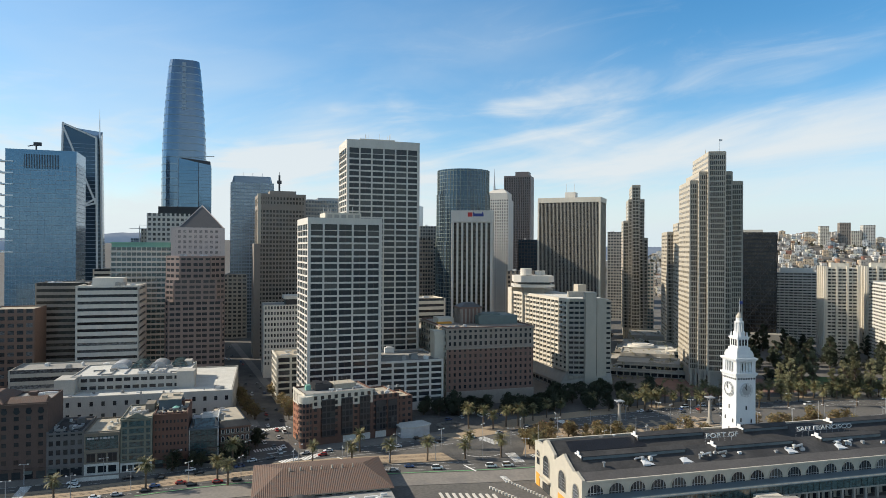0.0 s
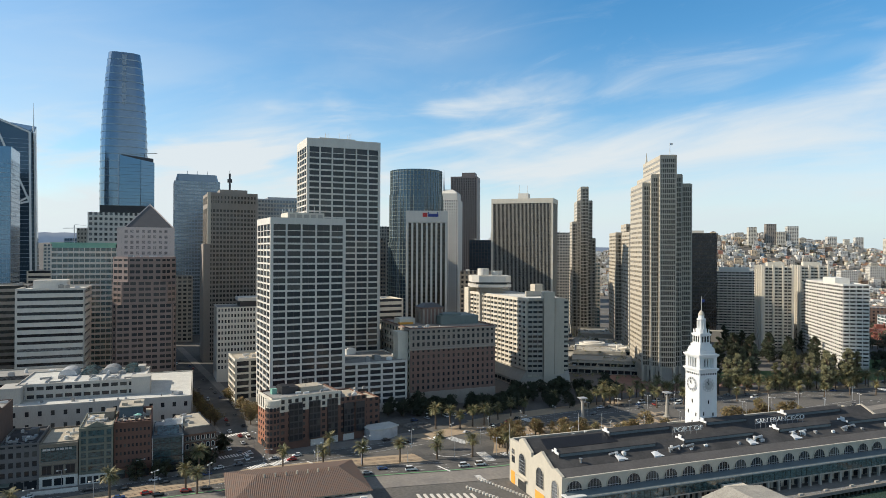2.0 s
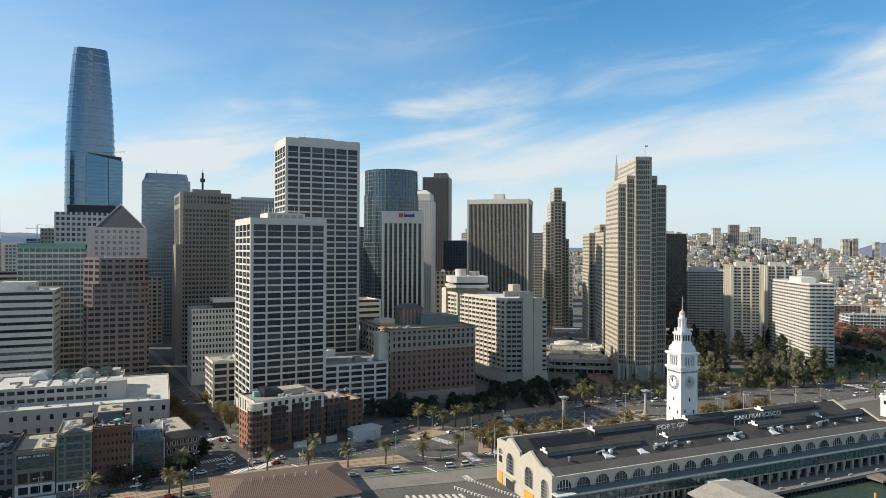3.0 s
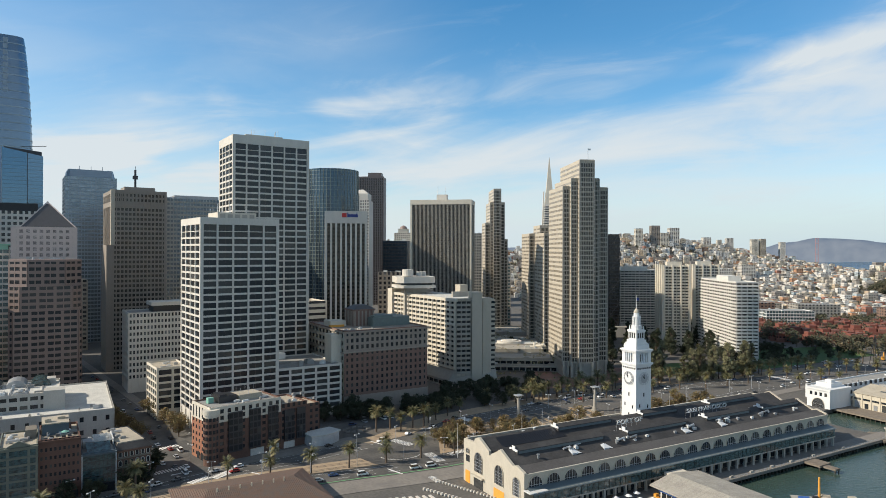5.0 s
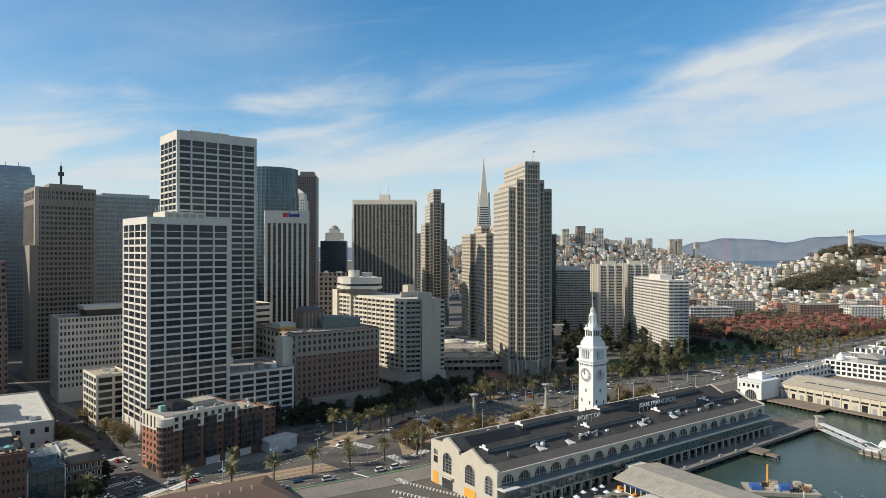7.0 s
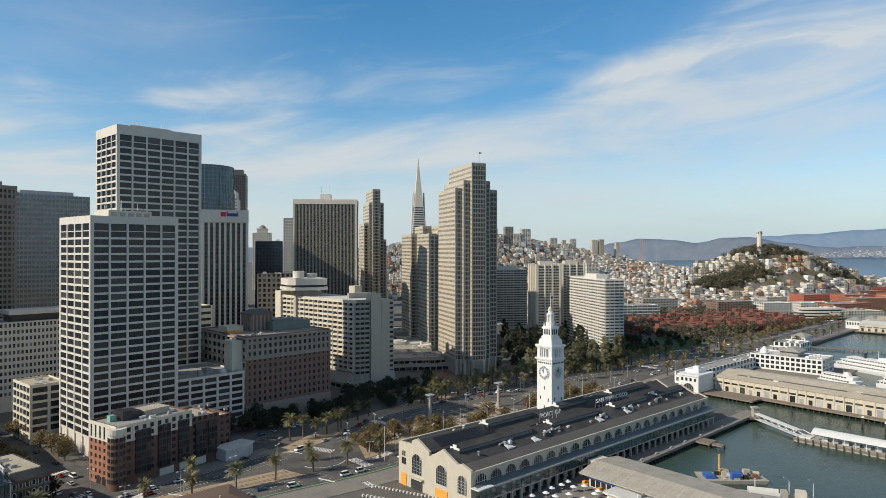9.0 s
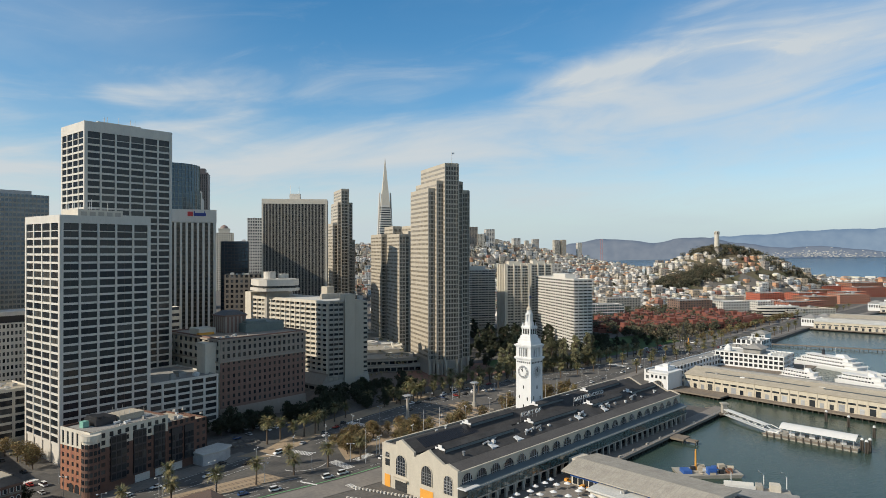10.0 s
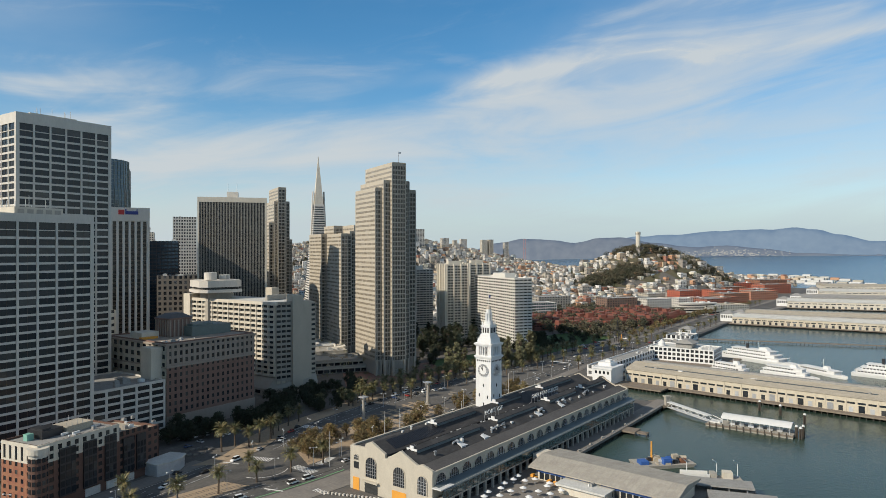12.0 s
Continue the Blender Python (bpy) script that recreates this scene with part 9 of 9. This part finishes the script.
def make_tree(name, label, leaf, height, spread, seed, lumps=16, count=55, size=0.45, trunk_share=0.3, tall=False, group=""):
    rnd = random.Random(seed)
    tr = MB().cyl(0, 0, -0.3, height * 0.62, height * 0.028 + 0.08, height * 0.01 + 0.04, 7)
    centres = []
    for i in range(lumps):
        a = rnd.uniform(0, 6.28)
        k = (i + 0.5) / lumps
        z = height * (trunk_share + (0.95 - trunk_share) * k)
        prof = math.sin(math.pi * (0.16 + 0.78 * k)) if not tall else (0.45 + 0.55 * math.sin(math.pi * min(1, 0.2 + 0.6 * k))) * (1 - 0.55 * k ** 2)
        r = spread * prof * rnd.uniform(0.35, 1.0)
        c = (r * math.cos(a), r * math.sin(a), z)
        centres.append((*c, spread * rnd.uniform(0.28, 0.5) * (1 - 0.3 * k if tall else 1)))
        tr.rod((0, 0, max(height * 0.15, z - height * 0.22)), c, 0.05 + height * 0.005, 4)
    root = solid(name, tr, M["trunk"], label, "tree", group, at=pose(0, 0, -500))
    part("crown", leaf_cloud(rnd, centres, count, size), leaf, root)
    return root


def make_palm(seed, height=9.0, fronds=84):
    rnd = random.Random(seed)
    rings = []
    for i in range(9):
        t = i / 8
        r = 0.42 - 0.10 * t + (0.12 if i == 8 else 0) + (0.1 if i == 0 else 0)
        rings.append([(r * math.cos(2 * math.pi * k / 8) + 0.15 * math.sin(t * 2), r * math.sin(2 * math.pi * k / 8), -0.3 + (height + 0.3) * t) for k in range(8)])
    root = solid("palm_tree", MB().loft(rings), M["trunk"], "date palm with a full feathery crown", "palm", "boulevard palms", at=pose(0, 0, -500))
    live, v, f = MB(), [], []
    for i in range(fronds):
        a = rnd.uniform(0, 6.28)
        el = radians(rnd.uniform(-55, 82))
        ln = rnd.uniform(3.0, 4.3) * (0.8 if el < -0.3 else 1)
        d = Vector((math.cos(a), math.sin(a), 0))
        sd = Vector((-math.sin(a), math.cos(a), 0))
        p = Vector((0.15, 0, height)) + d * 0.25
        pts = []
        ang = el
        for k in range(7):
            pts.append(p.copy())
            p = p + (d * math.cos(ang) + Vector((0, 0, math.sin(ang)))) * ln / 6
            ang -= radians(11)
        for k in range(6):
            w = 0.66 * math.sin(math.pi * (k + 0.6) / 7)
            for s in (-1, 1):
                for q in range(2):
                    base = pts[k].lerp(pts[k + 1], q * 0.5)
                    tip = pts[k].lerp(pts[k + 1], q * 0.5 + 0.75) + sd * s * w + Vector((0, 0, -0.28 * w))
                    n = len(v)
                    v += [tuple(base), tuple(pts[k].lerp(pts[k + 1], q * 0.5 + 0.36)), tuple(tip)]
                    f.append((n, n + 1, n + 2))
    part("crown", MB().add(v, f), M["palm_leaf"], root)
    return root


def plant(protos, spots, seed, smin=0.85, smax=1.2, zf=None):
    """Sets a copy of one of the prototypes at each spot; the prototypes take the first spots themselves."""
    rnd = random.Random(seed)
    free = list(protos)
    for x, y in spots:
        z = zf(x, y) if zf else 0.1
        s = rnd.uniform(smin, smax)
        m = pose(x, y, z, 0, 0, rnd.uniform(0, 360))
        if free:
            t = free.pop()
            t.matrix_basis = m
            t.scale = (s, s, s * rnd.uniform(0.92, 1.1))
        else:
            t = copy_thing(rnd.choice(protos), m)
            t.scale = (s, s, s * rnd.uniform(0.92, 1.1))


def along(line, step, off, x0, x1, jit, seed):
    rnd = random.Random(seed)
    pts = [p for p in offset_line(line, off) if x0 <= p[0] <= x1]
    out_, carry = [], 0.0
    for a, b in zip(pts, pts[1:]):
        a, b = Vector(a), Vector(b)
        ln = (b - a).length
        s = carry
        while s < ln:
            p = a + (b - a) * s / ln
            out_.append((p.x + rnd.uniform(-jit, jit), p.y + rnd.uniform(-jit, jit)))
            s += step
        carry = s - ln
    return out_


palms = [make_palm(k, 6.9 + 0.7 * k) for k in range(4)]
spots = [(-17.6, 317.6), (18.2, 311.6), (53.3, 304.9), (89.1, 302.4), (124.1, 298.5), (36, 308.4), (71, 303.8), (106.5, 300.6), (95.7, 316.7), (41.8, 324.5), (-22.3, 296.2), (-18, 292), (-50.2, 294), (-82, 286), (106.1, 353.5), (115.5, 355.8), (118.7, 348.3), (127.3, 351.1), (134.4, 350.9), (147.3, 360.5), (157.7, 364.9), (140, 356), (168, 368)]
spots += [(195, 379), (221, 378)] + along(CITY, 10.5, 10, 205, 470, 1.6, 21) + along(CITY, 9, 14, 205, 520, 1.6, 3) + along(CITY, 15, 21, 215, 330, 2.4, 4) + along(CITY, 22, -9, 250, 700, 2, 5) + along(CITY, 30, 12, 520, 1300, 3, 6) + along(BAY, 26, -11, 420, 900, 2, 7)
plant(palms, spots, 2, 0.92, 1.22)
autumn = [make_tree("plane_tree", "plane tree with thin rusty autumn leaves", M["autumn_leaf"], 7.8, 3.9, 40 + k, 24, 40, 0.34, 0.32, group="autumn plane trees") for k in range(3)]
rnd = random.Random(14)
spots = [(rnd.uniform(120, 178), rnd.uniform(304, 332)) for _ in range(20)] + [(rnd.uniform(255, 320), rnd.uniform(292, 330)) for _ in range(22)] + [(rnd.uniform(150, 205), rnd.uniform(296, 318)) for _ in range(14)] + [(rnd.uniform(205, 255), rnd.uniform(300, 316)) for _ in range(5)]
spots += along(MISSION[::-1], 7.5, -2.5, -30, -8.5, 1.3, 31) + [(-1.5, 470), (1, 456), (3.3, 442), (5.6, 428), (7.6, 414), (11, 405), (9.5, 396), (13, 418)]
spots += along(CITY, 18, 20, 640, 1200, 4, 9) + along(CITY, 26, 24, 720, 1100, 5, 10)
plant(autumn, spots, 4, 0.75, 1.25)
row_trees = [(-43, 316.5), (-34.5, 318.2), (-31, 318.8), (-19.5, 322), (-14, 324), (-8, 345)]
dark = [make_tree("street_tree", "dense dark green street tree in shade", M["shaded_leaf"], 7.6, 3.7, 60 + k, 18, 60, 0.42, 0.25, group="shade trees") for k in range(3)]
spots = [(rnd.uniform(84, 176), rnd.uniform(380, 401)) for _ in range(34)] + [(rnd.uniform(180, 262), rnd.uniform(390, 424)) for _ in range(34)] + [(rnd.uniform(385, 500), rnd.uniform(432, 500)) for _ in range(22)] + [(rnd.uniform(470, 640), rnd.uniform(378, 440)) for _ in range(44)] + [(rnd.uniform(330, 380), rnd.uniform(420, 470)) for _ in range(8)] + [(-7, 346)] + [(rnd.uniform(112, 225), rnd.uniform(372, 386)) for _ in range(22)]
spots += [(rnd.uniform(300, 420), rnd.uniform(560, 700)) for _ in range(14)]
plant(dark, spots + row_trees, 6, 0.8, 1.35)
olive = [make_tree("eucalyptus_tree", "tall olive-green feathery park tree", M["olive_leaf"], 28, 4.8, 80 + k, 46, 90, 0.55, 0.07, True, group="park trees") for k in range(3)]
spots = [(349, 386), (353, 380), (371, 372), (377, 369), (384, 373), (397, 366), (404, 358), (412, 362), (431, 364), (438, 366), (392, 374), (424, 370), (345, 391), (446, 368), (400, 420), (392, 424)]
plant(olive, spots, 7, 0.78, 1.12)
cypress = [make_tree("park_tree", "tall dark evergreen park tree in tower shade", M["shaded_leaf"], 25, 5.6, 95 + k, 36, 80, 0.7, 0.10, True, group="dark park trees") for k in range(2)]
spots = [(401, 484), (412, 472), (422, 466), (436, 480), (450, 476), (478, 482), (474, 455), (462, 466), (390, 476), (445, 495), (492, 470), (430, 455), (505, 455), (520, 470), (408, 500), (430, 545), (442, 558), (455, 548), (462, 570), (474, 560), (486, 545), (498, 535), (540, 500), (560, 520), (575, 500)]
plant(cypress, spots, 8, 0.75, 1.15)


def shrubs():
    """Planting on the shopping terraces and round the plaza."""
    r = random.Random(71)
    cen = []
    c0, uu, vv = Vector((262, 480)), NU, NV
    for _ in range(130):
        p = c0 + uu * r.uniform(-2, 60) + vv * r.uniform(-6, 220)
        cen.append((p.x, p.y, r.choice((1.2, 6.5, 9.5, 11.5)) + r.uniform(0, 1), r.uniform(0.8, 2.2)))
    for _ in range(70):
        cen.append((r.uniform(240, 345), r.uniform(398, 466), r.uniform(0.4, 1.4), r.uniform(0.6, 1.6)))
    solid("shrubs", leaf_cloud(r, cen, 26, 0.5), M["olive_leaf"], "shrubs in planters on the terraces", "shrubs", kind="stuff")


shrubs()


def hill_woods():
    """Woods on the monument hill and gardens between the houses, one mass of leaf lumps on trunks."""
    r = random.Random(33)
    cen, trunks = [], MB()
    for i in range(2480):
        k = r.random() if i < 2300 else 0.5
        if k < 0.14:
            x, y = r.gauss(1476, 19), r.gauss(672, 22)
            if math.hypot(x - 1468, y - 662) < 11:
                continue
        elif k < 0.24:
            x, y = (r.gauss(1500, 26), r.gauss(612, 22)) if r.random() < 0.35 else (r.uniform(1470, 1640), r.uniform(470, 560))
        elif k < 0.42:
            u = r.random()
            x, y = r.gauss(1290 + 80 * u, 12), r.gauss(706 - 80 * u, 18)
        elif k < 0.52:
            x, y = r.uniform(620, 930), r.uniform(375, 610)
        else:
            x, y = r.uniform(720, 2100), r.uniform(460, 1700)
        if y < shore_y(x) + 70:
            continue
        z = land_z(x, y)
        s = r.uniform(5.5, 9.5) if k < 0.14 else r.uniform(4.5, 7.5) if k < 0.24 else r.uniform(4, 9) if k < 0.42 else r.uniform(4.2, 7.2) if k < 0.52 else r.uniform(2.5, 5.5)
        trunks.cyl(x, y, z - 3, z + s * 1.2, s * 0.08, n=5)
        for _ in range(3):
            cen.append((x + r.uniform(-s, s) * 0.6, y + r.uniform(-s, s) * 0.6, z + s * r.uniform(0.8, 1.8), s * r.uniform(0.5, 0.9)))
    solid("hill_woods", leaf_cloud(r, cen, 30, 1.4), M["hill_leaf"], "dark wooded slopes round the monument tower", "woods", kind="stuff")
    solid("hill_trunks", trunks, M["trunk"], "trunks of the hillside trees", "woods", kind="stuff")


hill_woods()

# ---- cars ----
def make_car(paint, seed, van=False):
    root = thing("car", "parked van in the street" if van else "parked car in the street", "car", 0, 0, -500, 0, "cars")
    L, W, H = (5.2, 1.95, 1.15) if van else (4.5, 1.8, 0.95)
    prof = [(-L / 2, 0.35), (-L / 2, H * 0.92), (-L * 0.3, H), (L * 0.2, H), (L * 0.46, H * 0.82), (L / 2, 0.6), (L / 2, 0.35)]
    n = len(prof)
    v = [(x, s * W / 2 * (1 if 0.4 < z < H * 0.97 else 0.93), z) for s in (-1, 1) for x, z in prof]
    part("body", MB().add(v, [tuple(range(n)), tuple(range(2 * n - 1, n - 1, -1))] + [(i, n + i, n + (i + 1) % n, (i + 1) % n) for i in range(n)]), paint, root)
    ht = 2.1 if van else 1.48
    x0, x1 = (-L * 0.48, L * 0.26) if van else (-L * 0.38, L * 0.2)
    base = [(x0, -W * 0.44, H * 0.96), (x1, -W * 0.44, H * 0.96), (x1, W * 0.44, H * 0.96), (x0, W * 0.44, H * 0.96)]
    top = [(x0 + 0.35, -W * 0.36, ht), (x1 - 0.75, -W * 0.36, ht), (x1 - 0.75, W * 0.36, ht), (x0 + 0.35, W * 0.36, ht)]
    part("glasshouse", MB().loft([base, top]), M["car_glass"], root, "dark car glass")
    part("roof", MB().box(x0 + 0.33, -W * 0.37, ht - 0.02, x1 - 0.72, W * 0.37, ht + 0.06), paint, root)
    wheel = MB().rod((0, -0.1, 0), (0, 0.1, 0), 0.33, 10).mesh("wheel", M["tyre"])
    for sx in (-0.31, 0.31):
        for sy in (-1, 1):
            part("wheel", wheel, None, root, at=pose(sx * L, sy * W * 0.47, 0.33))
    return root


cars = [make_car(p, i, i == 7) for i, p in enumerate((CAR_PAINT[0], CAR_PAINT[0], CAR_PAINT[1], CAR_PAINT[2], CAR_PAINT[3], CAR_PAINT[4], CAR_PAINT[5], CAR_PAINT[0]))]
rnd = random.Random(77)
slots = []
for line, step, off, x0, x1, yaw0 in ((CITY, 17, 4.4, -120, 420, 180), (CITY, 26, -1, -120, 600, 180), (CITY, 14, -4.4, 190, 345, 180), (BAY, 24, 1.5, -120, 640, 0), (BAY, 20, -2.5, -110, 560, 0), (CITY, 9, 6.0, 205, 330, 180)):
    pts = offset_line(line, off)
    for (ax, ay), (bx, by) in zip(pts, pts[1:]):
        if ax < x0 or ax > x1:
            continue
        ln = math.hypot(bx - ax, by - ay)
        for s in range(int(ln / step) + 1):
            if rnd.random() < 0.55:
                t = rnd.random()
                slots.append((ax + (bx - ax) * t, ay + (by - ay) * t, math.degrees(math.atan2(by - ay, bx - ax)) + yaw0))
for p, q in zip(MISSION, MISSION[1:]):
    for o in (-6.8, -2.6, 2.6, 6.8):
        if rnd.random() < 0.62:
            slots.insert(0, (p[0] + o * 0.85 + 8.5 * min(1.0, max(0.0, (p[1] - 345) / 60)), p[1] + rnd.uniform(-4, 4), 98))
for k in range(14):
    slots.insert(0, (116 + k * 3.3 + rnd.uniform(-0.4, 0.4), 338.4 + k * 1.55 + rnd.uniform(-0.3, 0.3), 26))
for k in range(16):
    slots.insert(0, (237 + k * 3.6, 365.6 - k * 0.68 + rnd.uniform(-0.4, 0.4), 80))
for k in range(10):
    slots.insert(0, (104 + k * 2.9 + rnd.uniform(-0.3, 0.3), 390 - k * 0.9, 70))
for k in range(12):
    slots.append((100 + k * 4.2 + rnd.uniform(-0.5, 0.5), 374 + k * 0.5 + rnd.uniform(-1, 1), rnd.choice((95, 98, 10))))
for k in range(46):
    slots.append((rnd.uniform(470, 640), rnd.uniform(352, 372), rnd.choice((0, 90, 92))))
for k in range(24):
    slots.append((450 + rnd.uniform(0, 40), rnd.uniform(90, 255), rnd.choice((0, 90))))
for k in range(30):
    slots.append((rnd.uniform(930, 1060), rnd.uniform(352, 372), rnd.choice((0, 90))))
slots += [(161.3, 224.6 - 9, 20), (78, 344, 14), (74, 340, 10)]
near = slots[:]
rnd.shuffle(near)
kept = []
for s in near:
    if all(math.hypot(s[0] - k[0], s[1] - k[1]) > 4.6 for k in kept):
        kept.append(s)
for i, (x, y, yaw) in enumerate(kept[:160]):
    m = pose(x, y, 0.09, 0, 0, yaw)
    if i < len(cars):
        cars[i].matrix_basis = m
    else:
        copy_thing(rnd.choice(cars), m)

# streetcar on the tracks
tram = thing("streetcar", "red and cream streetcar on the median", "tram", -14, 372, 0.1, -82)
part("body", MB().box(-7, -1.25, 0.6, 7, 1.25, 2.0), M["red"], tram)
part("window_band", MB().box(-6.9, -1.22, 2.0, 6.9, 1.22, 2.8), M["window"], tram)
part("roof", MB().loft([[(-7, -1.25, 2.8), (7, -1.25, 2.8), (7, 1.25, 2.8), (-7, 1.25, 2.8)], [(-6.6, -0.8, 3.3), (6.6, -0.8, 3.3), (6.6, 0.8, 3.3), (-6.6, 0.8, 3.3)]]), M["cream_conc"], tram)
for x in (-4.4, 4.4):
    part("bogie", MB().box(x - 1.3, -1, 0, x + 1.3, 1, 0.6), M["metal_dark"], tram)

# ---- lamps, masts, columns ----
lamp = thing("street_lamp", "grey street lamp with a twin head", "street lamp", 0, 0, -500, 0, "street lamps")
part("pole", MB().cyl(0, 0, 0, 9, 0.14, 0.09, 7), M["metal_grey"], lamp)
part("arm", MB().rod((-1.5, 0, 8.8), (1.5, 0, 8.8), 0.07, 5), M["metal_grey"], lamp)
for s in (-1, 1):
    part("lamp_head", MB().box(s * 1.5 - 0.35, -0.25, 8.6, s * 1.5 + 0.35, 0.25, 8.95), M["metal_white"], lamp)
spots = along(MID, 22, -5.5, -110, 130, 0.5, 1) + along(CITY, 24, -8, 10, 340, 0.5, 2) + along(BAY, 26, 8, 130, 420, 0.6, 3) + along(CITY, 30, 8, -110, 10, 0.5, 4) + along(BAY, 34, -8.5, 330, 900, 0.6, 5) + [(8, 346), (-9, 352), (12, 366), (118, 318), (132, 296), (150, 332), (228, 345), (265, 350)]
for i, (x, y) in enumerate(spots):
    m = pose(x, y, 0.1, 0, 0, 15 * i)
    if i == 0:
        lamp.matrix_basis = m
    else:
        copy_thing(lamp, m)
for x, y in ((189.0, 335.4), (245.2, 332.2)):
    ob = thing("light_column", "tall concrete light column with a broad cap", "column", x, y, 0, 0)
    part("plinth", MB().cyl(0, 0, 0, 1.2, 2.2, n=14).cyl(0, 0, 1.2, 2.6, 1.5, n=14), M["grey_conc"], ob)
    part("shaft", MB().loft([[(r * math.cos(math.pi * i / 6), r * math.sin(math.pi * i / 6), z) for i in range(12)] for z, r in ((2.6, 1.1), (8, 0.95), (12, 0.8), (13.6, 0.7))]), M["grey_conc"], ob)
    for i in range(4):
        a = radians(45 + 90 * i)
        part("bracket", MB().rod((0.9 * math.cos(a), 0.9 * math.sin(a), 12.6), (1.9 * math.cos(a), 1.9 * math.sin(a), 15.0), 0.16, 4), M["metal_grey"], ob)
    part("cap", MB().box(-2.1, -2.1, 14.9, 2.1, 2.1, 15.5), M["metal_grey"], ob)
for i, (x, y, h) in enumerate(((122, 292, 17), (160, 292, 19), (176, 296, 17), (216, 284, 15), (226, 290, 18), (262, 288, 18), (286, 296, 19))):
    fp = thing("flagpole", "tall thin white flagpole", "flagpole", x, y, 0, 20 * i, "flagpoles")
    part("pole", MB().cyl(0, 0, 0, h, 0.16, 0.07, 6), M["metal_white"], fp)
mast = thing("mast_crane", "dark lattice mast by the boulevard", "mast", 585, 345, 0, 0)
part("lattice", MB().rod((-3, -3, 0), (0, 0, 26), 0.25).rod((3, -3, 0), (0, 0, 26), 0.25).rod((3, 3, 0), (0, 0, 26), 0.25).rod((-3, 3, 0), (0, 0, 26), 0.25), M["metal_dark"], mast)
digger = thing("digger", "orange construction machine by the boulevard", "digger", 612, 352, 0, 20)
part("cab", MB().box(-2, -1.4, 1, 1.4, 1.4, 3.4), M["orange"], digger)
part("track", MB().box(-2.6, -1.6, 0, 2.6, 1.6, 1), M["tyre"], digger)
part("boom", MB().rod((1, 0, 3), (5, 0, 7), 0.4).rod((5, 0, 7), (8, 0, 3), 0.3), M["orange"], digger)
